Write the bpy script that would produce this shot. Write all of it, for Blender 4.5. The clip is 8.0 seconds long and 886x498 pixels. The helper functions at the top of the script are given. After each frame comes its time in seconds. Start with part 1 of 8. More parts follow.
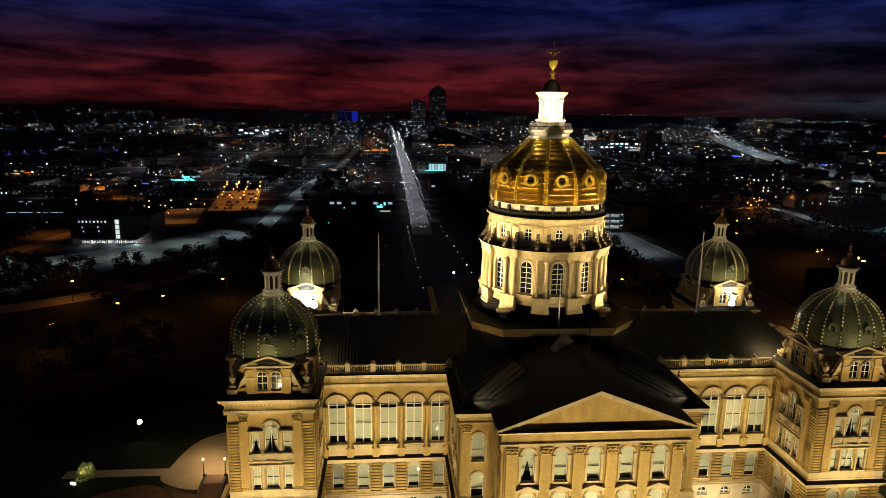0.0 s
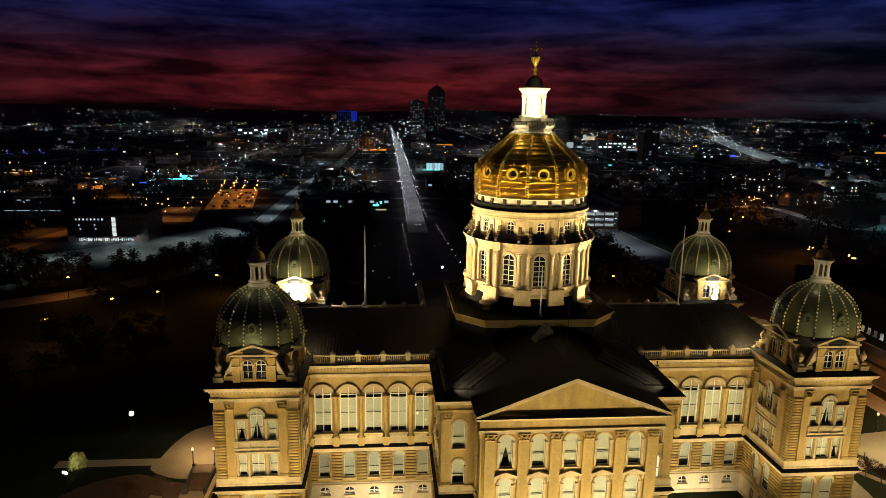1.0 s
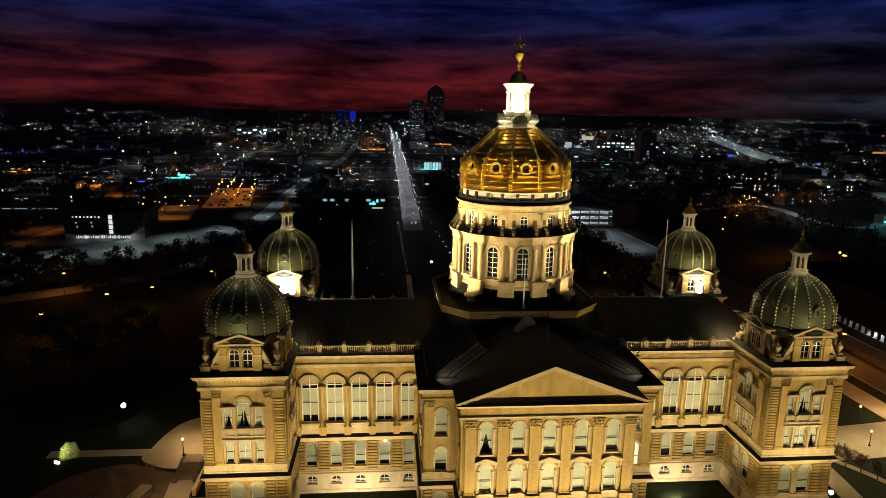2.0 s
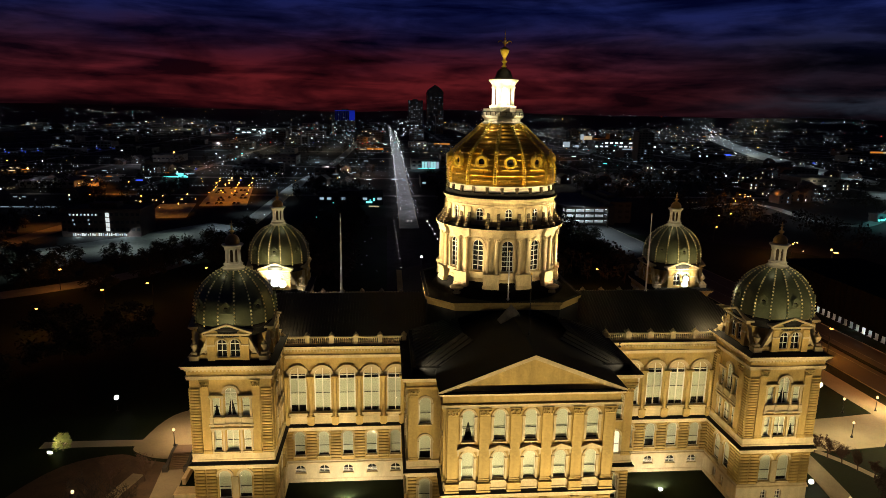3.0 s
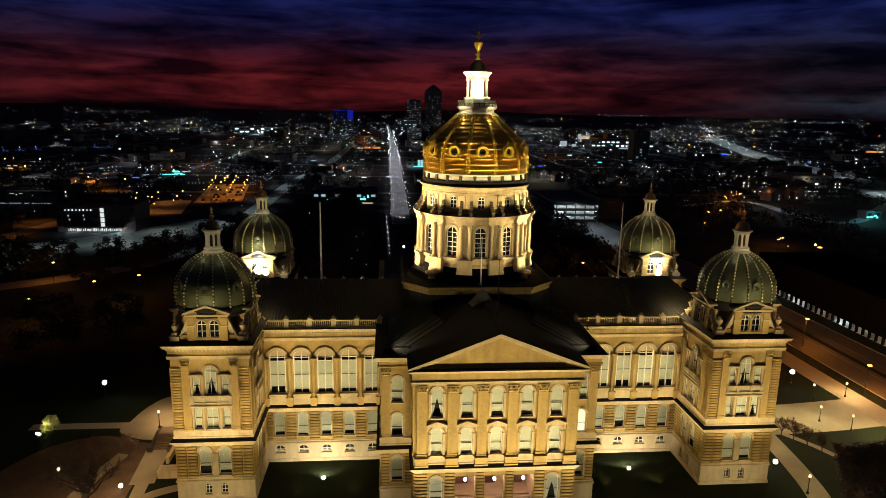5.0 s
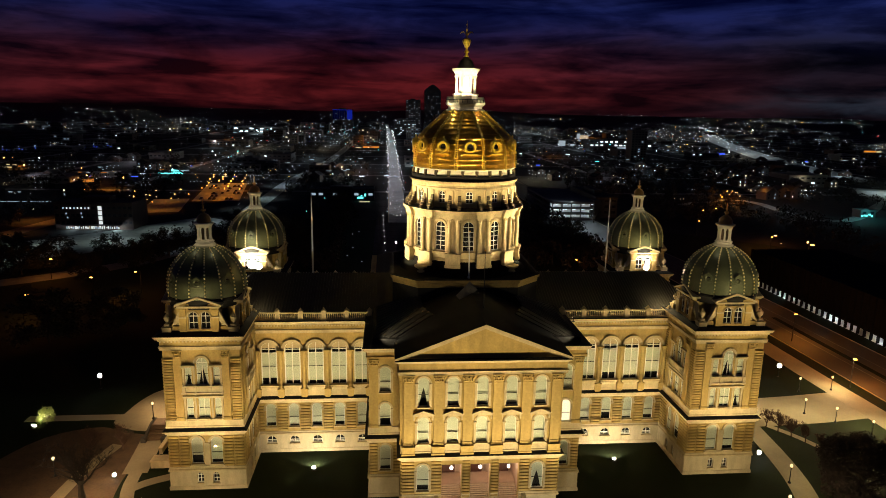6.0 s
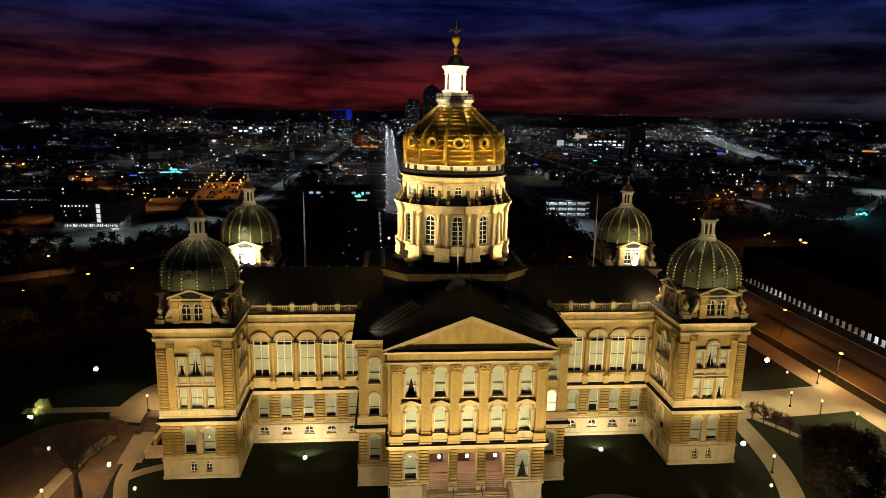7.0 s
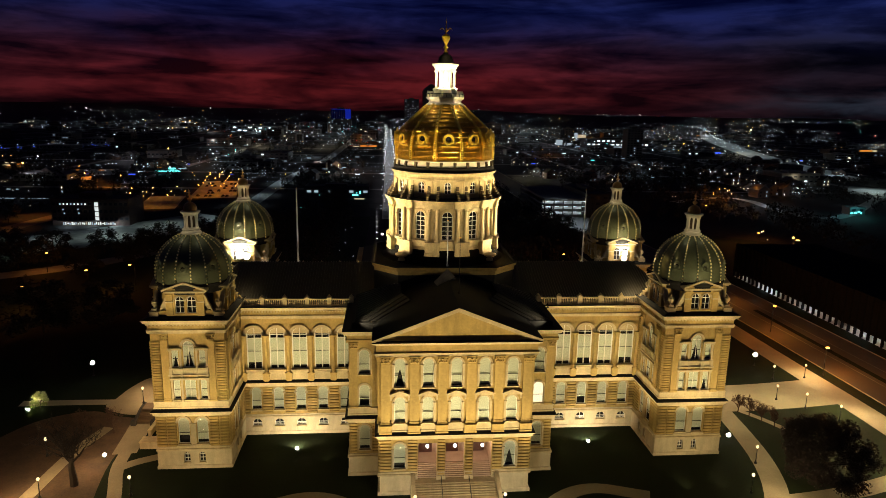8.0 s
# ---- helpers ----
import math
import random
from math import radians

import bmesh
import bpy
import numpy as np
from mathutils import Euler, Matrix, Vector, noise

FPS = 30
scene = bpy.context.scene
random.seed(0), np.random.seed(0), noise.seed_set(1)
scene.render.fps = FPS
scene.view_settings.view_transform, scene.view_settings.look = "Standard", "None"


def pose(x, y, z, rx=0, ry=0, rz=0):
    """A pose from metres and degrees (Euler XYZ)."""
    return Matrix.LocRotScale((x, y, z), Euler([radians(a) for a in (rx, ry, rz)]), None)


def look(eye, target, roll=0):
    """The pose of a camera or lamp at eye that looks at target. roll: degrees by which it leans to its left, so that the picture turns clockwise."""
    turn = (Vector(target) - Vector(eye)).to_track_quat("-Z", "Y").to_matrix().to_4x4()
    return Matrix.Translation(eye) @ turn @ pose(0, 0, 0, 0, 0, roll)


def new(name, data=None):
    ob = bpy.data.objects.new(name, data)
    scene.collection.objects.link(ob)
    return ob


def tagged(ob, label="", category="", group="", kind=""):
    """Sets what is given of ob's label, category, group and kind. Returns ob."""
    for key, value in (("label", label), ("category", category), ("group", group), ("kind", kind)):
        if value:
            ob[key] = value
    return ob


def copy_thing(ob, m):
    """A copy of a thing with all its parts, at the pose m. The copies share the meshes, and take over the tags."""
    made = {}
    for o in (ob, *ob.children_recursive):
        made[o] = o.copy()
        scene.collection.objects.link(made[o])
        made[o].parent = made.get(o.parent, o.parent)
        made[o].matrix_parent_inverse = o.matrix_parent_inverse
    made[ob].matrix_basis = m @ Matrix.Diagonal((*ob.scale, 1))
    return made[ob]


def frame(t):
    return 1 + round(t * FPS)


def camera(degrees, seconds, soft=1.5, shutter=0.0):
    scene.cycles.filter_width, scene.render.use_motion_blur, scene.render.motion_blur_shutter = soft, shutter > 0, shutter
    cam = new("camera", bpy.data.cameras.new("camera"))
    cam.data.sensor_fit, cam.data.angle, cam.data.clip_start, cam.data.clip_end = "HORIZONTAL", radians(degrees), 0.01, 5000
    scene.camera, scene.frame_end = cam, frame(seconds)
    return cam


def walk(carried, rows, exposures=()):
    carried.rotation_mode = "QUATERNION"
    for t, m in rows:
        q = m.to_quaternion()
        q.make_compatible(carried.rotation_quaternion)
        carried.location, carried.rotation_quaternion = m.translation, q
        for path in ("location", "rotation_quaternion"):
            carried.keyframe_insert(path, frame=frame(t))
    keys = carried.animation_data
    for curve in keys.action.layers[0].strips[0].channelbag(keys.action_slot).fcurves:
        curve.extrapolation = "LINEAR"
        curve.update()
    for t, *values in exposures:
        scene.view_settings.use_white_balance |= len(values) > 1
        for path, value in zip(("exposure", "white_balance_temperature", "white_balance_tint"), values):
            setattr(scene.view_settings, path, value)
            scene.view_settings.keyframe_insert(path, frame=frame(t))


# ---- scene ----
cam = camera(68.37, 8.0, 0.7)
PATH = [
    (0.0, -28.89, -117.63, 70.18, -4.904, -12.177, 0.892),
    (0.5, -27.57, -118.97, 69.79, -4.907, -12.166, 0.904),
    (1.0, -26.28, -120.25, 69.39, -4.911, -12.156, 0.916),
    (1.5, -25.02, -121.50, 68.97, -4.915, -12.147, 0.928),
    (3.0, -21.45, -125.12, 67.70, -4.930, -12.125, 0.963),
    (3.5, -20.33, -126.32, 67.29, -4.936, -12.121, 0.974),
    (4.0, -19.25, -127.51, 66.88, -4.942, -12.117, 0.985),
    (4.5, -18.19, -128.72, 66.49, -4.949, -12.114, 0.996),
    (6.0, -15.21, -132.41, 65.44, -4.971, -12.112, 1.029),
    (6.5, -14.28, -133.67, 65.13, -4.979, -12.114, 1.040),
    (7.0, -13.37, -134.94, 64.84, -4.988, -12.116, 1.050),
    (7.5, -12.48, -136.22, 64.57, -4.997, -12.120, 1.061),
    (8.0, -11.62, -137.51, 64.33, -5.006, -12.125, 1.071),
]
walk(cam, [(t, pose(x, y, z, 90 + pitch, 0, yaw) @ pose(0, 0, 0, 0, 0, roll)) for t, x, y, z, yaw, pitch, roll in PATH])

# ---- world and exposure ----
world = bpy.data.worlds.new("night_world")
world.use_nodes = True
world.node_tree.nodes["Background"].inputs[0].default_value = (0.005, 0.0045, 0.008, 1)
world.node_tree.nodes["Background"].inputs[1].default_value = 1.0
scene.world = world
scene.view_settings.exposure = 0.0

WARM = (1.0, 0.79, 0.40)
CREAM = (1.0, 0.86, 0.57)
GOLDEN = (1.0, 0.82, 0.47)
SODIUM = (1.0, 0.31, 0.035)
COOL = (0.72, 0.90, 1.0)


def spot(x, y, z, tx, ty, tz, watts, colour=WARM, size=90, blend=0.6, radius=0.16):
    lamp = bpy.data.lights.new("flood_beam", "SPOT")
    lamp.energy, lamp.color, lamp.spot_size, lamp.spot_blend, lamp.shadow_soft_size = watts, colour, radians(size), blend, radius
    ob = new("flood_beam", lamp)
    ob.matrix_basis = look((x, y, z), (tx, ty, tz))
    return ob


def bulb(x, y, z, watts, colour=WARM, radius=0.3):
    lamp = bpy.data.lights.new("bulb_light", "POINT")
    lamp.energy, lamp.color, lamp.shadow_soft_size = watts, colour, radius
    ob = new("bulb_light", lamp)
    ob.location = (x, y, z)
    return ob


KW = 1000.0
# far floods that reach the corner domes
for x, tx in ((-56, -46.6), (56, 46.6)):
    spot(x, -92, 0.0, tx, -24, 30.6 if x < 0 else 33.5, (125 if x < 0 else 135) * KW, WARM, 10 if x < 0 else 13, 0.6)
# floods on the lawn under the east front: a high beam and a low beam for each stretch of wall
for s in (-1, 1):
    for x, y, tx, ty, hi, lo in ((50.5, -43.0, 49.0, -25.4, 18, 2.2), (43.0, -43.0, 44.5, -25.4, 18, 2.2), (34.5, -30.5, 34.0, -13.2, 15, 2.5), (24.5, -30.5, 25.0, -13.2, 15, 2.5), (10.5, -54.5, 9.5, -36, 18, 0.8), (3.5, -55.5, 3.0, -36, 15.5, 0.4), (19.5, -47.0, 16.0, -29.5, 12, 1.4)):
        spot(s * x, y, -0.4, s * tx, ty, 23.5, 1.2 * hi * KW, WARM, 62, 0.55)
        spot(s * (x - 1.5), y + 4.0, -0.4, s * (tx - 1.5), ty, 3.0, lo * KW, WARM, 64, 0.7)
    # close to the wing walls, the tower flanks and the pavilion flanks
    spot(s * 29, -19.8, -0.3, s * 29, -13.2, 2.2, 3.6 * KW, CREAM, 150, 0.4)
    spot(s * 30, -24, -0.4, s * 40.4, -19, 19, 5.5 * KW, WARM, 70, 0.6)
    spot(s * 26, -33, -0.4, s * 18.5, -24, 18, 4 * KW, WARM, 70, 0.6)
    spot(s * 59, -19.5, -0.4, s * 53, -19.5, 14, 4 * KW, CREAM, 90, 0.5)
# floods on the front towers' inner ledges, and unseen ones added on the pavilion roof: one for the drum, one for the
# gilded dome
for s in (-1, 1):
    spot(s * 40.6, -12.0, 29.8, s * 2.0, -2, 44.6, 195 * KW, GOLDEN, 28, 0.25)
    spot(s * 40.6, -12.4, 30.2, s * 1.0, -2, 57.0, 150 * KW, WARM, 19, 0.5)
    spot(s * 12.5, -31.0, 29.4, s * 1.0, -9, 45.0, 9 * KW, GOLDEN, 36, 0.35)
    spot(s * 11.0, -31.5, 29.8, s * 1.0, -9, 56.0, 42 * KW, WARM, 22, 0.5)
# unseen spots added over the main roof to brighten the rear corner domes
for s in (-1, 1):
    spot(s * 45.6, 9.0, 30.2, s * 45.9, 17, 37.0, 4.2 * KW, WARM, 76, 0.6)
# floods on the rear towers' ledges, aimed at the main dome
for s in (-1, 1):
    spot(s * 44.0, 12.8, 30.4, s * 2, 0, 47, 40 * KW, CREAM, 32, 0.4)
    bulb(s * 46.2, 14.3, 31.6, (7.0 if s < 0 else 2.0) * KW, (1.0, 0.90, 0.70), 0.3)
    # spill of the front ledge floods over the wing roofs and the towers' inner faces
    bulb(s * 39.6, -11.2, 30.0, (0.25 if s < 0 else 1.3) * KW, WARM, 0.3)
    # unseen bulbs added at the foot of the corner cupolas to brighten them
    for cy in (-19.1, 21.8):
        for dx in (-1.7, 1.7):
            bulb(s * 46.3 + dx * 1.3, cy - 2.4, 43.3, 60, CREAM, 0.1)
    # unseen spots added above the side cornices to brighten the hipped side roofs
    spot(s * 16.8, -30.3, 28.2, s * 8.0, -24.0, 30.0, 1.5 * KW, CREAM, 100, 1.0)
# uplights at the feet of the two tall flagpoles
spot(-30.7, -0.4, 31.8, -30.7, 1.5, 42, 900, (1.0, 0.93, 0.82), 24, 0.5)
spot(31.7, -0.8, 31.8, 31.7, 1.2, 42, 420, (1.0, 0.93, 0.82), 24, 0.5)
spot(-13.0, 36.0, 31.6, 0, 6, 52, 10 * KW, CREAM, 60, 0.6)
# lights on the lantern's gallery: up onto the lantern, down onto the crown of the dome
for k in range(8):
    a = radians(-90 + 45 * k)
    ca, sa = math.cos(a), math.sin(a)
    spot(3.6 * ca + 0.25, 3.6 * sa, 68.0, 1.6 * ca + 0.25, 1.6 * sa, 71.5, 2.4 * KW, CREAM, 120, 0.7, 0.12)
for k in range(4):
    a = radians(-90 + 90 * k + 40)
    bulb(4.9 * math.cos(a) + 0.25, 4.9 * math.sin(a), 66.4, 170, CREAM, 0.12)
# unseen bulb in mid-air, added to brighten the gilded finial
bulb(0.25, -3.4, 75.0, 160, WARM, 0.1)
# small floods at the pavilion's roof corners, aimed at the platform of the dome
for s in (-1, 1):
    spot(s * 18.6, -20.0, 28.6, s * 12.0, -12.4, 33.9, 0.8 * KW, WARM, 34, 0.7)
# lanterns beside the front steps
for s in (-1, 1):
    bulb(s * 7.6, -46.0, 2.4, 2500, CREAM, 0.25)
# entrance loggia
for x in (-4.75, 0.0, 4.75):
    bulb(x, -34.0, 7.7, 230, (1.0, 0.76, 0.52), 0.25)

# ---- materials ----


def material(name, colour, rough=0.7, metal=0.0, vary=0.25, scale=0.6, grain=9.0, bump=0.15, streak=0.0, patchy=0.0):
    """Principled surface with large stains, fine grain and relief, in metres; stone grain is sized to show from the
    camera.
    """
    m = bpy.data.materials.new(name)
    m.use_nodes = True
    nt = m.node_tree
    N, Lk = nt.nodes, nt.links
    b = N["Principled BSDF"]
    co = N.new("ShaderNodeTexCoord")
    big, fine = N.new("ShaderNodeTexNoise"), N.new("ShaderNodeTexNoise")
    big.inputs["Scale"].default_value, big.inputs["Detail"].default_value = scale, 5
    fine.inputs["Scale"].default_value, fine.inputs["Detail"].default_value = grain, 4
    info = N.new("ShaderNodeObjectInfo")
    mix = N.new("ShaderNodeMix")
    mix.data_type = "RGBA"
    dark = [c * (1 - vary) for c in colour]
    light = [min(1, c * (1 + vary * 0.55)) for c in colour]
    mix.inputs[6].default_value, mix.inputs[7].default_value = (*dark, 1), (*light, 1)
    add = N.new("ShaderNodeMath")
    add.operation = "MULTIPLY_ADD"
    add.inputs[1].default_value = 0.62
    half = N.new("ShaderNodeMath")
    half.operation = "MULTIPLY_ADD"
    half.inputs[1].default_value = 0.75
    rnd = N.new("ShaderNodeMath")
    rnd.operation = "MULTIPLY_ADD"
    rnd.inputs[1].default_value, rnd.inputs[2].default_value = 0.18, -0.255
    Lk.new(co.outputs["Object"], big.inputs["Vector"])
    Lk.new(co.outputs["Object"], fine.inputs["Vector"])
    Lk.new(info.outputs["Random"], rnd.inputs[0])
    Lk.new(rnd.outputs[0], half.inputs[2])
    Lk.new(big.outputs["Fac"], half.inputs[0])
    Lk.new(fine.outputs["Fac"], add.inputs[0])
    Lk.new(half.outputs[0], add.inputs[2])
    Lk.new(add.outputs[0], mix.inputs[0])
    Lk.new(mix.outputs[2], b.inputs["Base Color"])
    b.inputs["Roughness"].default_value, b.inputs["Metallic"].default_value = rough, metal
    if streak:
        # rain streaks and soot that run down the face
        mp, run = N.new("ShaderNodeMapping"), N.new("ShaderNodeTexNoise")
        mp.inputs["Scale"].default_value = (0.8, 0.8, 0.2)
        run.inputs["Scale"].default_value, run.inputs["Detail"].default_value, run.inputs["Roughness"].default_value = 1.0, 6, 0.65
        rm = N.new("ShaderNodeMapRange")
        rm.inputs[1].default_value, rm.inputs[2].default_value, rm.inputs[3].default_value, rm.inputs[4].default_value = 0.38, 0.60, 1 - streak, 1.0
        soot = N.new("ShaderNodeMix")
        soot.data_type, soot.blend_type = "RGBA", "MULTIPLY"
        soot.inputs[0].default_value = 1.0
        Lk.new(co.outputs["Object"], mp.inputs[0])
        Lk.new(mp.outputs[0], run.inputs["Vector"])
        Lk.new(run.outputs["Fac"], rm.inputs[0])
        Lk.new(mix.outputs[2], soot.inputs[6])
        Lk.new(rm.outputs[0], soot.inputs[7])
        Lk.new(soot.outputs[2], b.inputs["Base Color"])
    if patchy:
        # polish that differs from sheet to sheet
        pr = N.new("ShaderNodeMapRange")
        pr.inputs[1].default_value, pr.inputs[2].default_value, pr.inputs[3].default_value, pr.inputs[4].default_value = 0.35, 0.65, rough - patchy, rough + patchy
        Lk.new(fine.outputs["Fac"], pr.inputs[0])
        Lk.new(pr.outputs[0], b.inputs["Roughness"])
    if bump:
        bp = N.new("ShaderNodeBump")
        bp.inputs["Strength"].default_value, bp.inputs["Distance"].default_value = bump, 0.05
        Lk.new(fine.outputs["Fac"], bp.inputs["Height"])
        Lk.new(bp.outputs[0], b.inputs["Normal"])
    return m


def glow(name, colour, strength):
    m = bpy.data.materials.new(name)
    m.use_nodes = True
    N = m.node_tree.nodes
    N.remove(N["Principled BSDF"])
    e = N.new("ShaderNodeEmission")
    e.inputs[0].default_value, e.inputs[1].default_value = (*colour, 1), strength
    m.node_tree.links.new(e.outputs[0], N["Material Output"].inputs[0])
    m.cycles.emission_sampling = "NONE"
    return m


def thin_glass(name):
    m = bpy.data.materials.new(name)
    m.use_nodes = True
    N, Lk = m.node_tree.nodes, m.node_tree.links
    N.remove(N["Principled BSDF"])
    a, g, mx = N.new("ShaderNodeBsdfTransparent"), N.new("ShaderNodeBsdfGlossy"), N.new("ShaderNodeMixShader")
    a.inputs[0].default_value = (0.9, 0.93, 0.92, 1)
    g.inputs["Roughness"].default_value = 0.03
    mx.inputs[0].default_value = 0.07
    Lk.new(a.outputs[0], mx.inputs[1])
    Lk.new(g.outputs[0], mx.inputs[2])
    Lk.new(mx.outputs[0], N["Material Output"].inputs[0])
    return m


STONE = material("sandstone", (0.48, 0.332, 0.108), 0.85, vary=0.5, scale=0.3, grain=3.0, bump=0.8, streak=0.2)
TRIM = material("carved_sandstone", (0.56, 0.447, 0.262), 0.8, vary=0.45, scale=0.7, grain=4, bump=0.7, streak=0.15)
DRUM = material("pale_drum_stone", (0.60, 0.46, 0.235), 0.8, vary=0.42, scale=0.6, grain=4, bump=0.6, streak=0.3)
PINK = material("pink_granite", (0.46, 0.33, 0.245), 0.6, vary=0.3, scale=0.8, grain=8, bump=0.1)
# brown that stands for shade on consoles and lantern cores; band brackets share it
SHADEBROWN = material("shade_brown_stone", (0.10, 0.070, 0.036), 0.85, vary=0.5, scale=1.0, grain=4, bump=0.5)
PLINTH = material("limestone_plinth", (0.58, 0.48, 0.31), 0.8, vary=0.4, scale=0.4, grain=7, streak=0.15)
PALE = material("pale_painted_iron", (0.66, 0.60, 0.45), 0.6, vary=0.15, scale=0.8, grain=10, bump=0.08)
# darker copy of slate: the drum roof's lack of light put into colour
ROOFBLACK = material("near_black_roof", (0.006, 0.0055, 0.005), 0.9, vary=0.4, scale=0.5, grain=5)
SLATE = material("dark_slate_roof", (0.016, 0.015, 0.014), 0.75, vary=0.4, scale=0.5, grain=5)
LEAD = material("weathered_metal_roofing", (0.055, 0.05, 0.044), 0.55, 0.3, vary=0.4, scale=0.3, grain=4)
# paler sheet: the light on the hatch lid is put into its colour
LITLID = material("lit_lid_sheet", (0.24, 0.20, 0.14), 0.7, vary=0.5, scale=1.2, grain=4)
GOLD = material("gold_leaf", (0.97, 0.51, 0.075), 0.32, 1.0, vary=0.4, scale=1.0, grain=7, bump=0.14, patchy=0.05)
GILT = material("gilded_carving", (0.97, 0.62, 0.075), 0.4, 0.2, vary=0.3, scale=1.5, grain=7, bump=0.2)
STUD = material("gilded_studs", (0.97, 0.84, 0.42), 0.4, 0.0, vary=0.15, bump=0)
OLDGOLD = material("tarnished_gold", (0.62, 0.38, 0.11), 0.42, 0.45, vary=0.5, scale=1.5, grain=7, bump=0.25)
COPPER = material("green_dome_sheeting", (0.13, 0.15, 0.085), 0.42, 0.25, vary=0.4, scale=0.5, grain=4, bump=0.2)
SASH = material("white_sash_paint", (0.78, 0.76, 0.69), 0.5, vary=0.1, scale=1, grain=12, bump=0.05)
BLIND = material("cream_roller_blind", (0.62, 0.63, 0.52), 0.9, vary=0.2, scale=0.7, grain=14, bump=0.05)
DRAPE = material("dark_drape", (0.03, 0.022, 0.02), 0.9, vary=0.4, scale=3, grain=20)
DOOR = material("dark_red_oak", (0.10, 0.04, 0.03), 0.5, vary=0.3, scale=1, grain=10)
# near-black: darkness of unlit rooms and oculus holes put into colour; tyres share it
NEARBLACK = material("near_black_fill", (0.012, 0.011, 0.012), 0.9, vary=0.4, scale=0.5, grain=3, bump=0)
GLASS = thin_glass("window_glass")
# night's darkness is put into this near-black grass colour
GRASS = material("night_darkened_lawn", (0.008, 0.0145, 0.004), 0.95, vary=0.65, scale=0.09, grain=2.5, bump=0.5)
EARTH = material("city_ground", (0.030, 0.030, 0.029), 0.95, vary=0.75, scale=0.02, grain=0.25, bump=0)
STEP = material("warm_limestone_steps", (0.46, 0.36, 0.21), 0.8, vary=0.35, scale=0.6, grain=5, streak=0.25)
CONCRETE = material("worn_concrete", (0.27, 0.23, 0.15), 0.85, vary=0.45, scale=0.2, grain=4)
ASPHALT = material("asphalt", (0.055, 0.050, 0.048), 0.8, vary=0.4, scale=0.12, grain=6)
# mottling carries worn texture and the car parks' uneven light and shadows
LOT = material("pale_worn_patchlit_asphalt", (0.17, 0.18, 0.172), 0.85, vary=0.9, scale=0.06, grain=0.35)
BARK = material("bark", (0.06, 0.042, 0.03), 0.95, vary=0.4, scale=2, grain=14, bump=0.5)
LEAF = material("dark_foliage", (0.016, 0.02, 0.012), 0.8, vary=0.5, scale=1.0, grain=6, bump=0)
RUSSET = material("russet_twigs", (0.06, 0.032, 0.022), 0.9, vary=0.4, scale=1.0, grain=6, bump=0)
IRON = material("black_iron", (0.02, 0.02, 0.02), 0.5, 0.6, vary=0.2)
POLE = material("white_pole_paint", (0.72, 0.72, 0.70), 0.4, vary=0.1, bump=0)
DARKWALL = material("dark_city_wall", (0.05, 0.047, 0.045), 0.85, vary=0.4, scale=0.1, grain=2)
BRICKWALL = material("brown_city_wall", (0.085, 0.055, 0.042), 0.85, vary=0.4, scale=0.1, grain=2)
PALEWALL = material("pale_city_wall", (0.13, 0.125, 0.118), 0.85, vary=0.3, scale=0.1, grain=2)
GLASSWALL = material("dark_curtain_wall", (0.03, 0.033, 0.04), 0.25, 0.2, vary=0.3, scale=0.05, grain=1, bump=0)
for flat in (GRASS, SLATE, ROOFBLACK):
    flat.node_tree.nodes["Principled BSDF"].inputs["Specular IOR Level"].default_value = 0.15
BRIGHTWALL = material("white_painted_wall", (0.55, 0.55, 0.52), 0.8, vary=0.2, scale=0.2, grain=3)
# near-black, glossless cladding: the unlit block's darkness is put into its colour
BLACKCLAD = material("unlit_black_cladding", (0.006, 0.006, 0.007), 0.9, vary=0.3, scale=0.1, grain=2, bump=0)
BLACKCLAD.node_tree.nodes["Principled BSDF"].inputs["Specular IOR Level"].default_value = 0.05
EARTH.node_tree.nodes["Principled BSDF"].inputs["Specular IOR Level"].default_value = 0.1
L_PANE = glow("lit_pane", (0.86, 0.93, 0.92), 0.8)
L_ROOMDIM = glow("dim_room", (1.0, 0.85, 0.55), 0.4)
L_GHOST = glow("lamp_barely_seen", (0.70, 0.80, 0.95), 0.14)
L_AMBER = glow("lamp_amber", (1.0, 0.52, 0.11), 7)
L_WHITE = glow("lamp_white", (1.0, 0.96, 0.88), 9)
L_FLOOD = glow("flood_glare", (1.0, 0.95, 0.82), 40)
L_WARM = glow("lamp_warm", (1.0, 0.78, 0.42), 2.0)
L_ORANGE = glow("lamp_sodium", (1.0, 0.40, 0.06), 8)
L_COOL = glow("lamp_cool", (0.70, 0.86, 1.0), 4.0)
L_DIM = glow("lamp_dim_white", (0.80, 0.92, 1.0), 1.6)
L_FAINT = glow("lamp_faint", (0.62, 0.82, 1.0), 0.46)
L_LILAC = glow("lamp_lilac", (0.86, 0.82, 1.0), 2.2)
L_BLUE = glow("lamp_blue", (0.06, 0.12, 1.0), 1.2)
L_TEAL = glow("lamp_teal", (0.12, 0.9, 0.85), 2.2)
L_ICE = glow("ice_lit_front", (0.45, 0.92, 0.95), 0.75)
L_RED = glow("lamp_red", (1.0, 0.05, 0.03), 1.6)
L_ROOMLIT = glow("lit_room", (1.0, 0.82, 0.48), 1.6)


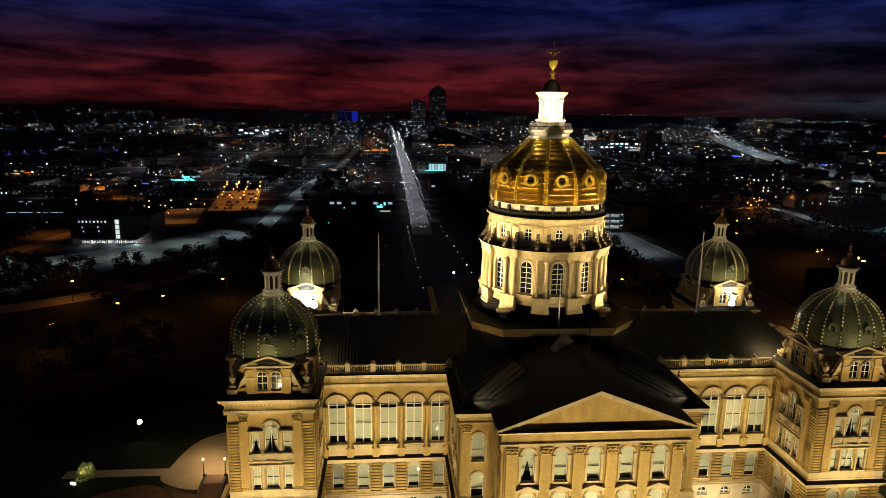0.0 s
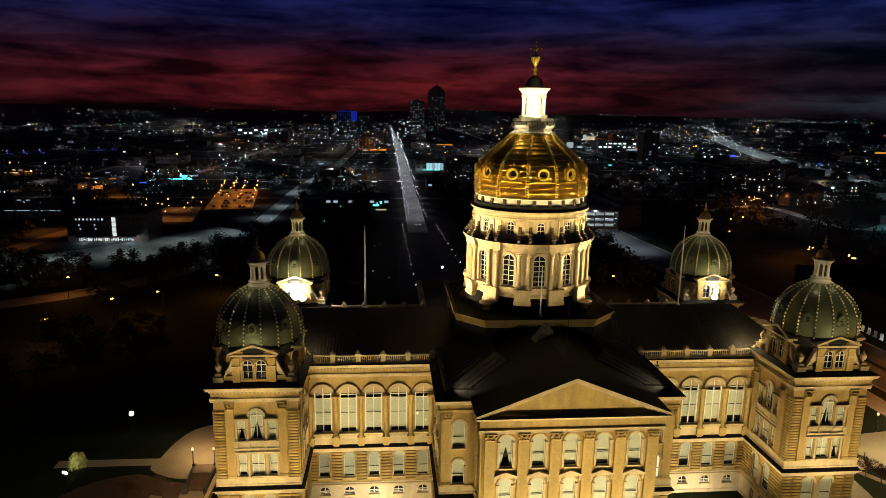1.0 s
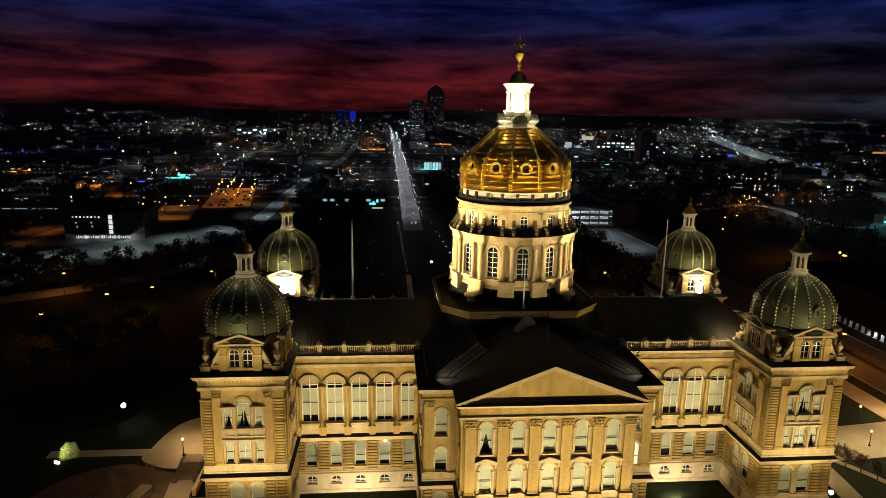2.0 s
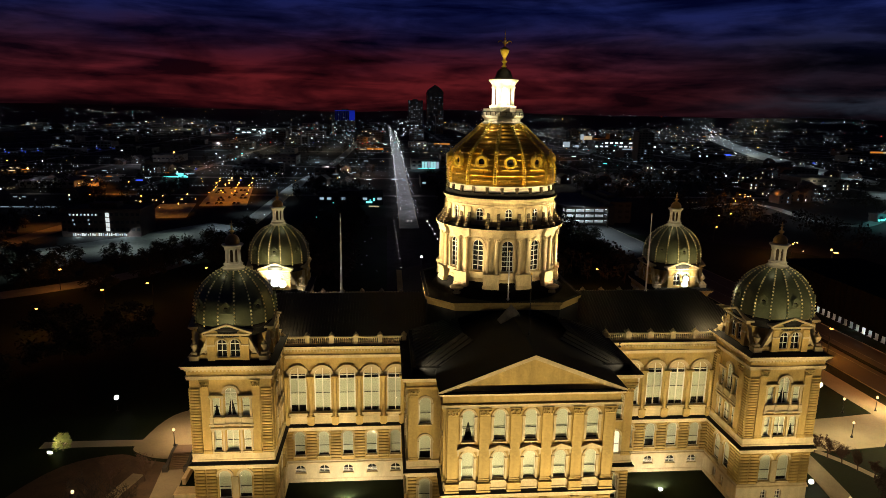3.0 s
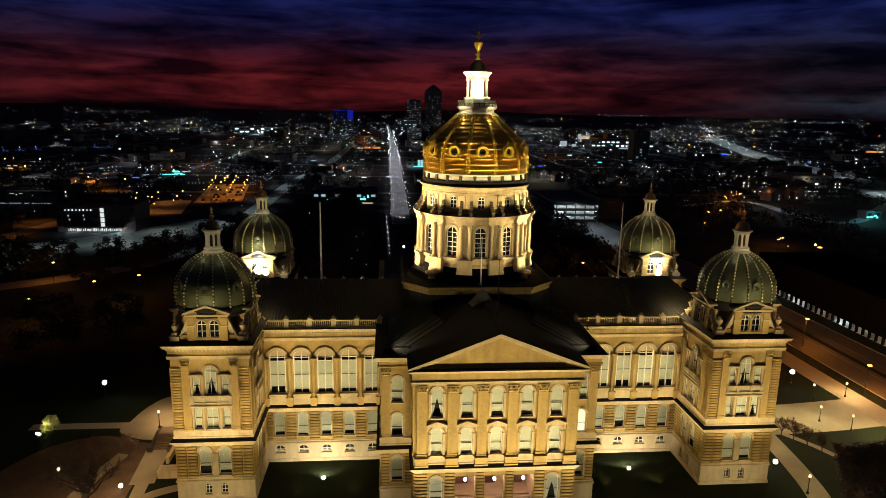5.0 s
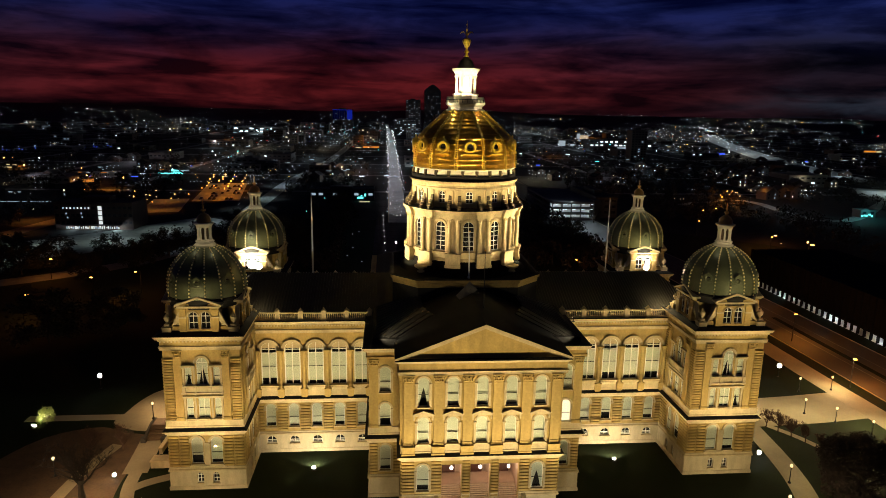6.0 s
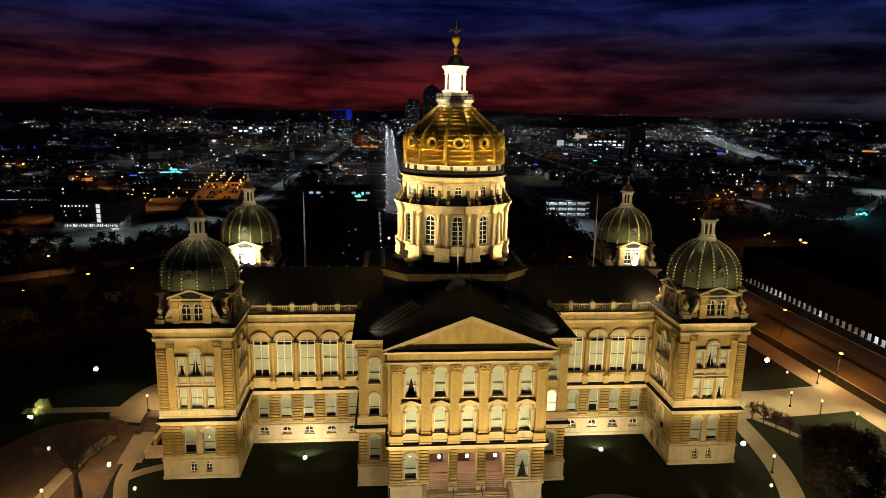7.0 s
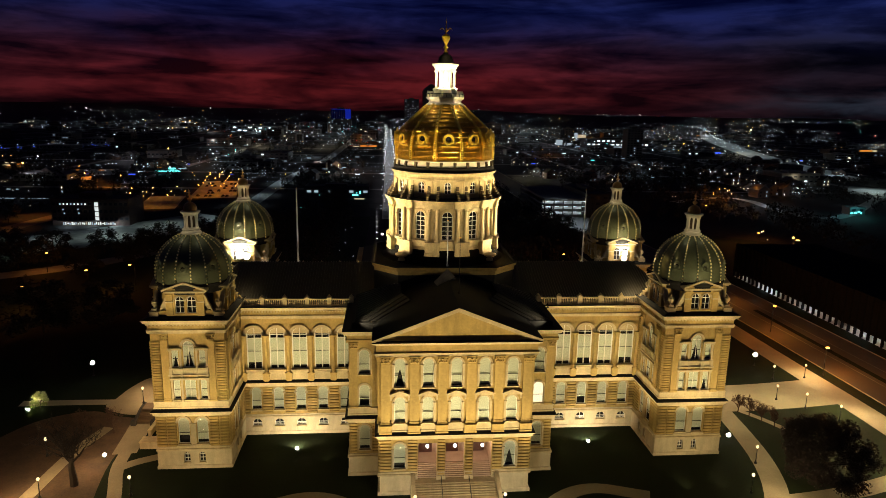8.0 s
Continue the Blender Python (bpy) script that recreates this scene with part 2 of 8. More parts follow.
def sky_material():
    """Afterglow in the west: red bands low down under navy, with streaked cloud."""
    m = bpy.data.materials.new("dusk_sky")
    m.use_nodes = True
    N, Lk = m.node_tree.nodes, m.node_tree.links
    N.remove(N["Principled BSDF"])

    def math_(op, a, b=0.0, c=0.0):
        n = N.new("ShaderNodeMath")
        n.operation = op
        for k, val in enumerate((a, b, c)):
            if isinstance(val, (int, float)):
                n.inputs[k].default_value = val
            else:
                Lk.new(val, n.inputs[k])
        return n.outputs[0]

    def ramp(fac, stops):
        n = N.new("ShaderNodeValToRGB")
        el = n.color_ramp.elements
        while len(el) < len(stops):
            el.new(0.5)
        for e, (p, c) in zip(el, stops):
            e.position, e.color = p, (*c, 1)
        Lk.new(fac, n.inputs[0])
        return n.outputs[0]

    def noise_(vec, sx, sz, detail, seed):
        mp = N.new("ShaderNodeMapping")
        mp.inputs["Scale"].default_value = (sx, sx, sz)
        mp.inputs["Location"].default_value = (seed, seed * 0.7, seed * 1.3)
        n = N.new("ShaderNodeTexNoise")
        n.inputs["Scale"].default_value, n.inputs["Detail"].default_value, n.inputs["Roughness"].default_value = 1.0, detail, 0.55
        n.inputs["Distortion"].default_value = 0.5
        Lk.new(vec, mp.inputs[0])
        Lk.new(mp.outputs[0], n.inputs["Vector"])
        return n.outputs["Fac"]

    co = N.new("ShaderNodeTexCoord").outputs["Object"]
    sep = N.new("ShaderNodeSeparateXYZ")
    Lk.new(co, sep.inputs[0])
    elev = math_("MULTIPLY", sep.outputs[2], 57.3 / 4700)
    side = math_("MULTIPLY", sep.outputs[0], 1 / 4700)
    west = math_("MULTIPLY", sep.outputs[1], 1 / 4700)
    wob = noise_(co, 0.0009, 0.0035, 4, 3.1)
    tall = math_("MULTIPLY_ADD", math_("SUBTRACT", wob, 0.5), 3.2, elev)
    base = ramp(math_("MULTIPLY", tall, 1 / 20), [
        (0.0, (0.010, 0.0022, 0.0040)), (0.04, (0.018, 0.0026, 0.0042)), (0.085, (0.066, 0.0064, 0.0085)), (0.16, (0.070, 0.0066, 0.0092)),
        (0.24, (0.036, 0.0052, 0.0115)), (0.31, (0.0150, 0.0048, 0.0160)), (0.39, (0.0075, 0.0066, 0.0360)), (0.46, (0.0052, 0.0080, 0.0560)), (0.62, (0.0040, 0.0050, 0.0200)), (1.0, (0.0035, 0.004, 0.012))])
    cold = ramp(math_("MULTIPLY", tall, 1 / 20), [
        (0.0, (0.006, 0.0030, 0.0050)), (0.10, (0.0100, 0.0050, 0.0085)), (0.21, (0.0105, 0.0080, 0.0170)), (0.31, (0.0080, 0.0086, 0.0270)), (0.42, (0.0068, 0.0118, 0.0720)), (0.60, (0.0045, 0.0060, 0.0240)), (1.0, (0.0035, 0.0045, 0.014))])
    # the glow is strongest just left of due west and dies away to the north and behind
    warm = ramp(math_("MULTIPLY_ADD", side, 0.5, 0.5), [(0.0, (0, 0, 0)), (0.18, (0.35, 0.35, 0.35)), (0.32, (0.85, 0.85, 0.85)), (0.46, (1, 1, 1)), (0.60, (0.85, 0.85, 0.85)), (0.69, (0.5, 0.5, 0.5)), (0.78, (0.0, 0.0, 0.0))])
    face = ramp(math_("MULTIPLY_ADD", west, 0.5, 0.5), [(0.45, (0, 0, 0)), (0.8, (1, 1, 1))])
    wm = math_("MULTIPLY", warm, face)
    mix = N.new("ShaderNodeMix")
    mix.data_type = "RGBA"
    Lk.new(wm, mix.inputs[0])
    Lk.new(cold, mix.inputs[6])
    Lk.new(base, mix.inputs[7])
    def bank_at(a, wide, c, high):
        """A soft-edged bank of cloud about a bearing and a height."""
        u = math_("MULTIPLY", math_("SUBTRACT", side, a), 1 / wide)
        v = math_("MULTIPLY", math_("SUBTRACT", rough, c), 1 / high)
        return math_("POWER", 2.718, math_("MULTIPLY", math_("ADD", math_("MULTIPLY", u, u), math_("MULTIPLY", v, v)), -1.0))

    rough = math_("MULTIPLY_ADD", math_("SUBTRACT", noise_(co, 0.0024, 0.011, 8, 6.2), 0.5), 3.0, elev)
    streak = noise_(co, 0.0012, 0.0085, 9, 8.7)
    bank = noise_(co, 0.0011, 0.0038, 5, 4.3)
    cloud = ramp(math_("MULTIPLY_ADD", streak, 0.55, math_("MULTIPLY", bank, 0.5)), [(0.43, (0.16, 0.19, 0.30)), (0.52, (0.74, 0.74, 0.74)), (0.60, (1.6, 1.5, 1.35))])
    mul = N.new("ShaderNodeMix")
    mul.data_type, mul.blend_type = "RGBA", "MULTIPLY"
    mul.inputs[0].default_value = 1.0
    Lk.new(mix.outputs[2], mul.inputs[6])
    Lk.new(cloud, mul.inputs[7])
    e = N.new("ShaderNodeEmission")
    e.inputs[1].default_value = 0.95
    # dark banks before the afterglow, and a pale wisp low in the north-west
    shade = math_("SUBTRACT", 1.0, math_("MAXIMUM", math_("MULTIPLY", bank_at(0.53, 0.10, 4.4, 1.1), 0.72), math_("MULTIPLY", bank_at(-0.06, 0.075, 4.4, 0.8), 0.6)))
    gloom = N.new("ShaderNodeMix")
    gloom.data_type, gloom.blend_type = "RGBA", "MULTIPLY"
    gloom.inputs[0].default_value = 1.0
    Lk.new(mul.outputs[2], gloom.inputs[6])
    Lk.new(shade, gloom.inputs[7])
    wisp = N.new("ShaderNodeMix")
    wisp.data_type, wisp.blend_type = "RGBA", "ADD"
    wisp.inputs[7].default_value = (0.012, 0.017, 0.026, 1)
    Lk.new(bank_at(0.62, 0.11, 1.7, 0.7), wisp.inputs[0])
    Lk.new(gloom.outputs[2], wisp.inputs[6])
    Lk.new(wisp.outputs[2], e.inputs[0])
    Lk.new(e.outputs[0], N["Material Output"].inputs[0])
    m.cycles.emission_sampling = "NONE"
    return m


# ---- mesh building ----


class Geo:
    """Vertices and faces gathered with a material slot each, made into one mesh."""

    def __init__(self):
        self.v, self.f, self.s, self.m = [], [], [], []

    def face(self, pts, mat=0, smooth=False):
        n = len(self.v)
        self.v += [tuple(p) for p in pts]
        self.f.append(tuple(range(n, n + len(pts))))
        self.s.append(smooth)
        self.m.append(mat)

    def box(self, x0, x1, y0, y1, z0, z1, mat=0, bevel=0.0):
        if bevel:
            b = bevel
            self.loops([[(x0, y0, z0), (x1, y0, z0), (x1, y1, z0), (x0, y1, z0)], [(x0, y0, z1 - b), (x1, y0, z1 - b), (x1, y1, z1 - b), (x0, y1, z1 - b)],
                        [(x0 + b, y0 + b, z1), (x1 - b, y0 + b, z1), (x1 - b, y1 - b, z1), (x0 + b, y1 - b, z1)]], mat, caps=True)
        else:
            self.loops([[(x0, y0, z0), (x1, y0, z0), (x1, y1, z0), (x0, y1, z0)], [(x0, y0, z1), (x1, y0, z1), (x1, y1, z1), (x0, y1, z1)]], mat, caps=True)

    def loops(self, rings, mat=0, smooth=False, caps=False, closed=True):
        n = len(self.v)
        k = len(rings[0])
        for r in rings:
            self.v += [tuple(p) for p in r]
        for i in range(len(rings) - 1):
            for j in range(k if closed else k - 1):
                a, b = n + i * k + j, n + i * k + (j + 1) % k
                self.f.append((a, b, b + k, a + k))
                self.s.append(smooth)
                self.m.append(mat)
        if caps:
            for ring in (list(range(n, n + k))[::-1], list(range(n + (len(rings) - 1) * k, n + len(rings) * k))):
                self.f.append(tuple(ring))
                self.s.append(False)
                self.m.append(mat)

    def lathe(self, profile, n=32, cx=0.0, cy=0.0, mat=0, smooth=True, turn=0.0, caps=True):
        rings = [[(cx + r * math.cos(2 * math.pi * j / n + turn), cy + r * math.sin(2 * math.pi * j / n + turn), z) for j in range(n)] for r, z in profile]
        self.loops(rings, mat, smooth, caps)

    def ring(self, x0, x1, y0, y1, profile, mat=0, caps=False):
        """A moulding round a rectangle: profile of (how far out, height)."""
        self.loops([[(x0 - o, y0 - o, z), (x1 + o, y0 - o, z), (x1 + o, y1 + o, z), (x0 - o, y1 + o, z)] for o, z in profile], mat, caps=caps)

    def tube(self, pts, radius, n=6, mat=0, smooth=True):
        rings = []
        for i, p in enumerate(pts):
            a, b = Vector(pts[max(i - 1, 0)]), Vector(pts[min(i + 1, len(pts) - 1)])
            d = (b - a).normalized()
            u = d.orthogonal().normalized()
            w = d.cross(u)
            r = radius[i] if isinstance(radius, (list, tuple)) else radius
            rings.append([Vector(p) + r * (math.cos(2 * math.pi * j / n) * u + math.sin(2 * math.pi * j / n) * w) for j in range(n)])
        self.loops(rings, mat, smooth, True)

    def mesh(self, name, *mats):
        me = bpy.data.meshes.new(name)
        me.from_pydata(self.v, [], self.f)
        for m in mats:
            me.materials.append(m)
        me.polygons.foreach_set("use_smooth", self.s)
        me.polygons.foreach_set("material_index", self.m)
        if any(self.s):
            bm = bmesh.new()
            bm.from_mesh(me)
            bmesh.ops.remove_doubles(bm, verts=bm.verts, dist=0.0005)
            bm.to_mesh(me)
            bm.free()
            me.set_sharp_from_angle(angle=radians(40))
        me.update()
        return me


def put(name, mesh, parent=None, m=None, label=""):
    """One mesh object, under a thing or a part."""
    ob = new(name, mesh)
    if parent is not None:
        ob.parent = parent
    if m is not None:
        ob.matrix_basis = m
    if label:
        ob["label"] = label
    return ob


def arch_pts(cx, w, zs, n=10, r=None):
    r = w / 2 if r is None else r
    return [(cx - r * math.cos(math.pi * i / n), zs + r * math.sin(math.pi * i / n)) for i in range(n + 1)]


def panel(g, x0, x1, z0, z1, holes, depth=0.45, y=0.0, mat=0):
    """A wall face at y that looks to -y, with recessed openings. holes: (centre, width, sill, top, arched)."""
    cols = {}
    for h in holes:
        cols.setdefault((round(h[0] - h[1] / 2, 4), round(h[0] + h[1] / 2, 4)), []).append(h)
    x = x0

    def quad(a, b, c, d):
        if b - a > 1e-4 and d - c > 1e-4:
            g.face([(a, y, c), (b, y, c), (b, y, d), (a, y, d)], mat)

    for (a, b), hs in sorted(cols.items()):
        quad(x, a, z0, z1)
        z = z0
        hs = sorted(hs, key=lambda q: q[2])
        for k, (cx, w, sill, top, arched) in enumerate(hs):
            quad(a, b, z, sill)
            nxt = hs[k + 1][2] if k + 1 < len(hs) else z1
            zs = top - w / 2 if arched else top
            outline = [(a, sill), (b, sill), (b, zs)]
            if arched:
                pts = arch_pts(cx, w, zs)
                for p, q in zip(pts, pts[1:]):
                    g.face([(p[0], y, p[1]), (q[0], y, q[1]), (q[0], y, nxt), (p[0], y, nxt)], mat)
                outline += pts[::-1][1:]
            else:
                quad(a, b, top, nxt)
                outline += [(a, zs)]
            for p, q in zip(outline, outline[1:] + outline[:1]):
                if abs(p[0] - q[0]) + abs(p[1] - q[1]) > 1e-5:
                    g.face([(p[0], y, p[1]), (q[0], y, q[1]), (q[0], y + depth, q[1]), (p[0], y + depth, p[1])], mat)
            z = nxt
        x = b
    quad(x, x1, z0, z1)


def archivolt(g, cx, w, zs, wide, proud, y=0.0, mat=0, keystone=False):
    """A moulded arch head standing proud of the wall."""
    n = 12
    inner, outer = arch_pts(cx, w, zs, n, w / 2 + 0.02), arch_pts(cx, w, zs, n, w / 2 + wide)
    mid = arch_pts(cx, w, zs, n, w / 2 + wide * 0.55)
    for i in range(n):
        a, b, c, d = inner[i], inner[i + 1], outer[i + 1], outer[i]
        e, f = mid[i], mid[i + 1]
        P = lambda p, o: (p[0], y - o, p[1])
        g.face([P(a, proud * 0.6), P(b, proud * 0.6), P(f, proud * 0.6), P(e, proud * 0.6)], mat)
        g.face([P(e, proud), P(f, proud), P(c, proud), P(d, proud)], mat)
        g.face([P(e, proud * 0.6), P(f, proud * 0.6), P(f, proud), P(e, proud)], mat)
        g.face([P(d, proud), P(c, proud), P(c, 0), P(d, 0)], mat)
        g.face([P(b, proud * 0.6), P(a, proud * 0.6), P(a, 0), P(b, 0)], mat)
    if keystone:
        z = zs + w / 2
        g.box(cx - 0.16, cx + 0.16, y - proud * 1.6, y, z + 0.02, z + wide + 0.12, mat)


WINDOWS = {}


def window_meshes(w, h, arched, mull=1, bars=(0.5,), style="blind", gap=0.12):
    """Sash, blind, pane and a near-black box painted as the unlit room, cached by size. The origin is the middle of the
    sill; the pane's plane is y = 0.
    """
    key = (w, h, arched, mull, bars, style, gap)
    if key in WINDOWS:
        return WINDOWS[key]
    zs = h - w / 2 if arched else h
    t, d = 0.09, 0.10

    def outline(wi, lo, top_r):
        pts = [(-wi / 2, lo), (wi / 2, lo)]
        if arched:
            pts += arch_pts(0, wi, zs, 10, top_r)[::-1]
        else:
            pts += [(wi / 2, top_r), (-wi / 2, top_r)]
        return pts

    outer = outline(w, 0.0, w / 2 if arched else h)
    inner = outline(w - 2 * t, t, w / 2 - t if arched else h - t)
    s = Geo()
    k = len(outer)
    for i in range(k):
        a, b, c, e = outer[i], outer[(i + 1) % k], inner[(i + 1) % k], inner[i]
        s.face([(a[0], -d, a[1]), (b[0], -d, b[1]), (c[0], -d, c[1]), (e[0], -d, e[1])])
        s.face([(e[0], -d, e[1]), (c[0], -d, c[1]), (c[0], 0, c[1]), (e[0], 0, e[1])])
    for j in range(mull):
        x = -w / 2 + w * (j + 1) / (mull + 1)
        s.box(x - 0.05, x + 0.05, -d * 0.9, 0, t, (h if arched else h) - t)
    for q in bars:
        s.box(-w / 2 + t, w / 2 - t, -d * 0.8, 0, zs * q - 0.045, zs * q + 0.045, 1 if style != "dark" else 0)
    if arched and mull:
        s.box(-w / 2 + t, w / 2 - t, -d * 0.85, 0, zs - 0.06, zs + 0.06)
    p = Geo()
    p.face([(x, -0.02, z) for x, z in outer])
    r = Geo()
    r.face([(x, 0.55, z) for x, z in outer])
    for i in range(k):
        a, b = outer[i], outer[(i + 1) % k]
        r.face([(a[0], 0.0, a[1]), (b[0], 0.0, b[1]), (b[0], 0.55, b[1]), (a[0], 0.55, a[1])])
    bl = None
    if style in ("blind", "drape", "lunette"):
        bl = Geo()
        lo = h * gap
        if style == "lunette":
            bl.face([(-w / 2, 0.10, lo), (w / 2, 0.10, lo), (w / 2, 0.10, zs - 0.7), (-w / 2, 0.10, zs - 0.7)])
            # stone tympanum over the transom lights, and stone mullion and jambs
            head = arch_pts(0, w, zs + 0.22, 10, w / 2)
            s.face([(x, -0.06, min(z, h)) for x, z in [(w / 2, zs + 0.22), (-w / 2, zs + 0.22)] + head[1:-1]][::-1], 2)
            s.box(-0.09, 0.09, -0.16, 0.04, 0, zs + 0.24)
            for sg in (-1, 1):
                a, b = sorted((sg * w / 2, sg * (w / 2 - 0.2)))
                s.box(a, b, -0.14, 0.04, 0, zs + 0.24)
            s.box(-w / 2, w / 2, -0.12, 0.04, zs - 0.74, zs - 0.64, 0)
            bl.box(-w / 2 + 0.05, w / 2 - 0.05, 0.07, 0.13, lo - 0.05, lo + 0.03)
        elif style == "blind":
            bl.face([(x, 0.10, max(z, lo)) for x, z in outer])
            bl.box(-w / 2 + 0.05, w / 2 - 0.05, 0.07, 0.13, lo - 0.05, lo + 0.03)
        else:
            n = 8
            zt = h * 0.62
            pts = arch_pts(0, w, zs, 10)[::-1] if arched else [(w / 2, h), (-w / 2, h)]
            bl.face([(x, 0.10, z) for x, z in [(-w / 2, zt), (w / 2, zt)] + pts])
            for sgn in (-1, 1):
                for i in range(n):
                    za, zb = zt * i / n, zt * (i + 1) / n
                    ea, eb = w / 2 - (w / 2) * (1 - i / n) ** 0.8 * 0.72 - 0.0, w / 2 - (w / 2) * (1 - (i + 1) / n) ** 0.8 * 0.72
                    q = [(sgn * w / 2, 0.11, za), (sgn * (w / 2 - ea), 0.11, za), (sgn * (w / 2 - eb), 0.11, zb), (sgn * w / 2, 0.11, zb)]
                    bl.face(q)
    WINDOWS[key] = (s.mesh("window_sash", SASH, DRAPE, TRIM), p.mesh("pane", GLASS), r.mesh("room_recess", NEARBLACK), bl.mesh("blind", BLIND) if bl else None)
    return WINDOWS[key]


def add_window(parent, m, w, h, arched, mull=1, bars=(0.5,), style="blind", gap=0.12, lit=False, sill=True):
    sash, pane, room, blind = window_meshes(w, h, arched, mull, bars, style, gap)
    ob = put("window", sash, parent, m)
    if lit:
        if ("lit", room.name) not in WINDOWS:
            lr = room.copy()
            lr.materials.clear()
            lr.materials.append(L_ROOMLIT)
            WINDOWS[("lit", room.name)] = lr
        room = WINDOWS[("lit", room.name)]
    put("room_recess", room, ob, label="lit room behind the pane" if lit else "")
    if blind and not lit:
        put("blind", blind, ob)
    put("pane", pane, ob)
    if sill:
        key = ("sill", w)
        if key not in WINDOWS:
            g = Geo()
            g.box(-w / 2 - 0.12, w / 2 + 0.12, -0.62, 0.02, -0.22, -0.02)
            WINDOWS[key] = g.mesh("window_sill", TRIM)
        put("window_sill", WINDOWS[key], ob)
    return ob


def style_for(rng):
    q = rng.random()
    if q < 0.12:
        return "blind", 0.30
    if q < 0.62:
        return "blind", 0.13
    return "blind", 0.05

# ---- sky and ground ----
G0 = -0.9


def sky_dome():
    g = Geo()
    rings = []
    for e in [-2, 0, 1, 2, 4, 6, 9, 12, 16, 22, 30, 42, 56, 72, 89]:
        r, z = 4700 * math.cos(radians(e)), 4700 * math.sin(radians(e))
        rings.append([(r * math.cos(2 * math.pi * j / 96), r * math.sin(2 * math.pi * j / 96), z) for j in range(96)])
    g.loops(rings, 0, True, False)
    return tagged(put("sky_backdrop", g.mesh("sky_backdrop", sky_material())), "dark red and navy dusk sky with streaked cloud", "sky", kind="structure")


sky_dome()


def hill(x, y):
    r = math.hypot(x, y)
    k = min(max((r - 2600) / 1900, 0), 1)
    return G0 + 62 * k * k * (3 - 2 * k) * (0.75 + 0.5 * noise.noise((x * 0.0011, y * 0.0011, 4.0)))


def ground_sheet():
    g = Geo()
    radii = [0, 60, 110, 160, 260, 420, 700, 1100, 1600, 2200, 2600, 2900, 3200, 3500, 3800, 4100, 4400, 4690]
    n = 120
    rings = [[(max(r, 0.5) * math.cos(2 * math.pi * j / n), max(r, 0.5) * math.sin(2 * math.pi * j / n), hill(max(r, 0.5) * math.cos(2 * math.pi * j / n), max(r, 0.5) * math.sin(2 * math.pi * j / n))) for j in range(n)] for r in radii]
    g.loops(rings[:5], 0, True)
    g.face(rings[0], 0)
    g.loops(rings[4:], 1, True)
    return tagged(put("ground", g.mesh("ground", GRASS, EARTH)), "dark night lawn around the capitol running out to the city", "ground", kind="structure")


ground_sheet()


def strip(name, pts, width, z, mat, label, category="path", kerb=0.0):
    """A paved strip along a centre line, rounded by subdivision, with a raised edge where there is a kerb."""
    ps = [Vector((*p, 0)) for p in pts]
    for _ in range(3):
        if len(ps) > 2:
            q = [ps[0]]
            for a, b in zip(ps, ps[1:]):
                q += [a * 0.75 + b * 0.25, a * 0.25 + b * 0.75]
            ps = q + [ps[-1]]
    g = Geo()
    rings = []
    for i, p in enumerate(ps):
        d = (ps[min(i + 1, len(ps) - 1)] - ps[max(i - 1, 0)]).normalized()
        s = Vector((-d.y, d.x, 0))
        a, b = p + s * width / 2, p - s * width / 2
        rings.append([(a.x, a.y, z - 0.12), (a.x, a.y, z), (b.x, b.y, z), (b.x, b.y, z - 0.12)])
    g.loops(rings, 0, False, False, False)
    ob = tagged(put(name, g.mesh(name, mat)), label, category, kind="structure")
    if kerb:
        k = Geo()
        for sgn in (-1, 1):
            kr = []
            for i, p in enumerate(ps):
                d = (ps[min(i + 1, len(ps) - 1)] - ps[max(i - 1, 0)]).normalized()
                s = Vector((-d.y, d.x, 0)) * sgn
                a, b = p + s * width / 2, p + s * (width / 2 + 0.25)
                kr.append([(a.x, a.y, z - 0.1), (a.x, a.y, z + kerb), (b.x, b.y, z + kerb), (b.x, b.y, z - 0.1)])
            k.loops(kr, 0, False, False, False)
        put("kerb", k.mesh("kerb", CONCRETE), ob)
    return ob


# ---- the capitol ----
capitol = tagged(new("capitol_building"), "floodlit sandstone capitol with gilded central dome and four green corner domes", "government building")
rng = random.Random(4)
Z_PL, Z_ST, Z_LO, Z_LC, Z_PD, Z_UP = 2.7, 3.4, 9.6, 10.4, 10.9, 12.3


def side_matrices(x0, x1, y0, y1):
    """Wall frames for the four faces of a block: local x along the wall from its middle, -y outward."""
    mx, my = (x0 + x1) / 2, (y0 + y1) / 2
    return [Matrix.Translation((mx, y0, 0)), Matrix.Translation((x1, my, 0)) @ Matrix.Rotation(radians(90), 4, "Z"),
            Matrix.Translation((mx, y1, 0)) @ Matrix.Rotation(radians(180), 4, "Z"), Matrix.Translation((x0, my, 0)) @ Matrix.Rotation(radians(-90), 4, "Z")]


COURSES = {}


def course_mesh(w, h, proud=0.24):
    key = (round(w, 3), h, proud)
    if key not in COURSES:
        g = Geo()
        b = 0.07
        back = [(-w / 2, 0.0, 0), (w / 2, 0.0, 0), (w / 2, 0.0, h), (-w / 2, 0.0, h)]
        mid = [(-w / 2, -proud + b, 0), (w / 2, -proud + b, 0), (w / 2, -proud + b, h), (-w / 2, -proud + b, h)]
        fr = [(-w / 2 + b, -proud, b), (w / 2 - b, -proud, b), (w / 2 - b, -proud, h - b), (-w / 2 + b, -proud, h - b)]
        g.loops([back, mid, fr], 0)
        g.face(fr)
        COURSES[key] = g.mesh("stone_course", STONE)
    return COURSES[key]


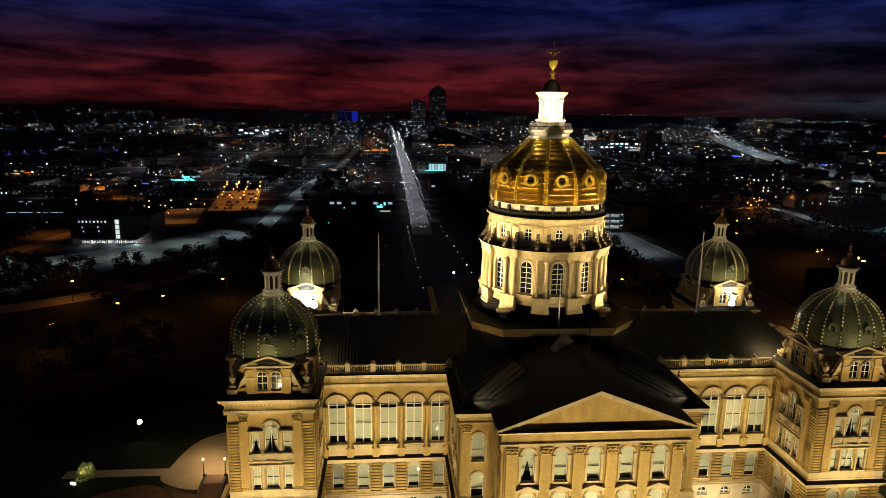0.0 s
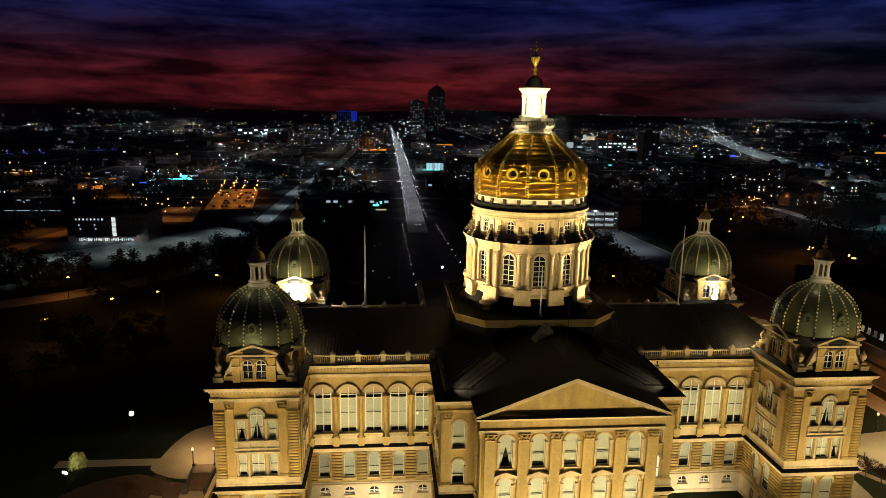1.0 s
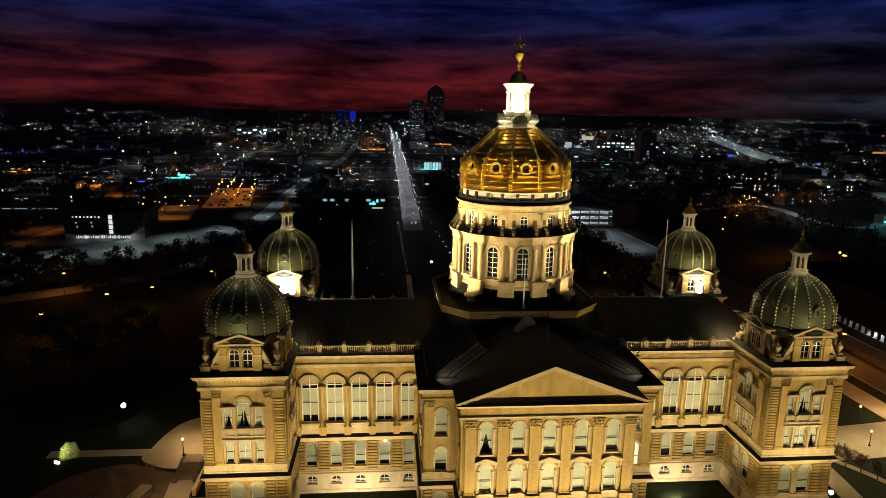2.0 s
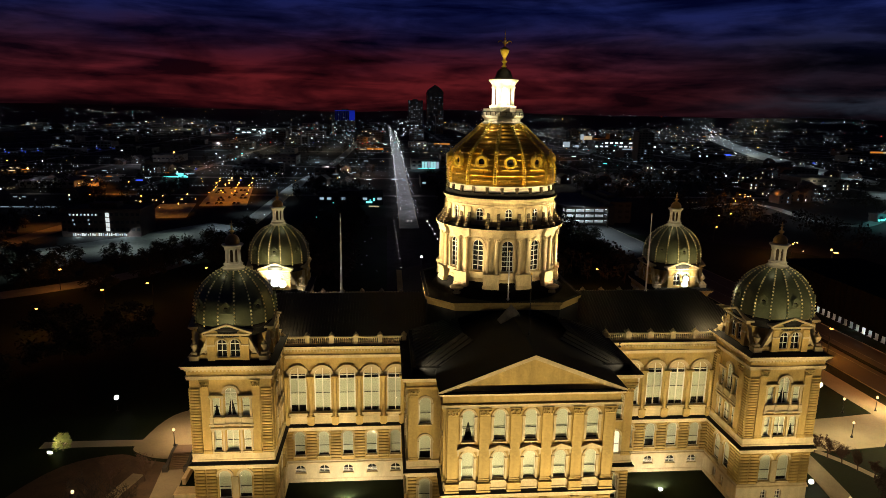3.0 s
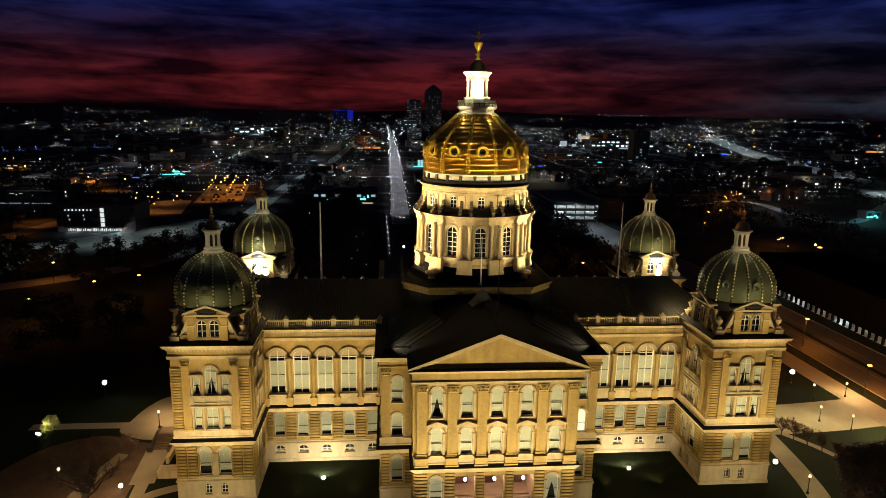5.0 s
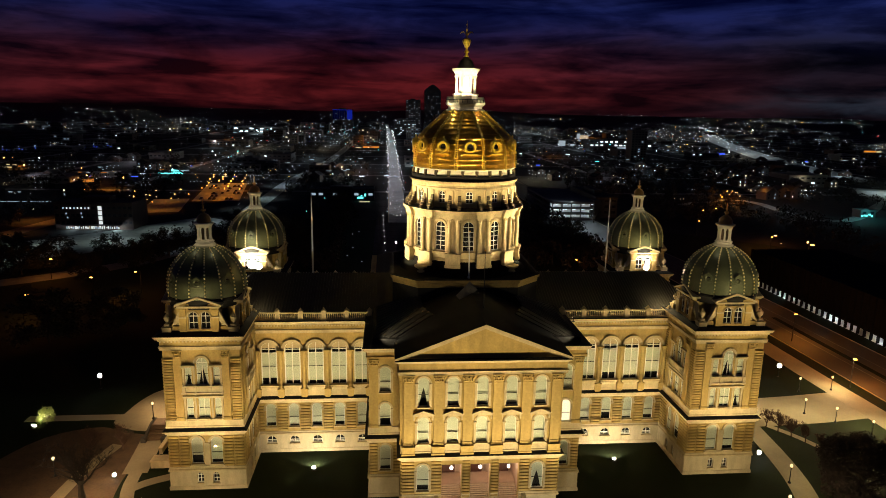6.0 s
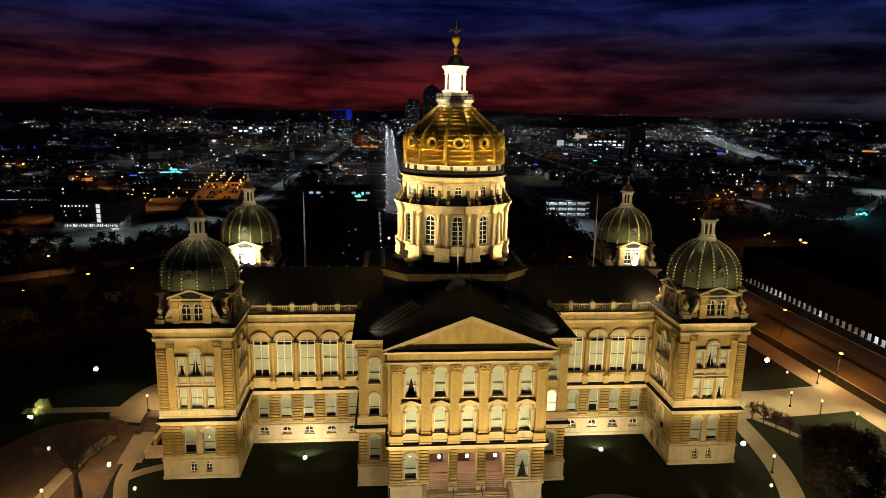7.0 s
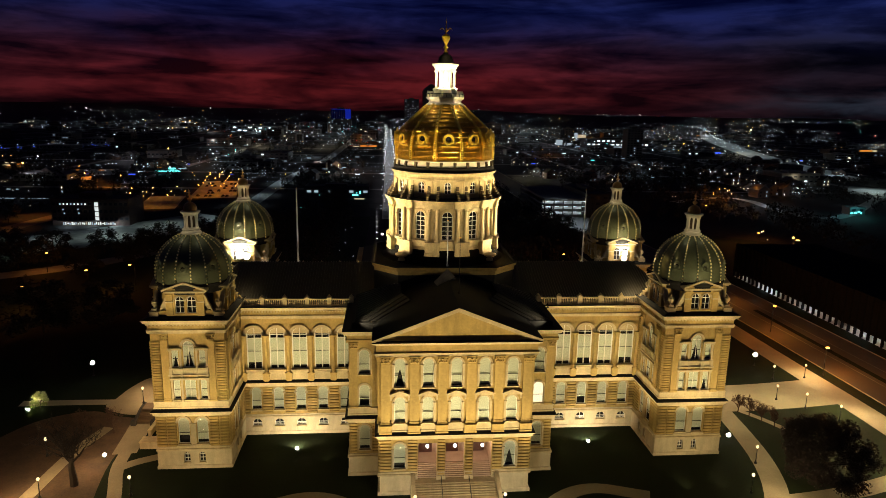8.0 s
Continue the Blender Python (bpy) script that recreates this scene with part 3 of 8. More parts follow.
def courses(m, xa, xb, z0, z1, pitch=0.58, proud=0.24, joint=0.15):
    n = max(1, round((z1 - z0) / pitch))
    h = (z1 - z0) / n
    me = course_mesh(xb - xa, round(h - joint, 3), proud)
    for i in range(n):
        put("stone_course", me, capitol, m @ Matrix.Translation(((xa + xb) / 2, 0.0, z0 + i * h + joint / 2)))


SHARED = {}


def shared(key, build):
    if key not in SHARED:
        SHARED[key] = build()
    return SHARED[key]


def pilaster_mesh(w, h, cap=1.5, proud=0.28):
    """A flat pilaster with moulded base and a leafy capital."""
    def make():
        g = Geo()
        g.box(-w / 2 - 0.14, w / 2 + 0.14, -proud - 0.16, 0, 0, 0.35)
        g.box(-w / 2 - 0.07, w / 2 + 0.07, -proud - 0.08, 0, 0.35, 0.6)
        g.box(-w / 2, w / 2, -proud, 0, 0.6, h - cap)
        g.box(-w / 2 - 0.05, w / 2 + 0.05, -proud - 0.05, 0, h - cap, h - cap + 0.10)
        g.loops([[(-w / 2, -proud, h - cap + 0.1), (w / 2, -proud, h - cap + 0.1), (w / 2, 0, h - cap + 0.1), (-w / 2, 0, h - cap + 0.1)],
                 [(-w / 2 - 0.08, -proud - 0.1, h - 0.4), (w / 2 + 0.08, -proud - 0.1, h - 0.4), (w / 2 + 0.08, 0, h - 0.4), (-w / 2 - 0.08, 0, h - 0.4)]])
        r = random.Random(2)
        for row in range(2):
            for i in range(4):
                x = -w / 2 + w * (i + 0.5) / 4 + (0.0 if row == 0 else w / 10 * (1 if i % 2 else -1))
                z = h - cap + 0.14 + row * 0.5
                q = proud + 0.06 + row * 0.05
                g.loops([[(x - 0.13, -q, z), (x + 0.13, -q, z), (x + 0.13, -q + 0.1, z), (x - 0.13, -q + 0.1, z)],
                         [(x - 0.12, -q - 0.12, z + 0.28), (x + 0.12, -q - 0.12, z + 0.28), (x + 0.16, -q + 0.1, z + 0.28), (x - 0.16, -q + 0.1, z + 0.28)],
                         [(x - 0.07, -q - 0.3, z + 0.42), (x + 0.07, -q - 0.3, z + 0.42), (x + 0.07, -q + 0.05, z + 0.42), (x - 0.07, -q + 0.05, z + 0.42)]], 0, False, True)
        for sg in (-1, 1):
            cx, cz = sg * (w / 2 - 0.05), h - 0.28
            pts = [(cx + 0.24 * math.cos(t) * (1 - t / 14), -proud - 0.2, cz + 0.20 * math.sin(t) * (1 - t / 14)) for t in [k * 0.7 for k in range(10)]]
            g.tube(pts, 0.09, 5)
        g.box(-w / 2 - 0.22, w / 2 + 0.22, -proud - 0.26, 0, h - 0.16, h)
        return g.mesh("pilaster", STONE)
    return shared(("pil", w, h, cap, proud), make)


def add_cornice(name, x0, x1, y0, y1, profile, mat, label="", dentils=None):
    g = Geo()
    g.ring(x0, x1, y0, y1, profile, 0)
    if dentils:
        out, z0, z1, step = dentils
        for (a, b, fx) in ((x0, x1, True), (y0, y1, False)):
            n = int((b - a + 2 * out) / step)
            for i in range(n):
                p = a - out + (i + 0.5) * (b - a + 2 * out) / n
                if fx:
                    g.box(p - step * 0.25, p + step * 0.25, y0 - out - 0.22, y0 - out, z0, z1)
                    g.box(p - step * 0.25, p + step * 0.25, y1 + out, y1 + out + 0.22, z0, z1)
                else:
                    g.box(x0 - out - 0.22, x0 - out, p - step * 0.25, p + step * 0.25, z0, z1)
                    g.box(x1 + out, x1 + out + 0.22, p - step * 0.25, p + step * 0.25, z0, z1)
    return put(name, g.mesh(name, mat), capitol, label=label)


STRING = [(0.2, Z_PL - 0.1), (0.34, Z_PL), (0.38, Z_PL + 0.25), (0.2, Z_PL + 0.4), (0.22, Z_ST - 0.05), (0.0, Z_ST)]


def ledge_profile(z0, z1, zslope, out):
    return [(0.05, z0 - 0.25), (0.18, z0 - 0.2), (0.22, z0), (out * 0.55, z0 + 0.12), (out * 0.65, z0 + (z1 - z0) * 0.55), (out, z0 + (z1 - z0) * 0.7), (out + 0.04, z1)]


def block_levels(x0, x1, y0, y1, top, base=True):
    """Plinth, string course, middle cornice with its shaded top painted dark, and pedestal band that run round a block.
    """
    add_cornice("plinth", x0, x1, y0, y1, [(0.34, G0 - 0.3), (0.34, G0 + 0.55), (0.22, G0 + 0.7), (0.18, G0 + 0.72)], PLINTH, "pale limestone plinth")
    if base:
        add_cornice("string_course", x0, x1, y0, y1, STRING, TRIM)
    add_cornice("middle_cornice", x0, x1, y0, y1, ledge_profile(Z_LO, Z_LC, Z_PD, 0.75), TRIM)
    # light comes from below: the ledge top's shade is put in as slate
    add_cornice("ledge_flashing", x0, x1, y0, y1, [(0.79, Z_LC), (0.80, Z_LC + 0.04), (0.30, Z_PD - 0.06), (0.28, Z_PD)], SLATE, "ledge top in dark slate for its shade")
    add_cornice("pedestal_band", x0, x1, y0, y1, [(0.28, Z_PD), (0.30, Z_PD + 0.25), (0.2, Z_PD + 0.35), (0.2, Z_UP - 0.25), (0.28, Z_UP - 0.2), (0.28, Z_UP), (0.0, Z_UP)], TRIM)


def wall_face(key, name, w, holes, z1, depth=0.34):
    """One face of a block from the plinth to the wall head."""
    def make():
        g = Geo()
        panel(g, -w / 2 - 0.2, w / 2 + 0.2, G0 - 0.3, Z_ST, [h for h in holes if h[3] < Z_ST], depth + 0.22, -0.2, 1)
        panel(g, -w / 2, w / 2, Z_ST, Z_PD, [h for h in holes if Z_ST <= h[2] and h[3] < Z_PD], depth)
        panel(g, -w / 2, w / 2, Z_PD, z1, [h for h in holes if h[2] >= Z_PD], depth)
        return g.mesh(name, STONE, PLINTH)
    return shared(key, make)


def surround(m, cx, w, sill, top, proud=0.14, jamb=True, hood=""):
    """Stone jambs and arch head round an arched opening, with a pedimented hood where there is one."""
    put("arch_head", shared(("arch", round(w, 2), proud), lambda: arch_mesh(w, 0.34, proud)), capitol, m @ Matrix.Translation((cx, 0, top - w / 2)))
    for sg in (-1, 1):
        hj = round(top - w / 2 - sill, 2)

        def jamb_mesh():
            g = Geo()
            g.box(-0.17, 0.17, -proud, 0, 0 if jamb else hj - 0.5, hj - 0.28)
            g.box(-0.24, 0.24, -proud - 0.09, 0, hj - 0.28, hj)
            return g.mesh("jamb", TRIM)
        put("jamb", shared(("jamb", hj, proud, jamb), jamb_mesh), capitol, m @ Matrix.Translation((cx + sg * (w / 2 + 0.19), 0, sill)))
    if hood == "pediment":
        def make2():
            g = Geo()
            half = w / 2 + 0.75
            g.box(-half, half, -0.42, 0, 0.0, 0.22)
            g.loops([[(-half - 0.1, -0.55, 0.22), (half + 0.1, -0.55, 0.22), (half + 0.1, -0.55, 0.34), (0, -0.55, 0.98), (-half - 0.1, -0.55, 0.34)],
                     [(-half - 0.1, 0, 0.22), (half + 0.1, 0, 0.22), (half + 0.1, 0, 0.34), (0, 0, 0.98), (-half - 0.1, 0, 0.34)]], 0, False, True)
            for sg in (-1, 1):
                a, b = sorted((sg * (half - 0.32), sg * (half - 0.05)))
                g.box(a, b, -0.34, 0, -0.75, 0.0)
            return g.mesh("window_hood", TRIM)
        put("window_hood", shared(("hood", w), make2), capitol, m @ Matrix.Translation((cx, 0, top + 0.3)))


def window_at(m, cx, w, sill, top, arched, depth=0.34, **kw):
    if "style" not in kw and not kw.get("lit"):
        kw["style"], kw["gap"] = style_for(rng)
    return add_window(capitol, m @ Matrix.Translation((cx, depth - 0.08, sill)), w, round(top - sill, 3), arched, **kw)


# corner towers -------------------------------------------------------------
T_HALF = 6.35
T_HOLES = [(-1.65, 2.0, 4.0, 9.0, True), (1.65, 2.0, 4.0, 9.0, True), (-1.35, 1.1, 0.35, 2.3, True), (1.35, 1.1, 0.35, 2.3, True),
           (0.0, 1.9, 18.7, 23.6, True), (-2.35, 1.15, 18.7, 21.9, False), (2.35, 1.15, 18.7, 21.9, False),
           (0.0, 1.9, 12.6, 16.3, False), (-2.35, 1.15, 12.6, 16.3, False), (2.35, 1.15, 12.6, 16.3, False)]


def balcony():
    """Balcony between the two tiers of a tower face."""
    g = Geo()
    g.box(-3.5, 3.5, -0.55, 0, 17.2, 17.5)
    g.box(-3.3, 3.3, -0.32, 0, 17.5, 18.35)
    for x in (-3.1, -1.25, 1.25, 3.1):
        g.box(x - 0.28, x + 0.28, -0.48, 0, 17.5, 18.4)
        g.loops([[(x - 0.18, -0.45, 17.2), (x + 0.18, -0.45, 17.2), (x + 0.18, 0, 17.2), (x - 0.18, 0, 17.2)], [(x - 0.12, -0.1, 16.76), (x + 0.12, -0.1, 16.76), (x + 0.12, 0, 16.76), (x - 0.12, 0, 16.76)]], 0, False, True)
    g.box(-3.4, 3.4, -0.42, 0, 18.4, 18.62)
    return g.mesh("balcony", TRIM)


def colonnette(z0, z1):
    g = Geo()
    g.box(-0.24, 0.24, -0.28, 0, z0, z0 + 0.25)
    g.box(-0.16, 0.16, -0.2, 0, z0 + 0.25, z1 - 0.25)
    g.box(-0.24, 0.24, -0.28, 0, z1 - 0.25, z1)
    return g.mesh("colonnette", TRIM)


def slab_mesh(name, w, out, h):
    g = Geo()
    g.box(-w / 2, w / 2, -out, 0, 0, h * 0.6)
    g.box(-w / 2 - 0.06, w / 2 + 0.06, -out - 0.08, 0, h * 0.6, h)
    return g.mesh(name, TRIM)


def arch_mesh(w, wide, proud):
    g = Geo()
    archivolt(g, 0, w, 0, wide, proud)
    return g.mesh("arch_head", TRIM)


def tower_dressings(m):
    """Colonnettes, lintels and arch round the triple windows of one tower face."""
    for x in (-3.1, -1.4, 1.4, 3.1):
        put("colonnette", shared("col_u", lambda: colonnette(18.62, 22.0)), capitol, m @ Matrix.Translation((x, 0, 0)))
        put("colonnette", shared("col_l", lambda: colonnette(12.32, 16.42)), capitol, m @ Matrix.Translation((x, 0, 0)))
    for x in (-2.35, 2.35):
        put("lintel", shared("lint_u", lambda: slab_mesh("lintel", 2.2, 0.34, 0.35)), capitol, m @ Matrix.Translation((x, 0, 22.0)))
    put("lintel", shared("lint_l", lambda: slab_mesh("lintel", 6.8, 0.34, 0.34)), capitol, m @ Matrix.Translation((0, 0, 16.42)))
    put("arch_head", shared("arch_u", lambda: arch_mesh(1.9, 0.45, 0.24)), capitol, m @ Matrix.Translation((0, 0, 22.65)))


def twin_arch():
    """Paired arch heads, middle pier and sill of the lower storey."""
    g = Geo()
    for x in (-1.65, 1.65):
        archivolt(g, x, 2.0, 8.0, 0.42, 0.18)
    g.box(-0.5, 0.5, -0.14, 0, Z_ST, 7.9)
    g.box(-2.95, 2.95, -0.4, 0, 3.45, 3.75)
    return g.mesh("twin_arch", TRIM)


def urn_mesh():
    g = Geo()
    g.box(-0.45, 0.45, -0.45, 0.45, 0, 0.5)
    g.lathe([(0.18, 0.5), (0.16, 0.75), (0.42, 1.05), (0.55, 1.5), (0.5, 1.75), (0.3, 1.85), (0.34, 1.95), (0.1, 2.2), (0.03, 2.5)], 12)
    return g.mesh("urn", TRIM)


def attic_front():
    """One pedimented face of the attic under a corner dome, with two arched windows."""
    g = Geo()
    z0, z1 = 28.2, 32.4
    panel(g, -3.2, 3.2, z0, z1, [(-1.0, 1.55, 28.6, 31.6, True), (1.0, 1.55, 28.6, 31.6, True)], 0.45)
    for sg in (-1, 1):
        g.face([(sg * 3.2, 0, z0), (sg * 3.2, 0, z1), (sg * 3.2, 2.2, z1), (sg * 3.2, 2.2, z0)])
        a, b = sorted((sg * 2.1, sg * 3.22))
        g.box(a, b, -0.22, 0.0, z0, z1 - 0.3)
        g.box(a - 0.08, b + 0.08, -0.34, 0.0, 30.6, 30.85, 1)
    return g.mesh("attic_wall", STONE, TRIM)


def attic_scroll(sg):
    g = Geo()
    pts = [(sg * (3.75 + 0.5 * math.cos(t) * (1 - t / 9)), 0.6, 29.6 + 0.55 * math.sin(t) * (1 - t / 9)) for t in [k * 0.55 for k in range(12)]]
    g.tube(pts, 0.24, 6)
    g.loops([[(sg * 3.2, 0.1, 30.0), (sg * 4.7, 0.1, 28.9), (sg * 4.7, 0.8, 28.9), (sg * 3.2, 0.8, 30.0)], [(sg * 3.2, 0.1, 32.0), (sg * 3.9, 0.1, 30.4), (sg * 3.9, 0.8, 30.4), (sg * 3.2, 0.8, 32.0)]], 0, False, True)
    return g.mesh("scroll", TRIM)


def attic_parapet(sg):
    g = Geo()
    a, b = sorted((sg * 3.2, sg * 6.1))
    g.box(a, b, 0.45, 0.95, 28.2, 29.0)
    return g.mesh("parapet", STONE)


def attic_arch(x):
    g = Geo()
    archivolt(g, x, 1.55, 31.6 - 0.775, 0.24, 0.26, 0.0)
    return g.mesh("window_arch", TRIM)


def attic_pediment():
    """Cornice, raking mouldings and tympanum."""
    g = Geo()
    z1 = 32.4
    g.box(-3.5, 3.5, -0.4, 0.3, z1 - 0.05, z1 + 0.25)
    for sg in (-1, 1):
        g.loops([[(sg * 3.8, -0.6, z1 + 0.25), (sg * 3.8, -0.6, z1 + 0.55), (0, -0.55, 34.35), (0, -0.55, 34.0)], [(sg * 3.8, 2.0, z1 + 0.25), (sg * 3.8, 2.0, z1 + 0.55), (0, 2.0, 34.35), (0, 2.0, 34.0)]], 0, False, True)
    g.face([(-3.6, -0.1, z1 + 0.25), (3.6, -0.1, z1 + 0.25), (0, -0.1, 34.1)], 1)
    return g.mesh("pediment", TRIM, STONE)


def attic_finial():
    g = Geo()
    g.lathe([(0.2, 34.2), (0.28, 34.4), (0.12, 34.6), (0.2, 34.8), (0.02, 35.0)], 8, 0, 0.1)
    return g.mesh("finial", TRIM)


def green_dome():
    g = Geo()
    g.lathe([(6.4, 32.0), (6.45, 33.0), (6.62, 33.2), (6.6, 33.6), (6.5, 33.7)], 48, mat=1)
    g.lathe([(6.5, 33.7), (6.5, 34.9), (6.4, 36.1), (6.1, 37.3), (5.6, 38.4), (4.9, 39.4), (4.0, 40.3), (3.0, 41.05), (2.0, 41.55), (1.5, 41.75)], 48)
    return g.mesh("green_dome", COPPER, SLATE)


def dome_r(z, prof):
    for (r0, z0), (r1, z1) in zip(prof, prof[1:]):
        if z0 <= z <= z1:
            return r0 + (r1 - r0) * (z - z0) / (z1 - z0)
    return prof[-1][0]


SMALL_PROFILE = [(6.5, 33.7), (6.5, 34.9), (6.4, 36.1), (6.1, 37.3), (5.6, 38.4), (4.9, 39.4), (4.0, 40.3), (3.0, 41.05), (2.0, 41.55), (1.5, 41.75)]


def rib_beads():
    """One dome rib: a low fillet with a string of gilded studs, at azimuth 0."""
    g = Geo()
    fil = []
    for r, z in SMALL_PROFILE:
        fil.append([(r + 0.07, -0.13, z), (r + 0.07, 0.13, z), (r - 0.1, 0.13, z), (r - 0.1, -0.13, z)])
    g.loops(fil, 1, False, True)
    pts = []
    for (r0, z0), (r1, z1) in zip(SMALL_PROFILE, SMALL_PROFILE[1:]):
        n = max(1, round(math.hypot(r1 - r0, z1 - z0) / 0.5))
        pts += [(r0 + (r1 - r0) * k / n, z0 + (z1 - z0) * k / n) for k in range(n)]
    for r, z in pts:
        g.lathe([(0.02, z - 0.17), (0.11, z - 0.11), (0.15, z), (0.11, z + 0.11), (0.02, z + 0.17)], 7, r + 0.12, 0, 0, True)
    return g.mesh("dome_rib", STUD, COPPER)


def oculus_small():
    g = Geo()
    rings = []
    for rad, out in ((0.62, 0.0), (0.62, 0.28), (0.5, 0.34), (0.38, 0.25), (0.36, 0.05)):
        rings.append([(out, rad * math.cos(2 * math.pi * j / 14), rad * math.sin(2 * math.pi * j / 14)) for j in range(14)])
    g.loops(rings, 0, True)
    g.face(rings[-1], 1)
    g.loops([[(0.0, -0.8, 0.45), (0.3, -0.8, 0.45), (0.3, 0.0, 1.15), (0.0, 0.0, 1.15)], [(0.0, 0.8, 0.45), (0.3, 0.8, 0.45), (0.3, 0.0, 1.2), (0.0, 0.0, 1.2)]], 0, False, True)
    g.box(0.0, 0.3, -0.8, 0.8, -0.85, -0.65)
    return g.mesh("dome_oculus", COPPER, NEARBLACK)


def small_lantern():
    g = Geo()
    g.lathe([(1.75, 41.6), (1.8, 41.95), (1.5, 42.1), (1.45, 42.35), (1.6, 42.5), (1.3, 42.65), (1.3, 42.8), (0.7, 42.82)], 24)
    # core darkened: shade between the lantern columns is put into its colour
    g.lathe([(0.68, 42.75), (0.68, 45.05)], 8, mat=1, smooth=False)
    g.lathe([(0.7, 45.0), (1.3, 45.0), (1.3, 45.2), (1.42, 45.28), (1.42, 45.38), (1.68, 45.52), (1.74, 45.72), (1.1, 45.8)], 24)
    return g.mesh("cupola_lantern", PALE, SHADEBROWN)


def lantern_colonnette():
    g = Geo()
    g.lathe([(0.24, 42.8), (0.24, 42.92), (0.17, 43.02), (0.15, 44.6), (0.2, 44.7), (0.25, 45.0)], 8, 1.05, 0)
    return g.mesh("lantern_column", PALE)


def small_finial():
    g = Geo()
    g.lathe([(1.12, 45.75), (1.2, 46.0), (1.15, 46.5), (0.9, 46.95), (0.5, 47.25), (0.22, 47.35), (0.18, 47.55), (0.42, 47.75), (0.42, 47.95), (0.12, 48.1), (0.1, 48.4), (0.26, 48.55), (0.12, 48.7), (0.10, 49.0), (0.35, 49.05), (0.10, 49.12), (0.04, 49.6)], 14)
    return g.mesh("cupola_finial", OLDGOLD)


def tower(cx, cy):
    x0, x1, y0, y1 = cx - T_HALF, cx + T_HALF, cy - T_HALF, cy + T_HALF
    block_levels(x0, x1, y0, y1, 27.6)
    for k, m in enumerate(side_matrices(x0, x1, y0, y1)):
        put("tower_wall", wall_face("tower", "tower_wall", 2 * T_HALF, T_HOLES, 25.2), capitol, m)
        put("balcony", shared("balcony", balcony), capitol, m)
        tower_dressings(m)
        put("twin_arch", shared("twin_arch", twin_arch), capitol, m)
        for c, w, s, t, a in T_HOLES:
            if s > 3.4:
                drape = abs(c) < 0.1 and s > 18 or rng.random() < 0.14
                st = {"style": "drape"} if drape and s > 10 else {}
                window_at(m, c, w, s, t, a, mull=0 if w < 1.3 else (0 if s < 10 else 1), **st)
            else:
                window_at(m, c, w, s, t, a, mull=1, bars=(0.5,), style="dark")
        for xa, xb in ((-T_HALF, -4.75), (4.75, T_HALF)):
            courses(m, xa, xb, Z_UP, 23.6, 0.5, 0.24, 0.13)
        for xa, xb in ((-T_HALF, -4.75), (-4.55, -2.95), (2.95, 4.55), (4.75, T_HALF)):
            courses(m, xa, xb, Z_ST, Z_LO - 0.25)
        for x in (-3.95, 3.95):
            put("pilaster", pilaster_mesh(1.2, 25.1 - Z_UP, 1.5), capitol, m @ Matrix.Translation((x, 0, Z_UP)))
    add_cornice("architrave", x0, x1, y0, y1, [(0.0, 25.05), (0.36, 25.1), (0.36, 25.35), (0.42, 25.4), (0.42, 25.65), (0.5, 25.75), (0.3, 25.8)], TRIM)
    add_cornice("frieze", x0, x1, y0, y1, [(0.3, 25.8), (0.3, 26.75)], STONE)
    add_cornice("main_cornice", x0, x1, y0, y1, [(0.3, 26.7), (0.5, 26.85), (0.55, 27.0), (0.85, 27.1), (0.92, 27.4), (1.05, 27.5), (1.08, 27.65)], TRIM, dentils=(0.32, 26.55, 26.85, 0.6))
    add_cornice("tower_roof", x0, x1, y0, y1, [(1.08, 27.65), (1.06, 27.7), (0.3, 27.95), (-0.2, 28.1), (-3.0, 28.45)], SLATE, "dark sloping ledge roof below the attic")
    here = Matrix.Translation((cx, cy, 0))
    for k in range(4):
        m = here @ Matrix.Rotation(radians(90 * k), 4, "Z") @ Matrix.Translation((0, -6.15, 0))
        put("attic_wall", shared("attic_wall", attic_front), capitol, m)
        for sg in (-1, 1):
            put("scroll", shared(f"scroll{sg}", lambda: attic_scroll(sg)), capitol, m)
            put("parapet", shared(f"parapet{sg}", lambda: attic_parapet(sg)), capitol, m)
            put("window_arch", shared(f"window_arch{sg}", lambda: attic_arch(1.0 * sg)), capitol, m)
        put("pediment", shared("pediment", attic_pediment), capitol, m)
        put("finial", shared("finial", attic_finial), capitol, m)
        for x in (-1.0, 1.0):
            add_window(capitol, m @ Matrix.Translation((x, 0.35, 28.6)), 1.55, 3.0, True, 1, (0.5,), "dark", 0.12, sill=False)
        put("urn", shared("urn", urn_mesh), capitol, here @ Matrix.Rotation(radians(90 * k), 4, "Z") @ Matrix.Translation((-5.45, -5.45, 28.9)))
        g = shared("attic_pedestal", lambda: _pedestal())
        put("attic_pedestal", g, capitol, here @ Matrix.Rotation(radians(90 * k), 4, "Z") @ Matrix.Translation((-5.45, -5.45, 0)))
    put("attic_core", shared("attic_core", _core), capitol, here)
    dome = put("green_dome", shared("green_dome", green_dome), capitol, here, "olive green ribbed corner dome")
    for k in range(16):
        put("dome_rib", shared("rib", rib_beads), dome, Matrix.Rotation(2 * math.pi * (k + 0.5) / 16, 4, "Z"))
    for k in range(8):
        a = 2 * math.pi * k / 8
        put("dome_oculus", shared("oculus", oculus_small), dome, Matrix.Rotation(a, 4, "Z") @ Matrix.Translation((6.2, 0, 36.6)))
    cl = put("cupola_lantern", shared("slantern", small_lantern), capitol, here)
    for k in range(8):
        put("lantern_column", shared("slcol", lantern_colonnette), cl, Matrix.Rotation(2 * math.pi * (k + 0.5) / 8, 4, "Z"))
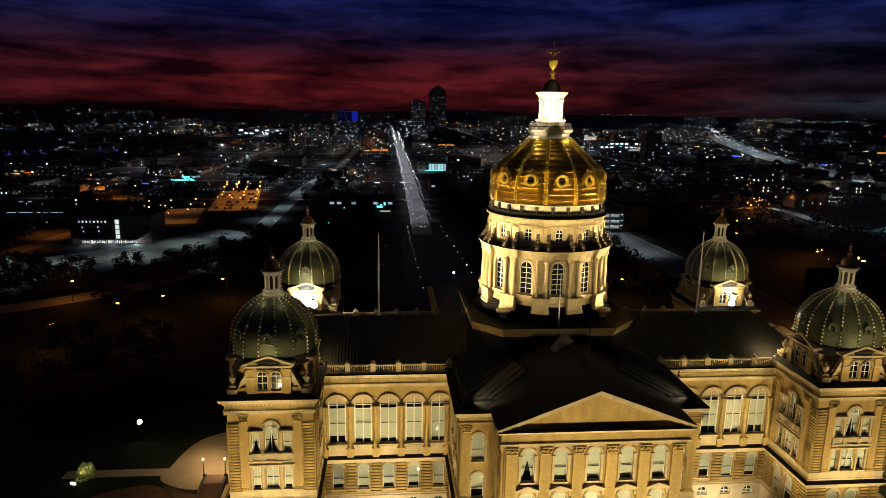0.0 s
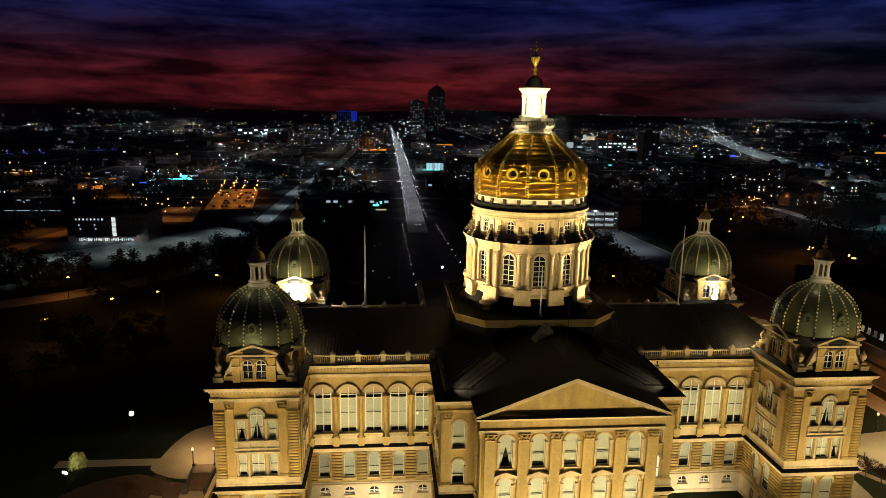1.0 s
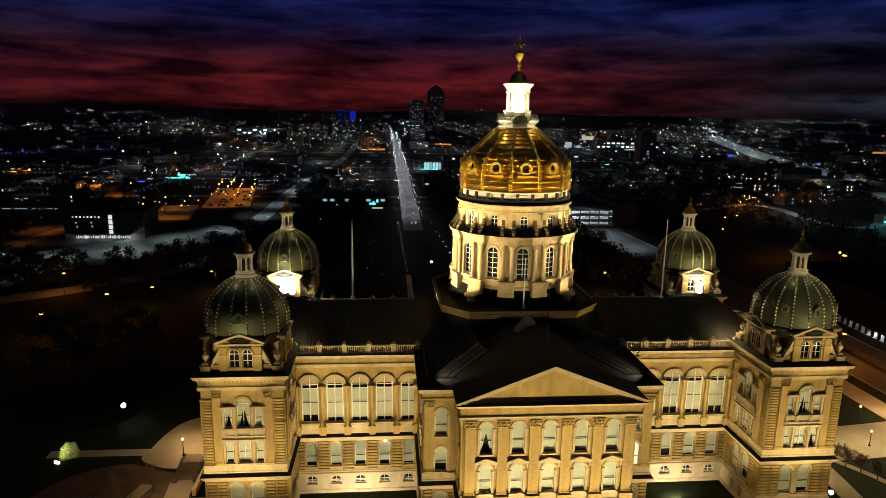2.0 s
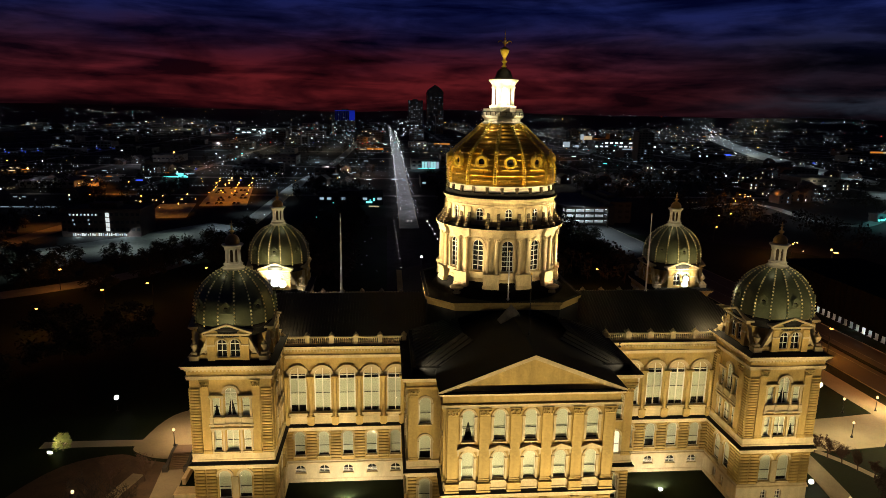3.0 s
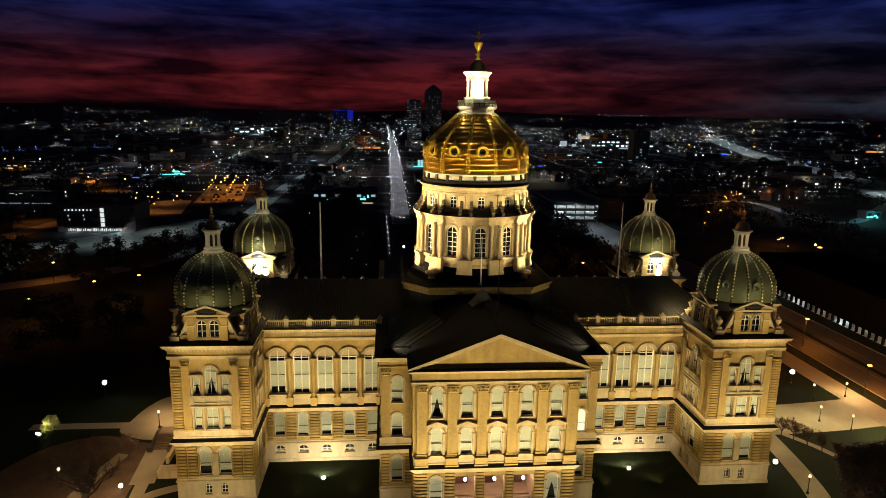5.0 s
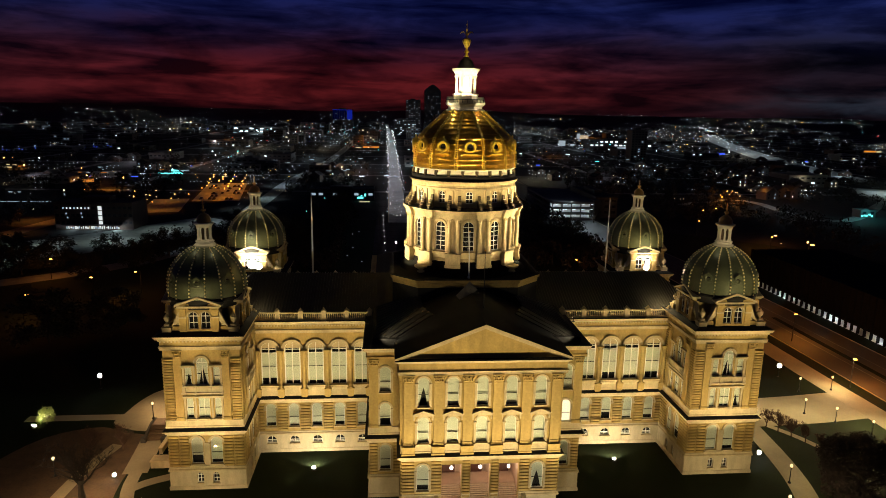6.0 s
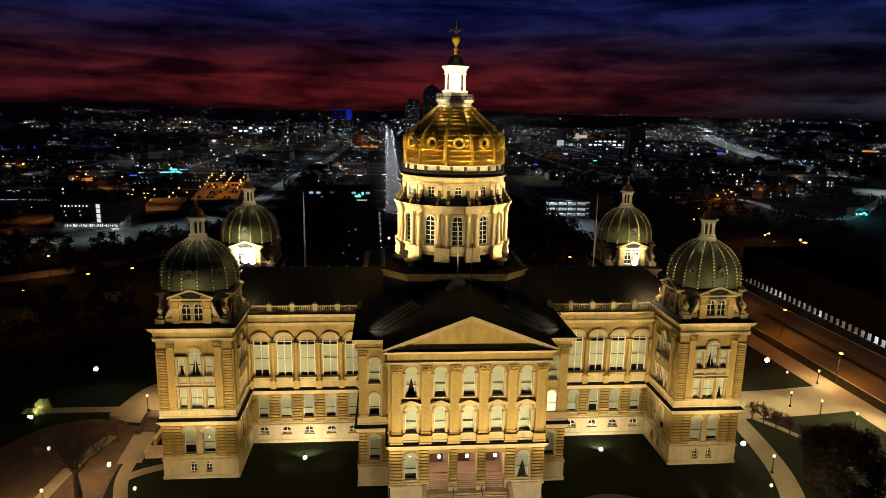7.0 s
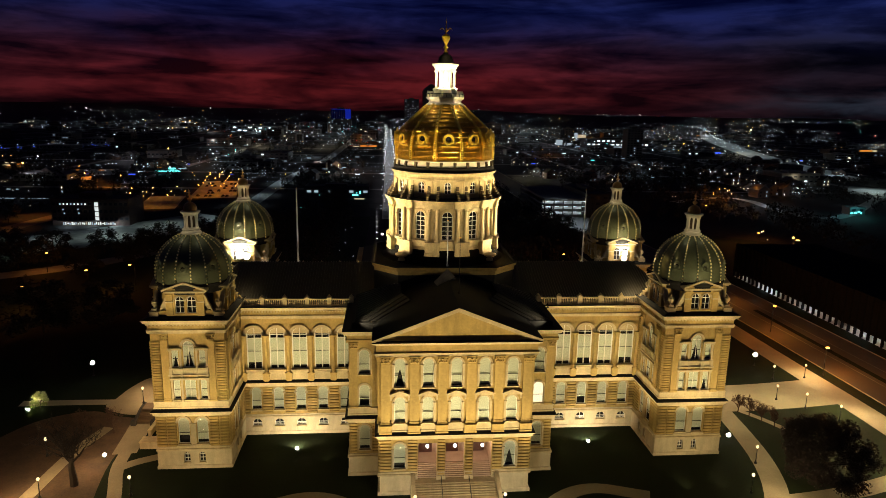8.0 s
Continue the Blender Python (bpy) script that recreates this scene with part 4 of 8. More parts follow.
    put("cupola_finial", shared("sfinial", small_finial), capitol, here, "gilded finial")


def _pedestal():
    g = Geo()
    g.box(-0.75, 0.75, -0.75, 0.75, 28.0, 28.8, 0, 0.05)
    g.box(-0.85, 0.85, -0.85, 0.85, 28.78, 28.92)
    return g.mesh("attic_pedestal", TRIM)


def _core():
    g = Geo()
    g.lathe([(5.0, 28.2), (5.0, 31.9), (6.0, 32.1), (6.6, 32.4), (6.6, 32.6)], 8, 0, 0, 0, False, math.pi / 8)
    return g.mesh("attic_core", STONE)


TOWERS = ((-46.6, -19.1), (46.6, -19.1), (-46.0, 21.8), (46.0, 21.8))
for tx, ty in TOWERS:
    tower(tx, ty)

# wings -----------------------------------------------------------------------
W_Y0, W_Y1, W_X0, W_X1 = -13.2, 15.6, 18.3, 40.4
W_C = [-37.7, -33.3, -28.9, -24.5, -20.1]


def wing(sg):
    xs = sorted((sg * W_X0, sg * W_X1))
    mid = (xs[0] + xs[1]) / 2
    rel = [sg * c * -1 - mid for c in W_C]
    w = xs[1] - xs[0]
    holes = [(c, 3.0, 13.1, 21.7, True) for c in rel] + [(c, 1.9, 4.4, 9.2, True) for c in rel] + [(c, 1.9, 0.9, 2.45, True) for c in rel]
    sides = side_matrices(xs[0], xs[1], W_Y0, W_Y1)
    for k in (0, 2):
        m = sides[k]
        hs = [(c if k == 0 else -c, *r) for c, *r in holes]
        put("wing_wall", wall_face(("wing", sg, k), "wing_wall", w, hs, 24.3), capitol, m)
        for c, hw, s, t, a in hs:
            if s > 10:
                window_at(m, c, hw, s, t, a, mull=1, bars=(0.52,), gap=rng.choice((0.09, 0.09, 0.16)), style="lunette")
            elif s > 3:
                window_at(m, c, hw, s, t, a, mull=0, bars=(0.5,), gap=rng.choice((0.08, 0.16, 0.3)), style="blind")
            else:
                window_at(m, c, hw, s, t, a, mull=1, bars=(0.5,), style="dark")
        if k == 2:
            continue
        edges = sorted(rel)
        piers = [-w / 2] + [(a + b) / 2 for a, b in zip(edges, edges[1:])] + [w / 2]
        cuts = [-w / 2] + sum([[c - 1.25, c + 1.25] for c in edges], []) + [w / 2]
        for a, b in zip(cuts[::2], cuts[1::2]):
            if b - a > 0.3:
                courses(m, a, b, Z_ST, Z_LO - 0.25, 0.6)
        for c in rel:
            surround(m, c, 1.9, 4.4, 9.2, 0.17, jamb=False)
        for p in piers:
            put("pier_column", shared("pier_column", _pier), capitol, m @ Matrix.Translation((min(max(p, -w / 2 + 0.5), w / 2 - 0.5), 0, 0)))
        for c in rel:
            put("arch_head", shared("arch_w", lambda: arch_mesh(3.0, 0.62, 0.3)), capitol, m @ Matrix.Translation((c, 0, 20.2)))
            put("window_ledge", shared("ledge_w", lambda: slab_mesh("window_ledge", 3.4, 0.45, 0.28)), capitol, m @ Matrix.Translation((c, 0, 12.78)))
    add_cornice("plinth", xs[0], xs[1], W_Y0, W_Y1, [(0.34, G0 - 0.3), (0.34, G0 + 0.55), (0.22, G0 + 0.7)], PLINTH, "pale limestone plinth")
    add_cornice("string_course", xs[0], xs[1], W_Y0, W_Y1, [(0.2, Z_PL), (0.36, Z_PL + 0.1), (0.38, Z_PL + 0.35), (0.2, Z_PL + 0.5), (0.0, Z_ST)], TRIM)
    add_cornice("middle_cornice", xs[0], xs[1], W_Y0, W_Y1, ledge_profile(Z_LO, Z_LC, Z_PD, 0.75), TRIM)
    # wing ledge top, its shade put into the slate colour
    add_cornice("ledge_flashing", xs[0], xs[1], W_Y0, W_Y1, [(0.79, Z_LC), (0.80, Z_LC + 0.04), (0.30, Z_PD - 0.06), (0.28, Z_PD)], SLATE, "ledge top in dark slate for its shade")
    add_cornice("pedestal_band", xs[0], xs[1], W_Y0, W_Y1, [(0.28, Z_PD), (0.28, Z_UP - 0.2), (0.36, Z_UP), (0.36, Z_UP + 0.4), (0.0, Z_UP + 0.45)], TRIM)
    add_cornice("architrave", xs[0], xs[1], W_Y0, W_Y1, [(0.0, 23.5), (0.2, 23.6), (0.26, 24.0), (0.36, 24.05), (0.36, 24.25), (0.2, 24.3)], TRIM)
    add_cornice("frieze", xs[0], xs[1], W_Y0, W_Y1, [(0.2, 24.3), (0.2, 25.2)], STONE)
    add_cornice("main_cornice", xs[0], xs[1], W_Y0, W_Y1, [(0.2, 25.2), (0.4, 25.3), (0.45, 25.45), (0.7, 25.55), (0.75, 25.8), (0.85, 26.0)], TRIM, dentils=(0.22, 24.95, 25.25, 0.55))
    add_cornice("gutter", xs[0], xs[1], W_Y0, W_Y1, [(0.85, 26.0), (0.8, 26.03), (-1.5, 26.1)], SLATE, "dark gutter behind the cornice")
    balustrade(xs[0] + 0.3, xs[1] - 0.3, W_Y0 - 0.1)
    balustrade(xs[0] + 0.3, xs[1] - 0.3, W_Y1 + 0.1)


def _pier():
    g = Geo()
    g.box(-0.62, 0.62, -0.7, 0, Z_PD, Z_UP - 0.1)
    g.box(-0.72, 0.72, -0.8, 0, Z_UP - 0.1, Z_UP + 0.15)
    g.loops([[(-0.5, -0.6, Z_PD), (0.5, -0.6, Z_PD), (0.5, 0, Z_PD), (-0.5, 0, Z_PD)], [(-0.4, -0.5, Z_PD - 0.45), (0.4, -0.5, Z_PD - 0.45), (0.4, 0, Z_PD - 0.45), (-0.4, 0, Z_PD - 0.45)]], 0, False, True)
    g.lathe([(0.55, Z_UP + 0.15), (0.55, Z_UP + 0.35), (0.42, Z_UP + 0.5), (0.40, 15.0), (0.36, 19.2), (0.42, 19.3), (0.40, 19.45), (0.6, 20.0)], 14, 0, -0.22)
    g.box(-0.66, 0.66, -0.82, 0, 20.0, 20.25)
    return g.mesh("pier_column", STONE)


def baluster_mesh():
    g = Geo()
    g.lathe([(0.16, 0), (0.16, 0.12), (0.09, 0.18), (0.15, 0.45), (0.08, 0.85), (0.14, 0.98), (0.14, 1.05)], 7)
    return g.mesh("baluster", TRIM)


def balustrade(x0, x1, y):
    g = Geo()
    g.box(x0, x1, y - 0.2, y + 0.2, 26.05, 26.35)
    g.box(x0, x1, y - 0.24, y + 0.24, 27.4, 27.62, 0, 0.04)
    n = 5
    posts = [x0 + (x1 - x0) * k / n for k in range(n + 1)]
    for p in posts:
        g.box(p - 0.42, p + 0.42, y - 0.34, y + 0.34, 26.05, 27.75)
        g.box(p - 0.5, p + 0.5, y - 0.42, y + 0.42, 27.75, 27.92)
        g.lathe([(0.32, 27.9), (0.4, 28.1), (0.12, 28.4), (0.02, 28.55)], 8, p, y)
    ob = put("balustrade", g.mesh("balustrade", TRIM), capitol)
    me = shared("baluster", baluster_mesh)
    for a, b in zip(posts, posts[1:]):
        k = int((b - a - 1.0) / 0.36)
        for i in range(k):
            put("baluster", me, ob, Matrix.Translation((a + 0.5 + (i + 0.5) * (b - a - 1.0) / k, y, 26.35)))


for sg in (-1, 1):
    wing(sg)

# end walls between front and rear towers close the building to north and south
for sg in (-1, 1):
    xa, xb = sorted((sg * 50.6, sg * 49.6))
    g = Geo()
    g.box(xa, xb, -13.0, 15.6, G0 - 0.2, 26.0)
    put("end_wall", g.mesh("end_wall", STONE), capitol)
    xa, xb = sorted((sg * 53.6, sg * 49.6))
    g = Geo()
    g.box(xa, xb, -8.0, 10.6, G0 - 0.2, 25.0)
    g.ring(xa, xb, -8.0, 10.6, [(0, 24.4), (0.5, 24.8), (0.9, 25.2), (0.9, 25.4), (-4, 26.5)])
    put("end_portico", g.mesh("end_portico", STONE), capitol)


# east pavilion -----------------------------------------------------------------
P_X, P_Y = 12.9, -36.0
S_X, S_Y = 18.3, -29.5
BAYS = [-9.5, -4.75, 0.0, 4.75, 9.5]


def pavilion():
    # the deeper side block
    block_levels(-S_X, S_X, S_Y, -10.0, 26.6)
    ws = S_X - P_X
    holes = [(0, 1.9, 18.6, 23.1, True), (0, 1.9, 12.5, 16.6, True), (0, 1.9, 4.2, 8.9, True)]
    for sg in (-1, 1):
        m = Matrix.Translation((sg * (P_X + S_X) / 2, S_Y, 0))
        off = holes
        put("pavilion_wall", wall_face(("pside",), "pavilion_wall", ws, off, 24.6), capitol, m)
        for c, w, s, t, a in off:
            window_at(m, c, w, s, t, a, mull=0, lit=(sg == 1 and 12 < s < 13))
            surround(m, c, w, s, t)
        put("pilaster", pilaster_mesh(1.3, 24.6 - Z_UP, 1.45), capitol, m @ Matrix.Translation((sg * 1.85, 0, Z_UP)))
        courses(m, -ws / 2, -1.35, Z_ST, Z_LO - 0.25)
        courses(m, 1.35, ws / 2, Z_ST, Z_LO - 0.25)
        # returns of the side block toward the wing
        wr = -13.2 - S_Y
        mr = side_matrices(-S_X, S_X, S_Y, -13.2)[1 if sg == 1 else 3]
        hr = [(c, *r) for c in (-3.6, 1.2) for r in ((1.9, 18.6, 23.1, True), (1.9, 12.5, 16.6, True), (1.9, 4.2, 8.9, True))]
        hr = [(c * (1 if sg == 1 else -1), *r) for c, *r in hr]
        put("pavilion_wall", wall_face(("pret", sg), "pavilion_wall", wr, hr, 24.6), capitol, mr)
        for c, w, s, t, a in hr:
            window_at(mr, c, w, s, t, a, mull=0)
            surround(mr, c, w, s, t)
    for z, prof, mat, nm in ((0, [(0.0, 24.5), (0.36, 24.55), (0.4, 25.0), (0.5, 25.05), (0.3, 25.1), (0.3, 25.9)], STONE, "frieze"),
                             (0, [(0.3, 25.8), (0.5, 25.9), (0.85, 26.15), (0.9, 26.5), (1.05, 26.7)], TRIM, "main_cornice"),
                             (0, [(1.05, 26.7), (1.0, 26.75), (-0.5, 26.9), (-0.6, 27.8), (-1.2, 27.85)], SLATE, "parapet_flashing")):
        add_cornice(nm, -S_X, S_X, S_Y, -10.0, prof, mat)
    # the pedimented front
    block_levels(-P_X, P_X, P_Y, S_Y + 1, 26.6, False)
    for sg in (-1, 1):
        g = Geo()
        g.loops([[(sg * 6.5, P_Y - o, z), (sg * (P_X + o), P_Y - o, z), (sg * (P_X + o), S_Y + 1, z)] for o, z in STRING], 0, False, False, False)
        put("string_course", g.mesh("string_course", TRIM), capitol)
    m = Matrix.Translation((0, P_Y, 0))
    holes = [(c, 1.85, 18.9, 23.9, True) for c in BAYS] + [(c, 1.85, 12.5, 17.1, True) for c in BAYS] + [(c, 2.0, 4.0, 8.7, True) for c in (-9.5, 9.5)]
    g = Geo()
    Z_IN, Z_HD, JW = 1.9, 8.6, 1.65
    cuts = [-P_X, -4.75 - JW, -4.75 + JW, -JW, JW, 4.75 - JW, 4.75 + JW, P_X]
    for k, (xa, xb) in enumerate(zip(cuts, cuts[1:])):
        opening = k % 2 == 1
        panel(g, xa, xb, G0 - 0.3, Z_IN if opening else Z_ST, [], 0.5, -0.2, 1)
        panel(g, xa, xb, Z_HD if opening else Z_ST, Z_PD, [] if opening else [h for h in holes if h[3] < Z_PD and xa < h[0] < xb], 0.34)
        if opening:
            g.face([(xa, 0, Z_HD), (xb, 0, Z_HD), (xb, 0.9, Z_HD), (xa, 0.9, Z_HD)])
            for x in (xa, xb):
                g.face([(x, -0.2, Z_IN - 0.3), (x, 0.9, Z_IN - 0.3), (x, 0.9, Z_HD), (x, -0.2, Z_HD)])
    panel(g, -P_X, P_X, Z_PD, 24.6, [h for h in holes if h[2] > Z_PD], 0.34)
    put("pavilion_front_wall", g.mesh("pavilion_front_wall", STONE, PLINTH), capitol, m)
    for i, c in enumerate(BAYS):
        st = {"style": "drape"} if i == 0 else {"style": "blind", "gap": 0.07}
        window_at(m, c, 1.85, 18.9, 23.9, True, mull=0, **st)
        window_at(m, c, 1.85, 12.5, 17.1, True, mull=0, style="blind", gap=0.05)
        surround(m, c, 1.85, 18.9, 23.9, 0.2)
        surround(m, c, 1.85, 12.5, 17.1, 0.16, hood="pediment")
    for c in (-9.5, 9.5):
        window_at(m, c, 2.0, 4.0, 8.7, True, mull=0, style="drape" if c > 0 else "blind", **({} if c > 0 else {"gap": 0.2}))
        surround(m, c, 2.0, 4.0, 8.7, 0.18)
    for x in (-11.9, -7.1, -2.4, 2.4, 7.1, 11.9):
        put("pilaster", pilaster_mesh(1.5, 24.5 - Z_UP, 1.45, 0.5), capitol, m @ Matrix.Translation((x, 0, Z_UP)))
        put("pilaster_pedestal", shared("ppd", _ppd), capitol, m @ Matrix.Translation((x, 0, 0)))
    for xa, xb in ((-P_X, -10.9), (-8.1, -6.5), (6.5, 8.1), (10.9, P_X)):
        courses(m, xa, xb, Z_ST, Z_LO - 0.25)
    for xa, xb in ((-3.0, -1.75), (1.75, 3.0)):
        courses(m, xa, xb, Z_IN + 0.7, Z_LO - 0.25)
        g = Geo()
        g.box(xa - 0.15, xb + 0.15, -0.42, -0.19, G0, Z_IN + 0.7, 0, 0.05)
        put("pier_base", g.mesh("pier_base", PLINTH), capitol, m)
    for sg in (-1, 1):
        ms = side_matrices(-P_X, P_X, P_Y, S_Y)[1 if sg == 1 else 3]
        g = Geo()
        panel(g, -3.3, 3.3, G0 - 0.3, 24.6, [(0, 1.6, 12.5, 16.6, True), (0, 1.6, 18.6, 23.1, True)], 0.4)
        put("pavilion_wall", g.mesh("pavilion_return", STONE), capitol, ms)
        window_at(ms, 0, 1.6, 12.5, 16.6, True, mull=0, depth=0.4)
        window_at(ms, 0, 1.6, 18.6, 23.1, True, mull=0, depth=0.4)
        courses(ms, -3.25, 3.25, Z_ST, Z_LO - 0.25)
        for x in (-2.3, 2.3):
            put("pilaster", pilaster_mesh(1.3, 24.5 - Z_UP, 1.45, 0.3), capitol, ms @ Matrix.Translation((x, 0, Z_UP)))
    add_cornice("architrave", -P_X, P_X, P_Y, S_Y, [(0.0, 24.4), (0.62, 24.5), (0.62, 24.75), (0.7, 24.8), (0.7, 25.0), (0.78, 25.1), (0.55, 25.15)], TRIM)
    add_cornice("frieze", -P_X, P_X, P_Y, S_Y, [(0.55, 25.15), (0.55, 26.5)], STONE)
    add_cornice("main_cornice", -P_X, P_X, P_Y, S_Y, [(0.55, 26.42), (0.7, 26.5), (0.75, 26.6), (1.0, 26.68), (1.08, 26.9), (1.2, 27.0)], TRIM)
    # shade on top of this cornice is given by dark slate
    add_cornice("cornice_flashing", -P_X, P_X, P_Y, S_Y, [(1.2, 27.0), (1.15, 27.04), (0.2, 27.3), (-1, 27.35)], SLATE, "dark sloping ledge under the pediment")
    # pediment: tympanum, raking cornices with blocks, gable roof behind
    g = Geo()
    h0, h1, yy = 27.3, 32.5, P_Y
    g.face([(-12.7, yy - 0.5, h0 - 0.08), (12.7, yy - 0.5, h0 - 0.08), (0, yy - 0.5, h1 - 0.3)])
    put("tympanum", g.mesh("tympanum", STONE), capitol, label="plain sandstone pediment panel")
    g = Geo()
    for sg in (-1, 1):
        def prof(out, a, b):
            return [(sg * 14.1, yy - out, 27.0 + a), (sg * 14.1, yy - out, 27.0 + b), (0, yy - out, h1 + b), (0, yy - out, h1 + a)]
        g.loops([prof(1.2, 0.15, 0.42), prof(0.0, 0.15, 0.42)], 0, False, True)
        g.loops([prof(0.92, -0.12, 0.16), prof(0.0, -0.12, 0.16)], 0, False, True)
        g.loops([prof(0.72, -0.42, -0.1), prof(0.0, -0.42, -0.1)], 0, False, True)
        n = 26
        for i in range(1, n):
            t = i / n
            x, z = sg * 14.1 * (1 - t), 27.0 + (h1 - 27.0) * t
            g.box(x - 0.13, x + 0.13, yy - 1.1, yy - 0.9, z - 0.06, z + 0.17)
    put("raking_cornice", g.mesh("raking_cornice", TRIM), capitol)
    # loggia
    g = Geo()
    LB = P_Y + 6.4
    g.box(-6.45, 6.45, P_Y + 2.6, LB, Z_ST - 0.3, Z_ST + 0.02)
    g.face([(-6.45, LB, Z_ST), (6.45, LB, Z_ST), (6.45, LB, 9.2), (-6.45, LB, 9.2)])
    for sg in (-1, 1):
        g.face([(sg * 6.45, P_Y + 0.9, Z_IN - 0.3), (sg * 6.45, LB, Z_IN - 0.3), (sg * 6.45, LB, 9.2), (sg * 6.45, P_Y + 0.9, 9.2)])
    g.face([(-6.45, P_Y + 0.9, 9.2), (6.45, P_Y + 0.9, 9.2), (6.45, LB, 9.2), (-6.45, LB, 9.2)])
    for sg in (-1, 1):
        g.box(sg * 2.375 - 0.72, sg * 2.375 + 0.72, P_Y + 0.05, P_Y + 1.6, Z_IN - 0.2, 9.2)
    for c in (-2.4, 2.4):
        g.box(c - 0.5, c + 0.5, LB - 0.25, LB, Z_ST, 8.6)
    for i in range(8):
        put("step", shared("inner_step", lambda: _inner_step()), capitol, Matrix.Translation((0, P_Y + 0.3 + 0.32 * i, Z_IN + 0.19 * i)))
    put("loggia", g.mesh("loggia", PINK), capitol, label="warm lit entrance loggia")
    for x in (-4.75, 0.0, 4.75):
        g = Geo()
        g.box(-1.2, 1.2, LB - 0.16, LB, Z_ST + 0.02, 6.6)
        for sx in (-0.62, 0.62):
            for z in (4.3, 5.7):
                g.box(sx - 0.4, sx + 0.4, LB - 0.21, LB - 0.16, z - 0.6, z + 0.6)
        put("entrance_door", g.mesh("entrance_door", DOOR), capitol, Matrix.Translation((x, 0, 0)))
    for x in (-4.75, 0.0, 4.75):
        g = Geo()
        g.lathe([(0.05, 8.15), (0.22, 8.02), (0.27, 7.82), (0.2, 7.6), (0.05, 7.5)][::-1], 12, x, P_Y + 0.35)
        gl = put("loggia_lantern", g.mesh("loggia_lantern", L_WHITE), capitol, label="glowing white globe lantern")
        g = Geo()
        g.tube([(x, P_Y + 0.35, 8.2), (x, P_Y + 0.35, 8.65)], 0.04, 6)
        put("hanger", g.mesh("hanger", IRON), gl)
    # the front steps with their flank walls and lamps
    n = 16
    for i in range(n):
        put("step", shared("step", lambda: _step()), capitol, Matrix.Translation((0, P_Y - 0.9 - i * 0.46, Z_IN - i * (Z_IN - G0) / n)))
    g = Geo()
    g.box(-6.9, 6.9, P_Y - 0.95, P_Y + 0.32, Z_IN - 0.4, Z_IN)
    put("stair_landing", g.mesh("stair_landing", STEP), capitol)
    for x in (-2.4, 2.4):
        g = Geo()
        top = [(x, P_Y - 0.9 - t * 7.4, Z_IN + 0.95 - t * (Z_IN - G0)) for t in (0, 0.33, 0.66, 1.0)]
        g.tube(top, 0.06, 6)
        for p in top:
            g.tube([p, (p[0], p[1], p[2] - 1.1)], 0.05, 6)
        put("stair_railing", g.mesh("stair_railing", IRON), capitol, label="black iron stair railing")
    for sg in (-1, 1):
        g = Geo()
        a, b = sorted((sg * 6.9, sg * 7.6))
        g.loops([[(a, P_Y - 0.2, G0 - 0.3), (b, P_Y - 0.2, G0 - 0.3), (b, P_Y - 0.2, 3.2), (a, P_Y - 0.2, 3.2)], [(a, P_Y - 1.2, G0 - 0.3), (b, P_Y - 1.2, G0 - 0.3), (b, P_Y - 1.2, 3.0), (a, P_Y - 1.2, 3.0)],
                 [(a, P_Y - 8.4, G0 - 0.3), (b, P_Y - 8.4, G0 - 0.3), (b, P_Y - 8.4, 0.4), (a, P_Y - 8.4, 0.4)]], 0, False, True)
        g.box(a - 0.3, b + 0.3, P_Y - 9.6, P_Y - 8.3, G0 - 0.3, 0.8, 0, 0.06)
        put("stair_flank", g.mesh("stair_flank", STEP), capitol)


def _ppd():
    g = Geo()
    g.box(-1.0, 1.0, -0.85, 0, Z_PD, Z_UP - 0.15)
    g.box(-1.1, 1.1, -0.95, 0, Z_UP - 0.15, Z_UP + 0.02)
    g.box(-1.1, 1.1, -0.95, 0, Z_PD - 0.05, Z_PD + 0.2)
    return g.mesh("pilaster_pedestal", STONE)


def _step():
    g = Geo()
    g.box(-6.9, 6.9, -0.5, 0.0, -0.18, 0.0, 0, 0.025)
    g.box(-6.9, 6.9, -0.44, 0.5, -3.6, -0.17)
    return g.mesh("step", STEP)


def _inner_step():
    g = Geo()
    g.box(-6.45, 6.45, -0.06, 0.36, 0.0, 0.19, 0, 0.02)
    return g.mesh("step", PINK)


pavilion()


DX = 0.25
# roofs -----------------------------------------------------------------------
def seams(pairs, name="roof_seams"):
    """Standing seams: thin upstands running down a slope."""
    g = Geo()
    for a, b in pairs:
        a, b = Vector(a), Vector(b)
        d = (b - a).normalized()
        s = d.cross(Vector((0, 0, 1))).normalized() * 0.05
        up = s.cross(d).normalized() * 0.2
        up = up if up.z > 0 else -up
        g.loops([[a - s, a + s, a + s + up, a - s + up], [b - s, b + s, b + s + up, b - s + up]], 0, False, True)
    ob = put(name, g.mesh(name, LEAD), capitol)
    ob["kind"] = "stuff"
    return ob


